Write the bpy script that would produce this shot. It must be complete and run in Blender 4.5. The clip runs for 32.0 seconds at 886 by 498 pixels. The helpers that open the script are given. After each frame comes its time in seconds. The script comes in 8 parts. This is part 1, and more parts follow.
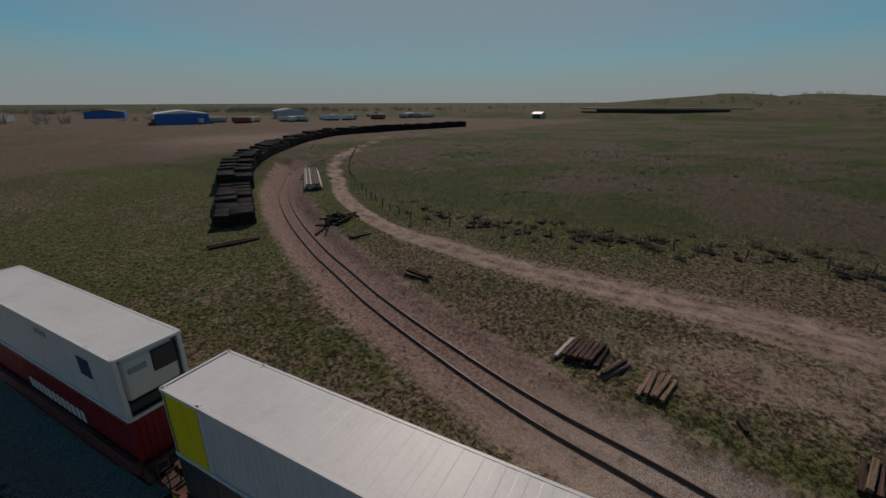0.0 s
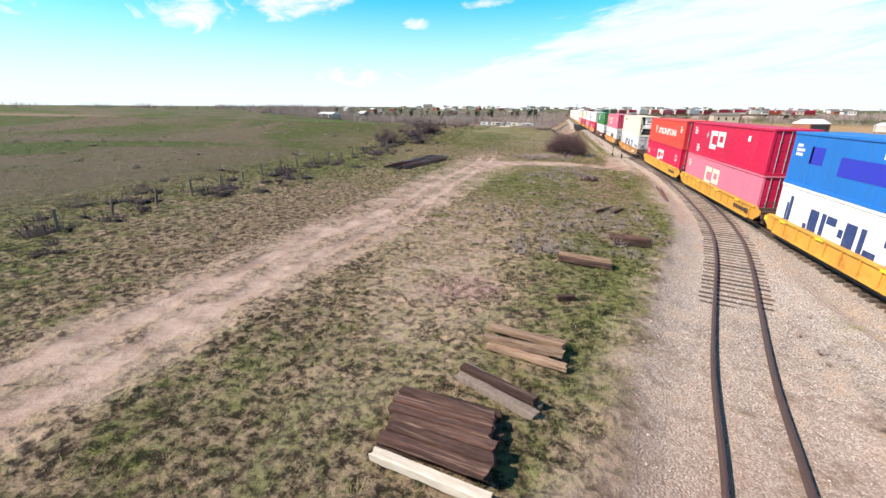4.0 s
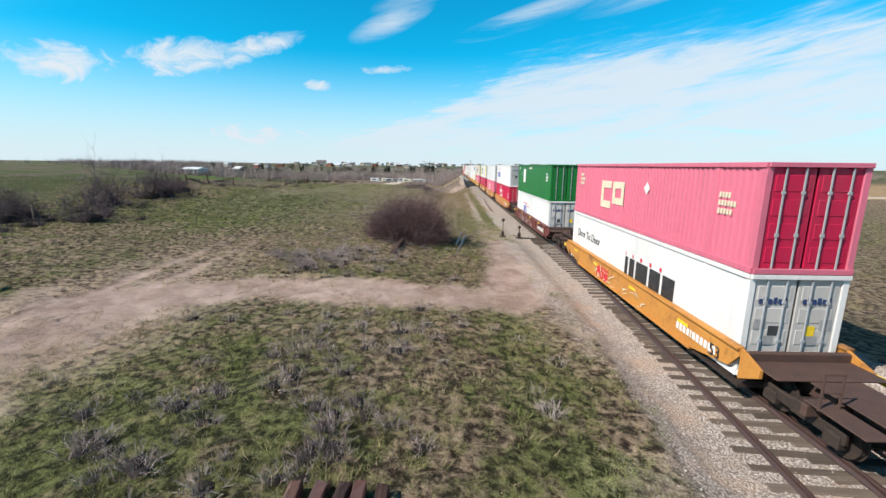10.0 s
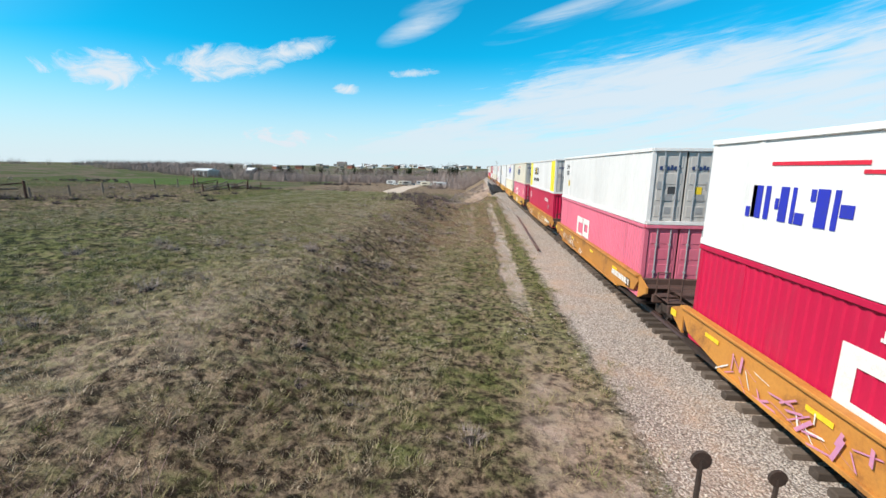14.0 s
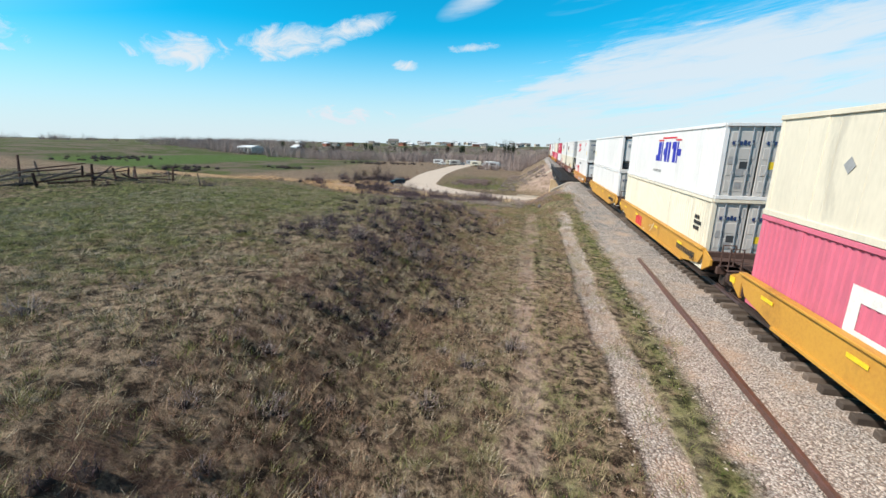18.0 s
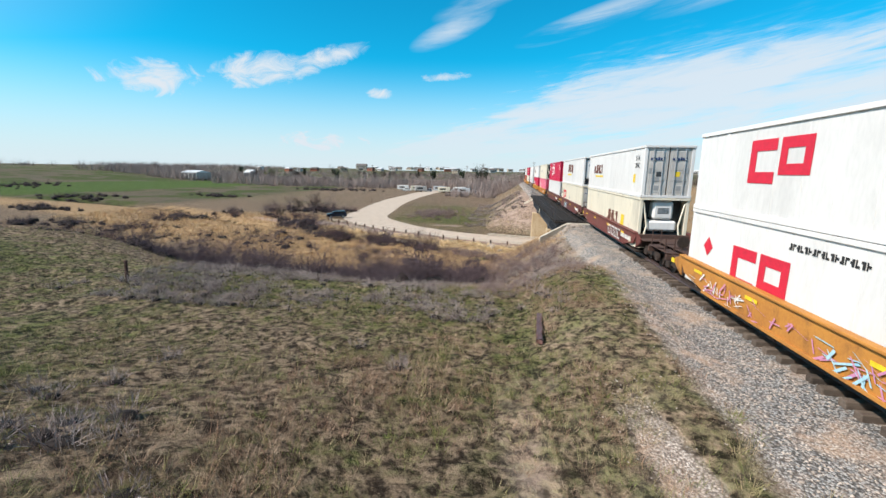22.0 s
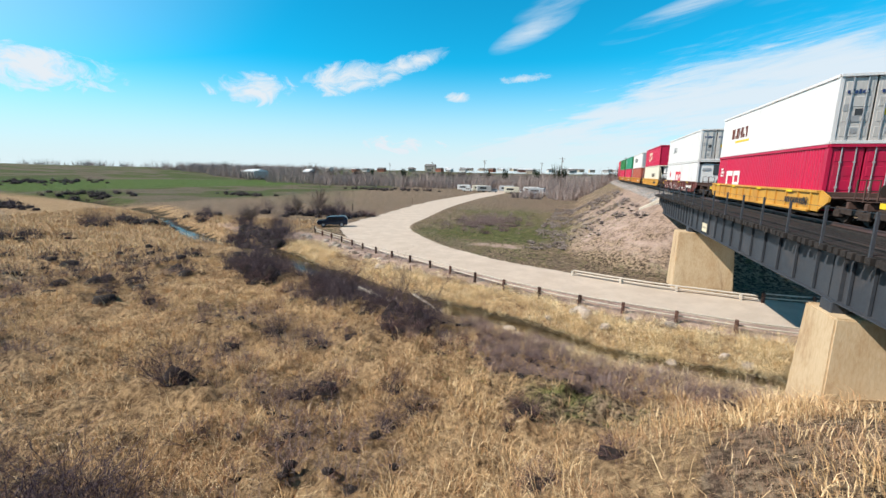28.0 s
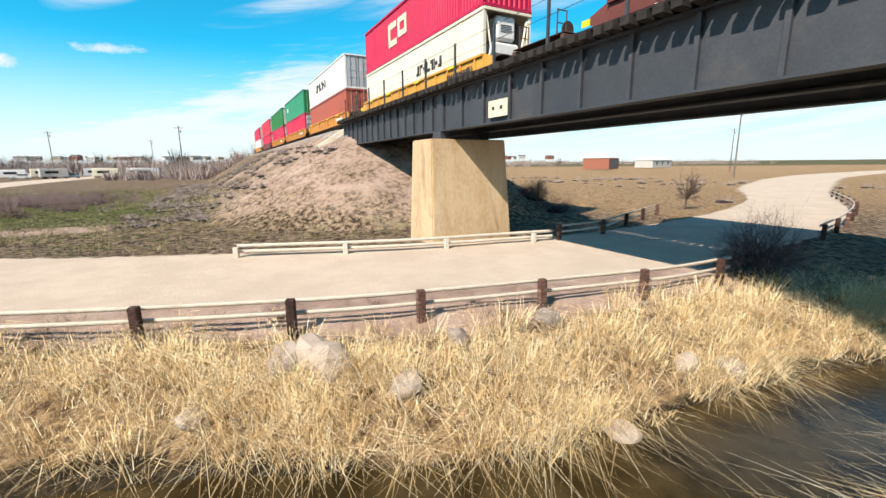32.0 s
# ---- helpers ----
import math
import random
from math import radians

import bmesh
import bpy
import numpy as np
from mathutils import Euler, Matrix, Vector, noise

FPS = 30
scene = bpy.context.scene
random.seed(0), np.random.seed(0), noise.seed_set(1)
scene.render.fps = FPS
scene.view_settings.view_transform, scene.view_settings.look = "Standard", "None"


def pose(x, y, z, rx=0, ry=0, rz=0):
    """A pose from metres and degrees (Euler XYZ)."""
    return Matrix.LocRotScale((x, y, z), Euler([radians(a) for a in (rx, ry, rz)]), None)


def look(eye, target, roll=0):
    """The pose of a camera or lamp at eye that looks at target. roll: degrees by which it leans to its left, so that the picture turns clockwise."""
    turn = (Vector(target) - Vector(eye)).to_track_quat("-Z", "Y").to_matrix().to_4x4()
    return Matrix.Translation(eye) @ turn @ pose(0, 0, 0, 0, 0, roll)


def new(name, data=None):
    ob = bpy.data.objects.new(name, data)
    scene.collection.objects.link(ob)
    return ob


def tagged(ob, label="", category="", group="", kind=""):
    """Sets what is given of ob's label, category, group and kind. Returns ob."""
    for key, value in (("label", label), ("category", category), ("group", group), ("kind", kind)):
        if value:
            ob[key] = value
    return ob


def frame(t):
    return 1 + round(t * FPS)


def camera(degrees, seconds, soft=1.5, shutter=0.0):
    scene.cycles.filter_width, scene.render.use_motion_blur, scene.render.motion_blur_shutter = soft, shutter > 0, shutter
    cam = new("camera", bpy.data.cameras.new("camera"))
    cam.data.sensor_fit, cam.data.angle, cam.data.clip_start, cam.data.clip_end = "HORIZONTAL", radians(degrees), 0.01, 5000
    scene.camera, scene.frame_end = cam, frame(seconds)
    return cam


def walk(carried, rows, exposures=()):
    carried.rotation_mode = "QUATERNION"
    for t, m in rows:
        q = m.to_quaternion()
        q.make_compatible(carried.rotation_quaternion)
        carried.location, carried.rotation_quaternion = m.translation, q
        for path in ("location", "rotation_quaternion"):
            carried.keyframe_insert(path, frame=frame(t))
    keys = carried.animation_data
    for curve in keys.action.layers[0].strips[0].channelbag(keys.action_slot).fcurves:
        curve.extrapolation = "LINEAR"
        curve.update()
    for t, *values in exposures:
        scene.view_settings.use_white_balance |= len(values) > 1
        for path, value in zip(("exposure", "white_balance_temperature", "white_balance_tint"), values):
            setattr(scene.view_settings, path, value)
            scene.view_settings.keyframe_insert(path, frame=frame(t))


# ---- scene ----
cam = camera(93.2, 32.0)
PATH = [
    (0, (7.176, -3.435, 15.464), (5.519, -4.338, 14.803), -0.2),
    (0.5, (4.722, -6.111, 14.687), (3.013, -6.931, 14.047), -0.8),
    (1, (2.098, -8.706, 13.896), (0.381, -9.527, 13.281), -0.4),
    (1.5, (-0.838, -11.297, 12.916), (-2.643, -11.904, 12.307), -0.3),
    (2, (-3.705, -13.587, 11.82), (-5.596, -13.767, 11.197), -0.1),
    (2.5, (-6.668, -15.103, 10.641), (-8.521, -14.752, 9.976), -0.6),
    (3, (-9.78, -15.805, 9.504), (-11.347, -14.765, 8.823), -0.3),
    (3.5, (-12.705, -15.3, 8.451), (-13.801, -13.766, 7.785), 0.1),
    (4, (-15.231, -13.882, 7.47), (-15.676, -12.04, 6.83), 0.3),
    (4.5, (-17.054, -11.137, 6.773), (-16.786, -9.244, 6.186), 0.2),
    (6.5, (-14.072, -0.567, 6.003), (-13.299, 1.234, 5.6), 0.2),
    (7, (-12.194, 2.637, 6.2), (-11.944, 4.583, 5.815), 0.7),
    (7.5, (-10.967, 6.198, 6.524), (-10.968, 8.159, 6.106), 0.75),
    (8, (-10.089, 9.89, 6.75), (-10.081, 11.837, 6.293), 0.8),
    (8.5, (-9.773, 13.754, 6.631), (-9.778, 15.7, 6.162), 0.7),
    (9, (-9.675, 17.62, 6.405), (-9.634, 19.564, 5.936), 0.6),
    (9.5, (-9.509, 21.24, 6.247), (-9.476, 23.19, 5.808), 0.6),
    (10, (-9.309, 24.884, 6.104), (-9.342, 26.845, 5.713), 0.6),
    (10.5, (-8.975, 28.827, 5.982), (-9.06, 30.785, 5.586), 0.55),
    (11, (-8.62, 32.813, 5.88), (-8.731, 34.77, 5.483), 0.5),
    (11.5, (-8.311, 36.622, 5.806), (-8.453, 38.577, 5.41), 0.55),
    (12, (-8.082, 40.426, 5.743), (-8.222, 42.382, 5.351), 0.6),
    (12.5, (-8.038, 44.345, 5.681), (-8.146, 46.306, 5.304), 0.65),
    (13, (-8.032, 48.312, 5.604), (-8.176, 50.272, 5.23), 0.7),
    (13.5, (-7.874, 52.343, 5.449), (-8.025, 54.302, 5.074), 0.7),
    (15.5, (-8.009, 67.93, 5.428), (-8.191, 69.879, 5.018), 0.7),
    (16, (-7.986, 71.795, 5.282), (-8.257, 73.733, 4.869), 0.6),
    (16.5, (-8.025, 75.664, 5.291), (-8.353, 77.593, 4.88), 0.6),
    (17, (-8.098, 79.497, 5.32), (-8.46, 81.415, 4.882), 0.6),
    (17.5, (-8.245, 83.21, 5.318), (-8.653, 85.11, 4.845), 0.75),
    (18, (-8.372, 86.936, 5.291), (-8.771, 88.835, 4.808), 0.9),
    (18.5, (-8.34, 90.855, 5.214), (-8.747, 92.752, 4.728), 0.75),
    (19, (-8.32, 94.738, 5.13), (-8.705, 96.642, 4.655), 0.6),
    (19.5, (-8.481, 98.362, 5.084), (-8.842, 100.276, 4.632), 0.7),
    (20, (-8.694, 101.885, 5.05), (-9.056, 103.806, 4.628), 0.8),
    (20.5, (-8.877, 105.341, 5.017), (-9.157, 107.276, 4.593), 0.7),
    (21, (-9.159, 108.741, 4.855), (-9.357, 110.69, 4.452), 0.7),
    (21.5, (-9.069, 112.278, 4.774), (-9.35, 114.223, 4.407), 0.75),
    (22, (-8.895, 115.735, 4.726), (-9.186, 117.679, 4.358), 0.8),
    (22.5, (-8.671, 118.89, 4.73), (-9.018, 120.827, 4.373), 0.8),
    (23, (-8.513, 121.963, 4.731), (-8.871, 123.898, 4.372), 0.8),
    (23.5, (-8.588, 125.11, 4.662), (-8.975, 127.037, 4.294), 0.75),
    (24, (-8.776, 128.307, 4.575), (-9.23, 130.22, 4.21), 0.7),
    (24.5, (-9.1, 131.693, 4.504), (-9.552, 133.606, 4.135), 0.7),
    (25, (-9.399, 135.093, 4.351), (-9.838, 137.008, 3.98), 0.7),
    (25.5, (-9.694, 138.245, 4.256), (-10.125, 140.164, 3.892), 0.8),
    (26, (-9.954, 141.347, 4.15), (-10.447, 143.257, 3.821), 0.9),
    (26.5, (-10.048, 144.445, 3.929), (-10.692, 146.309, 3.598), 1.1),
    (28.5, (-11.881, 156.663, 1.179), (-12.485, 158.533, 0.808), 0.4),
    (29, (-12.46, 159.589, 0.529), (-12.894, 161.502, 0.137), -0.1),
    (30, (-13.064, 164.974, -0.936), (-13.431, 166.889, -1.382), 0.2),
    (31, (-13.301, 169.875, -2.33), (-13.238, 171.823, -2.777), -0.2),
    (31.5, (-13.13, 171.779, -2.795), (-12.535, 173.639, -3.228), -0.2),
    (32, (-12.257, 173.606, -3.35), (-11.338, 175.338, -3.748), -0.5),
]
walk(cam, [(t, look(eye, target, roll)) for t, eye, target, roll in PATH],
     exposures=[(0, -1.45, 7000, 20), (0.5, -0.75, 7000, 20), (1.0, -0.05, 7000, 20), (1.5, 0.2, 7000, 20), (2.0, 0.28, 7000, 20), (3.0, 0.55, 6950, 18), (4.0, 0.72, 6750, 16), (6.0, 0.56, 6450, 13), (8.0, 0.34, 6300, 11), (12, 0.34, 6350, 11), (16, 0.34, 6350, 10), (24, 0.31, 6400, 12), (30, 0.50, 6600, 11), (32, 0.62, 6850, 13)])

# ---- world, sun and sky ----
SUN_DIR = Vector((0.78, 0.40, -0.82)).normalized()
sun_data = bpy.data.lights.new("sun", "SUN")
sun_data.energy, sun_data.angle, sun_data.color = 5.0, radians(0.53), (1.0, 0.915, 0.81)
sun = new("sun", sun_data)
sun.matrix_world = look((0, 0, 60), Vector((0, 0, 60)) + SUN_DIR)
SUN_EL = math.asin(-SUN_DIR.z)
SUN_AZ = math.atan2(-SUN_DIR.x, -SUN_DIR.y)


class Nodes:
    """A small helper that adds nodes and links to one node tree."""

    def __init__(self, tree):
        self.tree = tree
        tree.nodes.clear()

    def add(self, kind, ins=None, **props):
        n = self.tree.nodes.new(kind)
        for key, value in props.items():
            setattr(n, key, value)
        for key, value in (ins or {}).items():
            if isinstance(value, bpy.types.NodeSocket):
                self.tree.links.new(value, n.inputs[key])
            else:
                n.inputs[key].default_value = value
        return n

    def math(self, op, a, b=0.0, c=0.0, clamp=False):
        return self.add("ShaderNodeMath", {0: a, 1: b, 2: c}, operation=op, use_clamp=clamp).outputs[0]

    def mix(self, fac, a, b, blend="MIX"):
        return self.add("ShaderNodeMix", {0: fac, 6: a, 7: b}, data_type="RGBA", blend_type=blend).outputs[2]

    def noise(self, vec, scale, detail=4.0, rough=0.55, distort=0.0):
        return self.add("ShaderNodeTexNoise", {"Vector": vec, "Scale": scale, "Detail": detail, "Roughness": rough, "Distortion": distort}).outputs[0]

    def ramp(self, fac, *stops):
        n = self.add("ShaderNodeValToRGB", {0: fac})
        while len(n.color_ramp.elements) < len(stops):
            n.color_ramp.elements.new(0.5)
        for e, (p, c) in zip(n.color_ramp.elements, stops):
            e.position, e.color = p, (c, c, c, 1) if isinstance(c, (int, float)) else (*c, 1)
        return n.outputs[0]

    def range(self, v, a, b, c=0.0, d=1.0):
        return self.add("ShaderNodeMapRange", {0: v, 1: a, 2: b, 3: c, 4: d}, clamp=True, interpolation_type="SMOOTHSTEP").outputs[0]


world = bpy.data.worlds.new("world")
scene.world = world
world.use_nodes = True
W = Nodes(world.node_tree)
sky = W.add("ShaderNodeTexSky", sky_type="NISHITA", sun_disc=False, sun_elevation=SUN_EL, sun_rotation=SUN_AZ,
            altitude=900.0, air_density=1.0, dust_density=0.6, ozone_density=2.2)
way = W.add("ShaderNodeTexCoord").outputs["Generated"]
xyz = W.add("ShaderNodeSeparateXYZ", {0: way})
flat = W.math("SQRT", W.math("ADD", W.math("MULTIPLY", xyz.outputs[0], xyz.outputs[0]), W.math("MULTIPLY", xyz.outputs[1], xyz.outputs[1])))
az = W.math("MULTIPLY", W.math("ARCTAN2", xyz.outputs[0], xyz.outputs[1]), 57.2958)
el = W.math("MULTIPLY", W.math("ARCTAN2", xyz.outputs[2], flat), 57.2958)


def blob(a0, e0, ra, re, tilt=0.0):
    """A soft cloud body round one direction (degrees), its long axis tilted."""
    da, de = W.math("SUBTRACT", az, a0), W.math("SUBTRACT", el, e0)
    c, s = math.cos(radians(tilt)), math.sin(radians(tilt))
    p = W.math("DIVIDE", W.math("ADD", W.math("MULTIPLY", da, c), W.math("MULTIPLY", de, s)), ra)
    q = W.math("DIVIDE", W.math("SUBTRACT", W.math("MULTIPLY", de, c), W.math("MULTIPLY", da, s)), re)
    d = W.math("ADD", W.math("MULTIPLY", p, p), W.math("MULTIPLY", q, q))
    return W.math("SUBTRACT", 1.0, d, clamp=True)


def most(*vals):
    out = vals[0]
    for w in vals[1:]:
        out = W.math("MAXIMUM", out, w)
    return out


# the sheet of thin cloud: its upper edge climbs to the right, its fibres lie nearly level
reach = W.math("MINIMUM", W.math("SUBTRACT", az, 30.0), 0.0)
rim = W.math("SUBTRACT", 15.2, W.math("MULTIPLY", W.math("MULTIPLY", reach, reach), 0.0046))
below = W.math("SUBTRACT", rim, el)
along = W.math("ADD", W.math("MULTIPLY", az, 0.990), W.math("MULTIPLY", el, 0.140))
across = W.math("SUBTRACT", W.math("MULTIPLY", el, 0.990), W.math("MULTIPLY", az, 0.140))
strand = W.add("ShaderNodeCombineXYZ", {0: W.math("MULTIPLY", along, 0.034), 1: W.math("MULTIPLY", across, 0.26), 2: 3.7}).outputs[0]
long_fibre = W.noise(strand, 1.0, 6.0, 0.60, 0.9)
fine_fibre = W.noise(strand, 3.6, 6.0, 0.66, 0.5)
fibre = W.math("ADD", W.math("MULTIPLY", long_fibre, 0.72), W.math("MULTIPLY", fine_fibre, 0.28))
sheet = W.range(W.math("ADD", below, W.math("MULTIPLY", W.math("SUBTRACT", fine_fibre, 0.5), 6.0)), -1.2, 4.2)
thin = W.math("MULTIPLY", sheet, W.range(W.math("ADD", fibre, W.math("MULTIPLY", sheet, 0.22)), 0.43, 0.76))
wisps = most(blob(-7.7, 17.0, 6.0, 1.5, 22), blob(9.6, 17.6, 10, 1.4, 14), blob(30, 20.5, 16, 1.8, 12), blob(52, 21, 22, 2.2, 10), W.math("MULTIPLY", blob(-2, 21, 9, 1.6, 20), 0.8))
thin = W.math("MAXIMUM", thin, W.math("MULTIPLY", W.math("MULTIPLY", wisps, 0.75), W.range(fibre, 0.38, 0.66)))
puff_vec = W.add("ShaderNodeCombineXYZ", {0: az, 1: W.math("MULTIPLY", el, 1.8), 2: 0.0}).outputs[0]
puff_noise = W.noise(puff_vec, 0.26, 9.0, 0.68, 1.0)
puffs = most(blob(-42, 9.3, 6.6, 2.4, 3), blob(-30.5, 11.3, 7.4, 2.5, 8), blob(-24.0, 13.0, 7.0, 1.5, 20), blob(-17.0, 9.5, 2.6, 0.9, 0),
             W.math("MULTIPLY", blob(-8.6, 11.7, 4.2, 0.7, 4), 0.9), blob(-25, 3.6, 14, 2.6, 0), blob(-62, 9, 10, 3, 0))
thick = W.range(W.math("ADD", W.math("MULTIPLY", puffs, 0.55), W.math("MULTIPLY", puff_noise, 1.3)), 0.74, 1.34)
thick = W.math("MULTIPLY", thick, W.range(puffs, 0.0, 0.35))
veil = W.math("MULTIPLY", W.range(el, 14.0, 0.0), 0.93)
# the pale sky round the sun
to_sun = W.add("ShaderNodeVectorMath", {0: way, 1: tuple(-SUN_DIR)}, operation="DOT_PRODUCT").outputs["Value"]
veil = W.math("MAXIMUM", veil, W.math("MULTIPLY", W.math("MULTIPLY", W.range(to_sun, 0.32, 0.90), W.range(el, 34.0, 10.0)), 0.80))
cover = W.math("MAXIMUM", W.math("MAXIMUM", W.math("MULTIPLY", thin, 0.92), thick), veil, clamp=True)
up = W.range(el, -4.0, -2.0)
tone = W.mix(W.range(el, 30.0, 52.0), (0.05, 1.40, 1.54, 1.0), (0.22, 0.36, 0.46, 1.0))
deep = W.mix(1.0, sky.outputs[0], tone, "MULTIPLY")
white = W.add("ShaderNodeRGB")
white.outputs[0].default_value = (6.6, 7.2, 7.6, 1)
sky_mix = W.mix(W.math("MULTIPLY", cover, up), deep, white.outputs[0])
back = W.add("ShaderNodeBackground", {0: sky_mix, 1: 0.092})
W.add("ShaderNodeOutputWorld", {0: back.outputs[0]})


# ---- materials ----
def material(name, colour, rough=0.8, metal=0.0, colour2=None, scale=3.0, fine=40.0, amount=0.5, bump=0.15, bump_scale=60.0,
             grime=None, grime_amount=0.0, grime_scale=1.2, random=0.0, island=False, spec=0.4, stretch=(1, 1, 1)):
    """A surface with variation at two scales, grime in patches and fine relief."""
    m = bpy.data.materials.new(name)
    m.use_nodes = True
    N = Nodes(m.node_tree)
    co = N.add("ShaderNodeTexCoord").outputs["Object"]
    vec = N.add("ShaderNodeMapping", {0: co, 3: stretch}).outputs[0]
    if random:
        info = N.add("ShaderNodeObjectInfo").outputs["Random"]
        vec = N.add("ShaderNodeVectorMath", {0: vec, 1: N.math("MULTIPLY", info, 37.0)}, operation="ADD").outputs[0]
    c2 = colour2 or tuple(c * 0.6 for c in colour)
    big = N.noise(vec, scale, 5.0, 0.6)
    small = N.noise(vec, fine, 3.0, 0.6)
    fac = N.range(N.math("ADD", N.math("MULTIPLY", big, 0.6), N.math("MULTIPLY", small, 0.4)), 0.5 - amount * 0.25, 0.5 + amount * 0.4)
    col = N.mix(fac, (*colour, 1), (*c2, 1))
    if grime:
        g = N.noise(vec, grime_scale, 7.0, 0.7, 0.4)
        col = N.mix(N.math("MULTIPLY", N.range(g, 0.52, 0.72), grime_amount), col, (*grime, 1))
    if random or island:
        r = N.add("ShaderNodeNewGeometry").outputs["Random Per Island"] if island else N.add("ShaderNodeObjectInfo").outputs["Random"]
        k = random or 0.5
        col = N.add("ShaderNodeHueSaturation", {"Value": N.range(r, 0, 1, 1 - k, 1 + k), "Saturation": 1.0, "Color": col}).outputs[0]
    b = N.add("ShaderNodeBsdfPrincipled", {"Base Color": col, "Roughness": rough, "Metallic": metal, "Specular IOR Level": spec})
    if bump:
        h = N.math("ADD", N.noise(vec, bump_scale, 4.0, 0.6), N.math("MULTIPLY", big, 0.5))
        nrm = N.add("ShaderNodeBump", {"Height": h, "Strength": min(1.0, bump * 2), "Distance": 0.02})
        N.tree.links.new(nrm.outputs[0], b.inputs["Normal"])
    N.add("ShaderNodeOutputMaterial", {0: b.outputs[0]})
    return m


def ground_material():
    """Prairie ground: the zones come from the mesh's own attributes, broken up by noise."""
    m = bpy.data.materials.new("prairie_ground")
    m.use_nodes = True
    N = Nodes(m.node_tree)
    co = N.add("ShaderNodeTexCoord").outputs["Object"]
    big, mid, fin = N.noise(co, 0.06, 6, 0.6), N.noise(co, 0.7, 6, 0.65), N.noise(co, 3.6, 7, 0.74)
    grit, speck = N.noise(co, 26.0, 3, 0.7), N.noise(co, 1.9, 5, 0.7)

    def zone(name, soft=0.35):
        a = N.add("ShaderNodeAttribute", attribute_name=name).outputs["Fac"]
        n = N.math("ADD", N.math("MULTIPLY", N.math("SUBTRACT", mid, 0.5), 0.9), N.math("MULTIPLY", N.math("SUBTRACT", fin, 0.5), 0.7))
        return N.range(N.math("ADD", a, N.math("MULTIPLY", n, N.math("MULTIPLY", N.math("MULTIPLY", a, N.math("SUBTRACT", 1.0, a)), 4.0))), 0.5 - soft, 0.5 + soft)

    # dry, green, straw: dark ends hold soil and shade between tufts, as colour
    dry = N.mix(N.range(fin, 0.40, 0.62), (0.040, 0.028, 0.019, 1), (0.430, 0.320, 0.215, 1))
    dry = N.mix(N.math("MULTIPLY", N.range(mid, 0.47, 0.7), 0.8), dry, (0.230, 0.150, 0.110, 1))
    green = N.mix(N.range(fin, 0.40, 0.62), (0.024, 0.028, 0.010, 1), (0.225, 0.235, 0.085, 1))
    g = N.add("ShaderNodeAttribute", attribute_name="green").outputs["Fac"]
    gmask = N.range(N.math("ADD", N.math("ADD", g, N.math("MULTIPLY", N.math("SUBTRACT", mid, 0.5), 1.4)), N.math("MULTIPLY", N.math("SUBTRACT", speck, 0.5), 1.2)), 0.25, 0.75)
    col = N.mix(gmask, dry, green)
    straw = N.mix(N.range(fin, 0.3, 0.7), (0.110, 0.064, 0.035, 1), (0.64, 0.44, 0.24, 1))
    col = N.mix(zone("straw"), col, straw)
    field = N.mix(N.range(N.noise(co, 0.035, 6, 0.62, 0.6), 0.44, 0.56), (0.070, 0.092, 0.026, 1), (0.140, 0.112, 0.078, 1))
    field = N.mix(N.math("MULTIPLY", N.range(speck, 0.50, 0.68), 0.7), field, (0.040, 0.034, 0.020, 1))
    col = N.mix(zone("field"), col, field)
    crop = N.mix(N.range(mid, 0.35, 0.65), (0.058, 0.098, 0.022, 1), (0.092, 0.135, 0.034, 1))
    col = N.mix(zone("crop"), col, crop)
    dirt = N.mix(N.range(mid, 0.3, 0.7), (0.27, 0.190, 0.155, 1), (0.45, 0.340, 0.285, 1))
    dirt = N.mix(N.range(fin, 0.5, 0.75), dirt, (0.24, 0.16, 0.115, 1))
    dirt_zone = zone("dirt")
    col = N.mix(dirt_zone, col, dirt)
    cell = N.add("ShaderNodeTexVoronoi", {"Vector": co, "Scale": 20.0, "Randomness": 1.0})
    stone = N.add("ShaderNodeSeparateColor", {0: cell.outputs["Color"]}).outputs[0]
    grav = N.mix(stone, (0.40, 0.345, 0.30, 1), (0.74, 0.655, 0.58, 1))
    grav = N.mix(N.range(cell.outputs["Distance"], 0.30, 0.75), grav, (0.24, 0.195, 0.165, 1))
    grav = N.mix(N.math("MULTIPLY", N.range(mid, 0.46, 0.72), 0.75), grav, (0.50, 0.36, 0.26, 1))
    clean = N.add("ShaderNodeAttribute", attribute_name="clean").outputs["Fac"]
    slate = N.mix(stone, (0.17, 0.175, 0.175, 1), (0.58, 0.575, 0.56, 1))
    slate = N.mix(N.range(cell.outputs["Distance"], 0.30, 0.75), slate, (0.10, 0.095, 0.09, 1))
    grav = N.mix(N.math("MULTIPLY", clean, N.math("MULTIPLY", N.range(fin, 0.32, 0.52), N.range(mid, 0.66, 0.48))), grav, slate)
    grav_zone = zone("gravel", 0.22)
    col = N.mix(grav_zone, col, grav)
    rusty = N.mix(N.range(fin, 0.38, 0.64), (0.100, 0.056, 0.046, 1), (0.36, 0.240, 0.200, 1))
    rusty = N.mix(N.math("MULTIPLY", N.range(stone, 0.55, 0.9), 0.45), rusty, (0.42, 0.33, 0.28, 1))
    col = N.mix(zone("rust"), col, rusty)
    pave = N.mix(N.range(mid, 0.35, 0.7), (0.50, 0.415, 0.335, 1), (0.58, 0.49, 0.40, 1))
    pave = N.mix(N.range(grit, 0.55, 0.75), pave, (0.33, 0.28, 0.22, 1))
    pave_zone = zone("pave", 0.12)
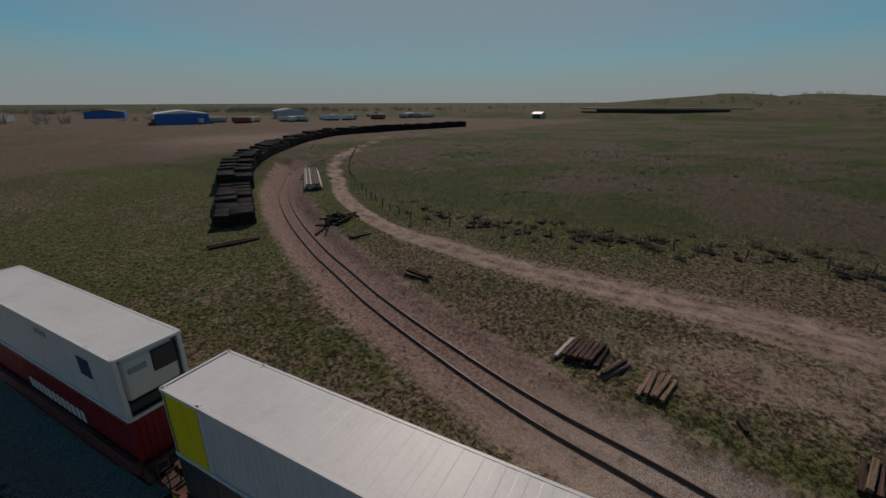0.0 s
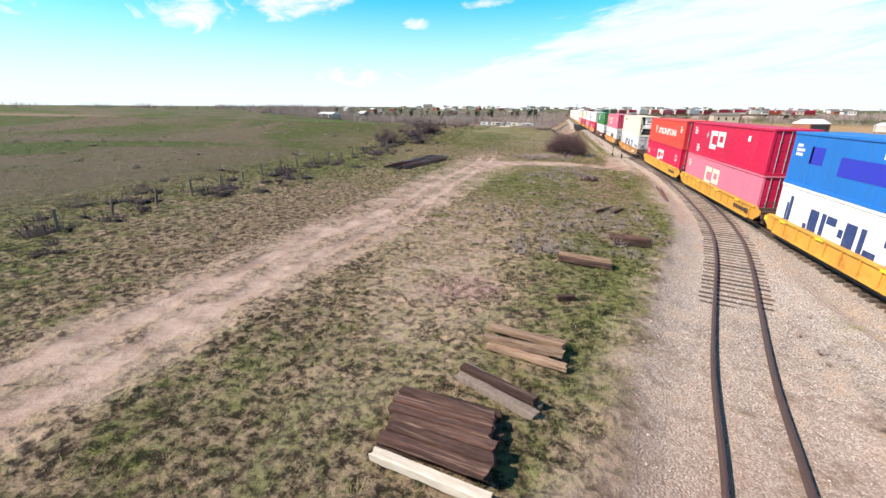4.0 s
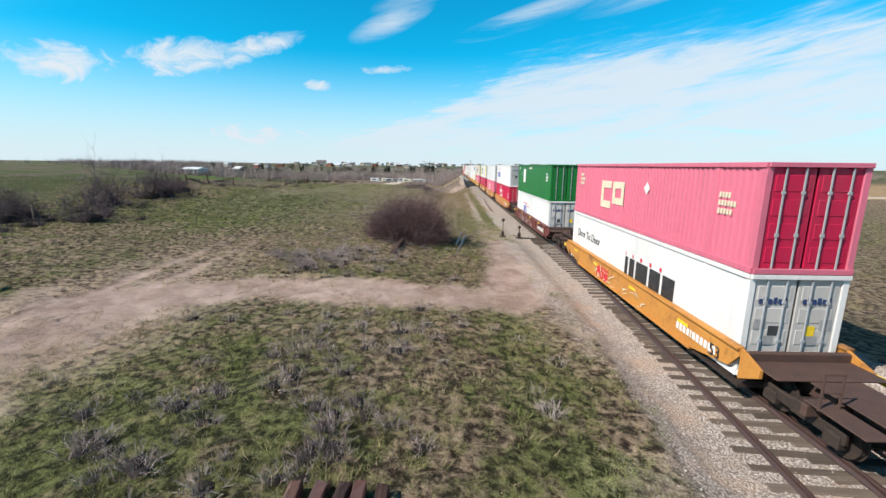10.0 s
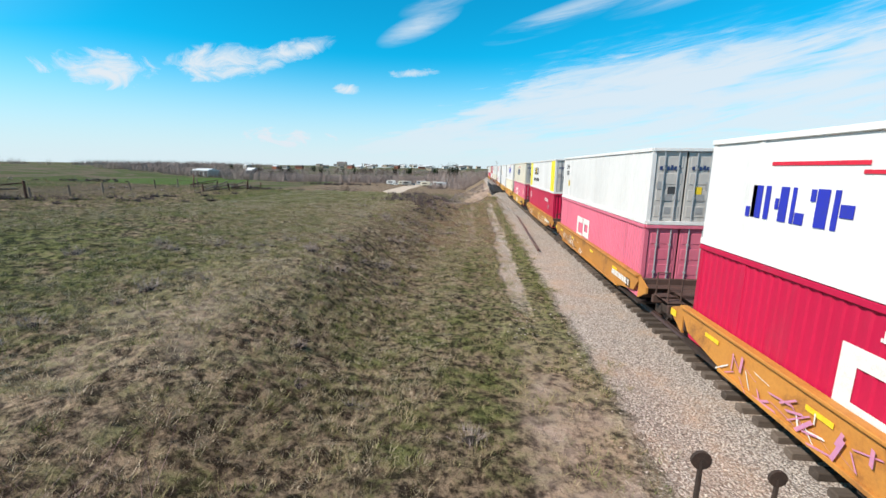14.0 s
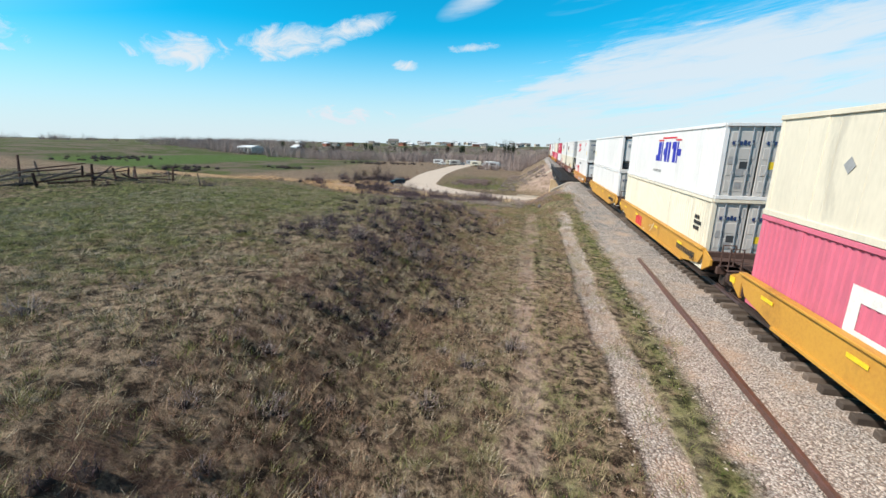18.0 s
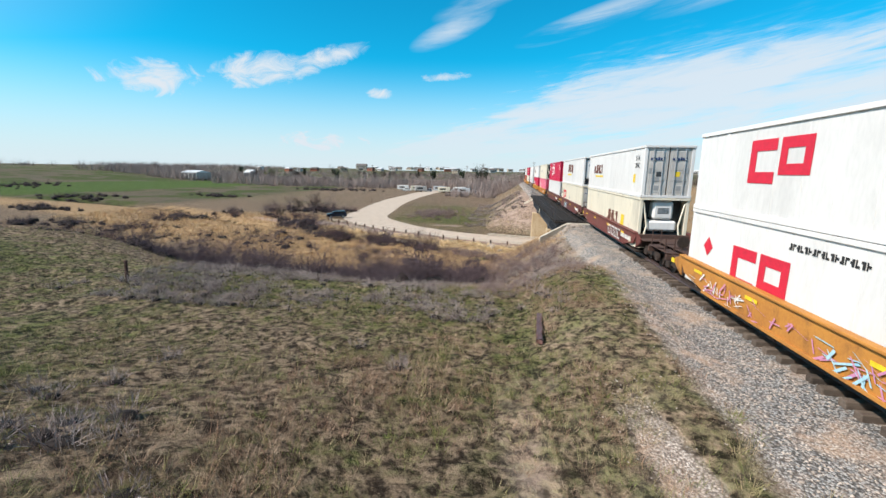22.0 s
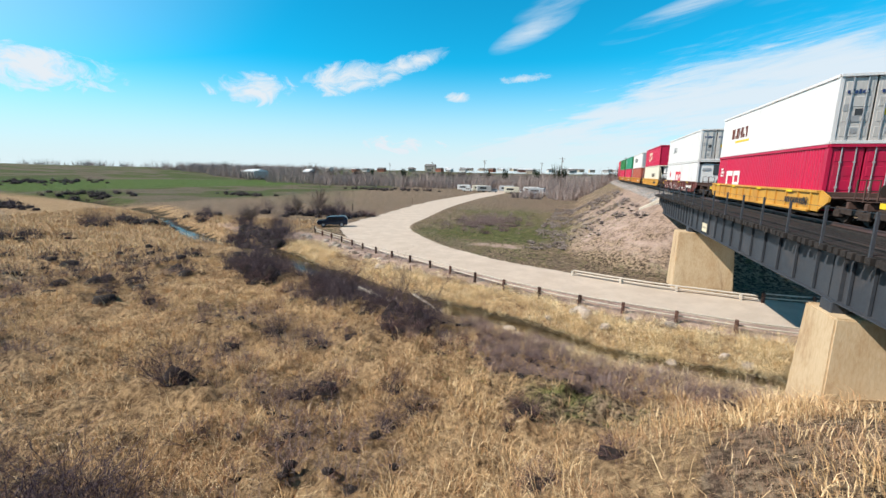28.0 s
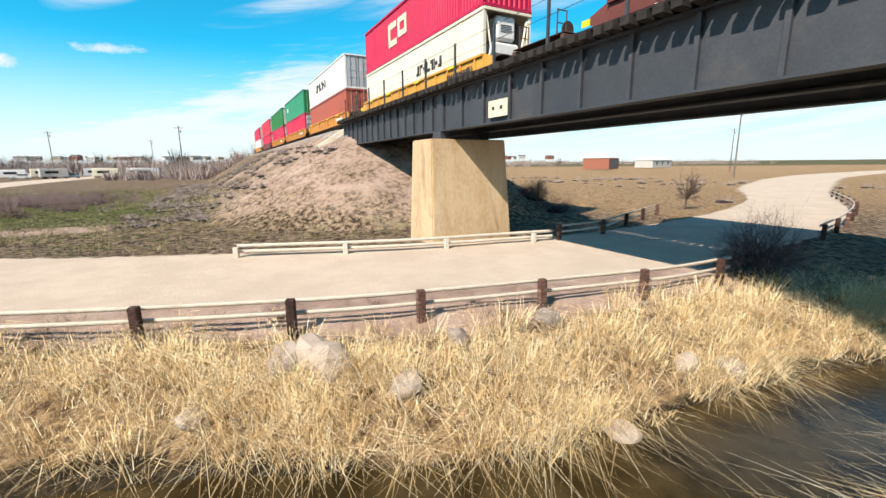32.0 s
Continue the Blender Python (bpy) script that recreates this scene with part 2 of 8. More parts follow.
    col = N.mix(pave_zone, col, pave)
    mud = N.mix(N.range(fin, 0.4, 0.6), (0.035, 0.028, 0.016, 1), (0.08, 0.06, 0.035, 1))
    col = N.mix(zone("mud", 0.2), col, mud)
    b = N.add("ShaderNodeBsdfPrincipled", {"Base Color": col, "Roughness": 0.95, "Specular IOR Level": 0.15})
    bare = N.math("MAXIMUM", N.math("MULTIPLY", dirt_zone, 0.75), N.math("MAXIMUM", N.math("MULTIPLY", grav_zone, 0.85), pave_zone))
    h = N.math("ADD", N.math("MULTIPLY", N.math("MULTIPLY", fin, N.math("SUBTRACT", 1.0, bare)), 0.8), N.math("ADD", N.math("MULTIPLY", grit, 0.06), N.math("MULTIPLY", N.math("MULTIPLY", cell.outputs["Distance"], grav_zone), -0.10)))
    nrm = N.add("ShaderNodeBump", {"Height": h, "Strength": 1.0, "Distance": 0.40})
    N.tree.links.new(nrm.outputs[0], b.inputs["Normal"])
    N.add("ShaderNodeOutputMaterial", {0: b.outputs[0]})
    return m


def blade_material(name, a, b, c, patch=0.25):
    """Grass blades: the tone changes blade by blade and from patch to patch."""
    m = bpy.data.materials.new(name)
    m.use_nodes = True
    N = Nodes(m.node_tree)
    co = N.add("ShaderNodeTexCoord").outputs["Object"]
    r = N.add("ShaderNodeNewGeometry").outputs["Random Per Island"]
    n = N.noise(co, patch, 5, 0.65)
    col = N.mix(N.range(n, 0.40, 0.60), (*a, 1), (*b, 1))
    col = N.mix(N.range(r, 0.45, 0.95), col, (*c, 1))
    col = N.add("ShaderNodeHueSaturation", {"Value": N.range(N.noise(co, 60.0, 1), 0.3, 0.7, 0.75, 1.25), "Color": col}).outputs[0]
    d = N.add("ShaderNodeBsdfPrincipled", {"Base Color": col, "Roughness": 0.85, "Specular IOR Level": 0.15})
    N.add("ShaderNodeOutputMaterial", {0: d.outputs[0]})
    return m


def water_material():
    m = bpy.data.materials.new("creek_water")
    m.use_nodes = True
    N = Nodes(m.node_tree)
    co = N.add("ShaderNodeTexCoord").outputs["Object"]
    col = N.mix(N.range(N.noise(co, 0.8, 5), 0.4, 0.65), (0.026, 0.018, 0.007, 1), (0.060, 0.043, 0.018, 1))
    nrm = N.add("ShaderNodeBump", {"Height": N.noise(co, 9.0, 4, 0.6, 0.8), "Strength": 0.25, "Distance": 0.03})
    b = N.add("ShaderNodeBsdfPrincipled", {"Base Color": col, "Roughness": 0.10, "IOR": 1.33, "Normal": nrm.outputs[0]})
    N.add("ShaderNodeOutputMaterial", {0: b.outputs[0]})
    return m


GROUND = ground_material()
WATER = water_material()
RUST = material("rusted_rail_steel", (0.150, 0.066, 0.050), 0.40, 0.1, (0.060, 0.038, 0.03), 6, 60, 0.7, 0.1, spec=0.65)
RAIL_STEEL = material("dark_rail_steel", (0.085, 0.046, 0.038), 0.42, 0.1, (0.050, 0.032, 0.027), 6, 60, 0.7, 0.1, spec=0.65)
TIE = material("weathered_tie_wood", (0.085, 0.062, 0.048), 0.92, 0, (0.17, 0.135, 0.105), 2.5, 22, 0.8, 0.4, 40, random=0.35, stretch=(0.35, 3, 3))
OLD_TIE = material("dark_creosote_timber", (0.040, 0.020, 0.017), 0.9, 0, (0.130, 0.066, 0.048), 2.6, 14, 0.5, 0.8, 24, (0.34, 0.23, 0.17), 0.75, 1.8, random=0.5, stretch=(0.22, 5, 5))
TAR_TIE = material("black_creosoted_tie_ends", (0.010, 0.0085, 0.008), 0.9, 0, (0.030, 0.024, 0.021), 1.5, 12, 0.7, 0.5, 20, island=True, random=0.5)
SPLIT_TIE = material("bleached_split_timber", (0.42, 0.29, 0.20), 0.9, 0, (0.10, 0.045, 0.03), 3.4, 14, 0.45, 0.8, 24, random=0.3, stretch=(0.22, 5, 5))
GREY_WOOD = material("grey_weathered_wood", (0.20, 0.165, 0.14), 0.95, 0, (0.09, 0.07, 0.06), 4, 30, 0.8, 0.4, 40, random=0.3, stretch=(3, 3, 0.4))
PALE_WOOD = material("pale_plank", (0.62, 0.56, 0.48), 0.8, 0, (0.42, 0.36, 0.29), 4, 30, 0.6, 0.3, 40, stretch=(0.4, 3, 3))
GIRDER = material("black_painted_girder_steel", (0.034, 0.040, 0.050), 0.6, 0.0, (0.062, 0.070, 0.082), 0.8, 16, 0.8, 0.1, 30, (0.12, 0.10, 0.09), 0.35, 0.5)
CONCRETE = material("stained_old_concrete", (0.58, 0.45, 0.29), 0.9, 0, (0.42, 0.27, 0.14), 0.9, 14, 0.60, 0.3, 25, (0.24, 0.125, 0.055), 0.8, 0.6, stretch=(1, 1, 0.32))
PALE_CONCRETE = material("pale_concrete", (0.56, 0.51, 0.43), 0.9, 0, (0.40, 0.35, 0.28), 1.2, 20, 0.7, 0.25, 25, (0.26, 0.20, 0.13), 0.5, 0.8)
TWIG = blade_material("bare_purple_twigs", (0.050, 0.034, 0.039), (0.090, 0.064, 0.072), (0.22, 0.170, 0.185), 0.9)
# near-black colour for the shade inside shrubs, worn by the core domes
HEART_SHADE = material("shrub_heart_shade", (0.014, 0.010, 0.009), 0.95, 0, (0.040, 0.029, 0.025), 4.0, 30, 0.7, 0.4, 30)
TWIG_RED = blade_material("bare_reddish_twigs", (0.048, 0.027, 0.030), (0.095, 0.054, 0.056), (0.33, 0.225, 0.215), 0.9)
SCRUB = blade_material("bare_pinkish_scrub", (0.175, 0.118, 0.112), (0.265, 0.186, 0.172), (0.43, 0.345, 0.315), 0.5)
BARK = material("bare_tree_bark", (0.16, 0.12, 0.10), 0.95, 0, (0.09, 0.07, 0.06), 2, 12, 0.8, 0.3, 20, random=0.3)
GRASS = blade_material("short_prairie_grass", (0.205, 0.215, 0.072), (0.430, 0.335, 0.210), (0.110, 0.130, 0.038), 0.8)
PALE_GRASS = blade_material("pale_matted_grass", (0.40, 0.345, 0.235), (0.54, 0.45, 0.34), (0.24, 0.225, 0.115), 0.8)
LUSH = blade_material("fresh_green_grass", (0.115, 0.175, 0.028), (0.18, 0.215, 0.055), (0.28, 0.26, 0.115))
REED = blade_material("dry_yellow_reed_grass", (0.88, 0.68, 0.37), (0.66, 0.46, 0.23), (0.95, 0.86, 0.62), 0.9)
TUSSOCK = blade_material("brown_tussock_grass", (0.60, 0.40, 0.20), (0.38, 0.22, 0.115), (0.78, 0.60, 0.36), 0.5)
BROWN_WEED = blade_material("reddish_brown_weeds", (0.215, 0.120, 0.083), (0.34, 0.22, 0.145), (0.50, 0.38, 0.27), 0.5)
STONE = material("ballast_stone", (0.54, 0.47, 0.405), 0.95, 0, (0.36, 0.30, 0.255), 3, 20, 0.8, 0.2, 30, island=True, random=0.2)
BOULDER = material("creek_boulder", (0.42, 0.35, 0.29), 0.9, 0, (0.26, 0.22, 0.19), 2, 15, 0.7, 0.4, 18, random=0.25)
CAR_ORANGE = material("rusty_orange_well_car_paint", (0.52, 0.235, 0.045), 0.6, 0, (0.38, 0.15, 0.035), 0.7, 12, 0.7, 0.08, 40, (0.15, 0.065, 0.03), 0.8, 0.9, random=0.10)
CAR_YELLOW = material("yellow_well_car_paint", (0.60, 0.32, 0.05), 0.55, 0, (0.46, 0.21, 0.04), 0.6, 12, 0.6, 0.06, 40, (0.18, 0.08, 0.03), 0.5, 0.7, random=0.08)
CAR_MAROON = material("maroon_well_car_paint", (0.165, 0.045, 0.035), 0.6, 0, (0.10, 0.032, 0.027), 0.8, 12, 0.7, 0.08, 40, (0.25, 0.13, 0.09), 0.45, 0.8, random=0.1)
DARK_STEEL = material("greasy_dark_running_gear", (0.035, 0.026, 0.022), 0.75, 0.2, (0.075, 0.05, 0.038), 5, 30, 0.7, 0.2)
BROWN_DECK = material("rust_brown_deck_steel", (0.10, 0.055, 0.042), 0.8, 0.1, (0.055, 0.035, 0.03), 3, 30, 0.7, 0.2)
MARK_YELLOW = material("yellow_reflective_mark", (0.85, 0.62, 0.03), 0.5, 0, (0.7, 0.47, 0.02), 4, 40, 0.4, 0)
MARK_WHITE = material("white_lettering_paint", (0.80, 0.78, 0.74), 0.6, 0, (0.62, 0.60, 0.56), 5, 40, 0.5, 0)
MARK_BLACK = material("black_lettering_paint", (0.02, 0.02, 0.022), 0.6, 0, (0.05, 0.05, 0.05), 5, 40, 0.5, 0)
MARK_NAVY = material("navy_lettering_paint", (0.015, 0.035, 0.12), 0.6, 0, (0.04, 0.07, 0.17), 5, 40, 0.5, 0)
MARK_BLUE = material("blue_lettering_paint", (0.02, 0.03, 0.42), 0.6, 0, (0.03, 0.04, 0.33), 5, 40, 0.5, 0)
MARK_RED = material("red_lettering_paint", (0.65, 0.02, 0.05), 0.6, 0, (0.5, 0.02, 0.04), 5, 40, 0.5, 0)
MARK_BROWN = material("brown_lettering_paint", (0.17, 0.05, 0.03), 0.6, 0, (0.1, 0.03, 0.02), 5, 40, 0.5, 0)
MARK_GREY = material("grey_placard", (0.42, 0.42, 0.42), 0.5, 0.3, (0.3, 0.3, 0.3), 5, 40, 0.5, 0)
MARK_CREAM = material("cream_lettering_paint", (0.72, 0.66, 0.48), 0.6, 0, (0.6, 0.52, 0.38), 5, 40, 0.5, 0)
MARK_TEAL = material("pale_blue_spray_paint", (0.28, 0.52, 0.62), 0.6, 0, (0.5, 0.66, 0.72), 3, 20, 0.7, 0)
MARK_PINK = material("pink_spray_paint", (0.62, 0.26, 0.36), 0.6, 0, (0.45, 0.2, 0.4), 3, 20, 0.7, 0)


def paint(name, colour, dirt=0.35, rough=0.45):
    return material(name, colour, rough, 0, tuple(c * 0.84 for c in colour), 0.5, 9, 0.6, 0.04, 30, tuple(0.35 * c + 0.06 for c in colour), dirt, 0.8, random=0.05, stretch=(1, 1, 0.3))


PAINT = {
    "white": paint("white_container_paint", (0.76, 0.75, 0.73), 0.18), "cream": paint("cream_container_paint", (0.74, 0.68, 0.54), 0.45),
    "red": paint("bright_red_container_paint", (0.60, 0.022, 0.055)), "crimson": paint("crimson_container_paint", (0.52, 0.010, 0.060)),
    "pink": paint("faded_pink_container_paint", (0.66, 0.16, 0.235), 0.25), "blue": paint("blue_container_paint", (0.010, 0.155, 0.50)),
    "green": paint("green_container_paint", (0.010, 0.17, 0.030)), "maroon": paint("dark_red_container_paint", (0.27, 0.018, 0.025)),
    "orange": paint("orange_red_container_paint", (0.62, 0.06, 0.04)), "yellow": paint("yellow_container_paint", (0.86, 0.72, 0.01)),
    "grey": paint("grey_container_paint", (0.38, 0.40, 0.42)), "dark": paint("dark_container_steel", (0.05, 0.055, 0.06), 0.3),
    "rust": paint("rust_red_container_paint", (0.36, 0.085, 0.05), 0.4), "silver": paint("dirty_silver_door_steel", (0.52, 0.50, 0.47), 0.7),
    "teal": paint("teal_green_container_paint", (0.02, 0.25, 0.13)),
}
# ---- helpers for building ----
def mesh_object(name, bm, material=None):
    me = bpy.data.meshes.new(name)
    bm.to_mesh(me)
    bm.free()
    ob = new(name, me)
    if material:
        me.materials.append(material)
    return ob


def array_mesh(name, verts, faces, mat):
    """A mesh from numpy arrays; faces all have the same number of corners."""
    verts, faces = np.asarray(verts, dtype=np.float32), np.asarray(faces, dtype=np.int32)
    me = bpy.data.meshes.new(name)
    k = faces.shape[1]
    me.vertices.add(len(verts))
    me.vertices.foreach_set("co", verts.ravel())
    me.loops.add(faces.size)
    me.loops.foreach_set("vertex_index", faces.ravel())
    me.polygons.add(len(faces))
    me.polygons.foreach_set("loop_start", np.arange(0, faces.size, k, dtype=np.int32))
    me.polygons.foreach_set("loop_total", np.full(len(faces), k, dtype=np.int32))
    me.update(calc_edges=True)
    me.validate()
    if mat:
        me.materials.append(mat)
    return me


def thing(name, label, category, group="", kind="", at=None):
    ob = new(name)
    if at is not None:
        ob.matrix_basis = at
    return tagged(ob, label, category, group, kind)


def part(name, bm, material, parent, label=""):
    """One mesh under a thing or a part; bm may also be a mesh that is shared."""
    if isinstance(bm, bmesh.types.BMesh):
        ob = mesh_object(name, bm)
    else:
        ob = new(name, bm)
    if not ob.data.materials:
        ob.data.materials.append(material)
    if ob.data.materials[0] != material:
        ob.material_slots[0].link = "OBJECT"
        ob.material_slots[0].material = material
    ob.parent = parent
    return tagged(ob, label)


def box(bm, x0, x1, y0, y1, z0, z1, bevel=0.0):
    vs = [bm.verts.new((x, y, z)) for z in (z0, z1) for x, y in ((x0, y0), (x1, y0), (x1, y1), (x0, y1))]
    fs = [bm.faces.new([vs[i] for i in f]) for f in ((3, 2, 1, 0), (4, 5, 6, 7), (0, 1, 5, 4), (1, 2, 6, 5), (2, 3, 7, 6), (3, 0, 4, 7))]
    if bevel:
        bmesh.ops.bevel(bm, geom=list({e for f in fs for e in f.edges}), offset=bevel, segments=1, affect="EDGES")
    return vs


def boxes(*specs, bevel=0.0):
    bm = bmesh.new()
    for s in specs:
        box(bm, *s, bevel=bevel)
    return bm


def prism(bm, a, b, r0, r1, sides=6):
    """A tapered bar from a to b."""
    a, b = Vector(a), Vector(b)
    q = (b - a).to_track_quat("Z", "Y")
    ring = lambda c, r: [bm.verts.new(c + q @ Vector((r * math.cos(2 * math.pi * i / sides), r * math.sin(2 * math.pi * i / sides), 0))) for i in range(sides)]  # noqa: E731
    lo, hi = ring(a, r0), ring(b, r1)
    for i in range(sides):
        bm.faces.new((lo[i], lo[(i + 1) % sides], hi[(i + 1) % sides], hi[i]))
    bm.faces.new(lo[::-1])
    bm.faces.new(hi)


def smooth(v, a, b):
    t = np.clip((np.asarray(v, float) - a) / (b - a), 0, 1)
    return t * t * (3 - 2 * t)


def spline(points, step):
    """Points every step metres along a smooth line through the given ones."""
    P = np.asarray(points, float)
    P = np.vstack([2 * P[0] - P[1], P, 2 * P[-1] - P[-2]])
    out = []
    for i in range(1, len(P) - 2):
        n = max(2, int(np.linalg.norm(P[i + 1] - P[i]) / 0.5))
        for t in np.linspace(0, 1, n, endpoint=False):
            a, b, c, d = P[i - 1], P[i], P[i + 1], P[i + 2]
            out.append(0.5 * (2 * b + (c - a) * t + (2 * a - 5 * b + 4 * c - d) * t * t + (3 * b - a - 3 * c + d) * t ** 3))
    out.append(P[-2])
    out = np.array(out)
    s = np.r_[0, np.cumsum(np.linalg.norm(np.diff(out, axis=0), axis=1))]
    m = np.arange(0, s[-1], step)
    return np.stack([np.interp(m, s, out[:, k]) for k in range(out.shape[1])], 1)


def distance(x, y, line):
    """Distance of each (x, y) to a polyline, and the index of the nearest vertex."""
    best, idx = np.full(x.shape, 1e9), np.zeros(x.shape, int)
    for i, p in enumerate(line):
        d = (x - p[0]) ** 2 + (y - p[1]) ** 2
        m = d < best
        best[m], idx[m] = d[m], i
    return np.sqrt(best), idx


def wobble(x, y, scale, seed=0.0):
    """Cheap smooth noise in about -1..1."""
    a = np.sin(x * scale + 1.7 * np.sin(y * scale * 0.7 + seed) + seed)
    b = np.sin(y * scale * 1.3 + 1.3 * np.sin(x * scale * 0.9 - seed) + 2 * seed)
    c = np.sin((x + y) * scale * 2.1 + seed * 3) * np.sin((x - y) * scale * 1.7 - seed)
    return (a + b + c) / 3


# ---- plan ----
SIDING = spline([(-65, -83.5), (-50.4, -70), (-40.6, -59.6), (-31.9, -48.0), (-24.7, -36.8), (-20.65, -29.4), (-17.25, -23.0), (-13.95, -15.65), (-10.95, -8.05), (-9.2, -1.9),
                 (-7.4, 3.55), (-5.55, 9), (-3.95, 14.5), (-2.75, 20.5), (-2.0, 27), (-1.3, 35), (-0.6, 45), (-0.05, 58)], 0.5)
DIRT_ROAD = spline([(-140, -110), (-77, -79), (-50, -56), (-39, -43.5), (-32.4, -32), (-29.8, -22.5), (-27.9, -13.5), (-27, -5), (-26, 3.6), (-25, 11), (-24.1, 27), (-23.5, 36), (-23.5, 46), (-24.4, 60), (-25, 78)], 1.0)
BRANCH = spline([(-23.4, 40), (-19, 42.6), (-14.7, 43.0), (-10, 42.4), (-6, 44), (-4.8, 58)], 1.0)
PAVED = spline([(-30, 520), (-44, 420), (-49.5, 345), (-51, 300), (-49.5, 262), (-45.5, 230), (-42.5, 213), (-33, 200.5), (-23.7, 193.7), (-14.2, 189.0), (-8, 187.0), (0, 185.2), (12, 185.6), (28, 190), (60, 204), (120, 220), (240, 230)], 1.5)
CREEK = spline([(-150, 236), (-105, 222), (-76, 206), (-58, 197), (-46, 194.5), (-37.5, 189), (-29.7, 185.4), (-21, 182.2), (-16.8, 180.6), (-13.4, 179.3), (-10.8, 177.8), (-8.0, 176.9), (-4.5, 176.6), (0, 176.0), (8, 173.5), (22, 170), (60, 160), (140, 150)], 0.8)
TRACK_END = 300.0
BEND = 330.0


CREEK_WAY = np.gradient(CREEK, axis=0)


def creek_side(x, y):
    """Distance from the creek's middle line: above zero on its far bank, below on the near one."""
    d, i = distance(x, y, CREEK)
    return d * np.sign(CREEK_WAY[i, 0] * (y - CREEK[i, 1]) - CREEK_WAY[i, 1] * (x - CREEK[i, 0]))


def paved_half(y):
    return np.interp(y, [180, 188, 192, 200, 212, 230, 600], [3.4, 3.3, 3.2, 4.6, 5.4, 5.2, 5.2])


def track_pose(s):
    """The pose on the main line s metres along it: straight, then bending away to the right."""
    if s <= TRACK_END:
        return pose(0, s, 0)
    a = min((s - TRACK_END) / BEND, radians(75))
    rest = s - TRACK_END - a * BEND
    return pose(BEND * (1 - math.cos(a)) + rest * math.sin(a), TRACK_END + BEND * math.sin(a) + rest * math.cos(a), 0, 0, 0, -math.degrees(a))


def main_distance(x, y):
    """Distance to the centre of the main line's embankment, which stops at the bridge."""
    d = np.where((y > 158.5) & (y < 207.0), np.hypot(x, np.minimum(y - 158.5, 207.0 - y)), np.abs(x))
    cx = BEND
    ang = np.arctan2(y - TRACK_END, cx - x)
    arc = np.abs(np.hypot(x - cx, y - TRACK_END) - BEND)
    return np.where(y > TRACK_END, np.where(ang < radians(85), arc, 400.0), d)


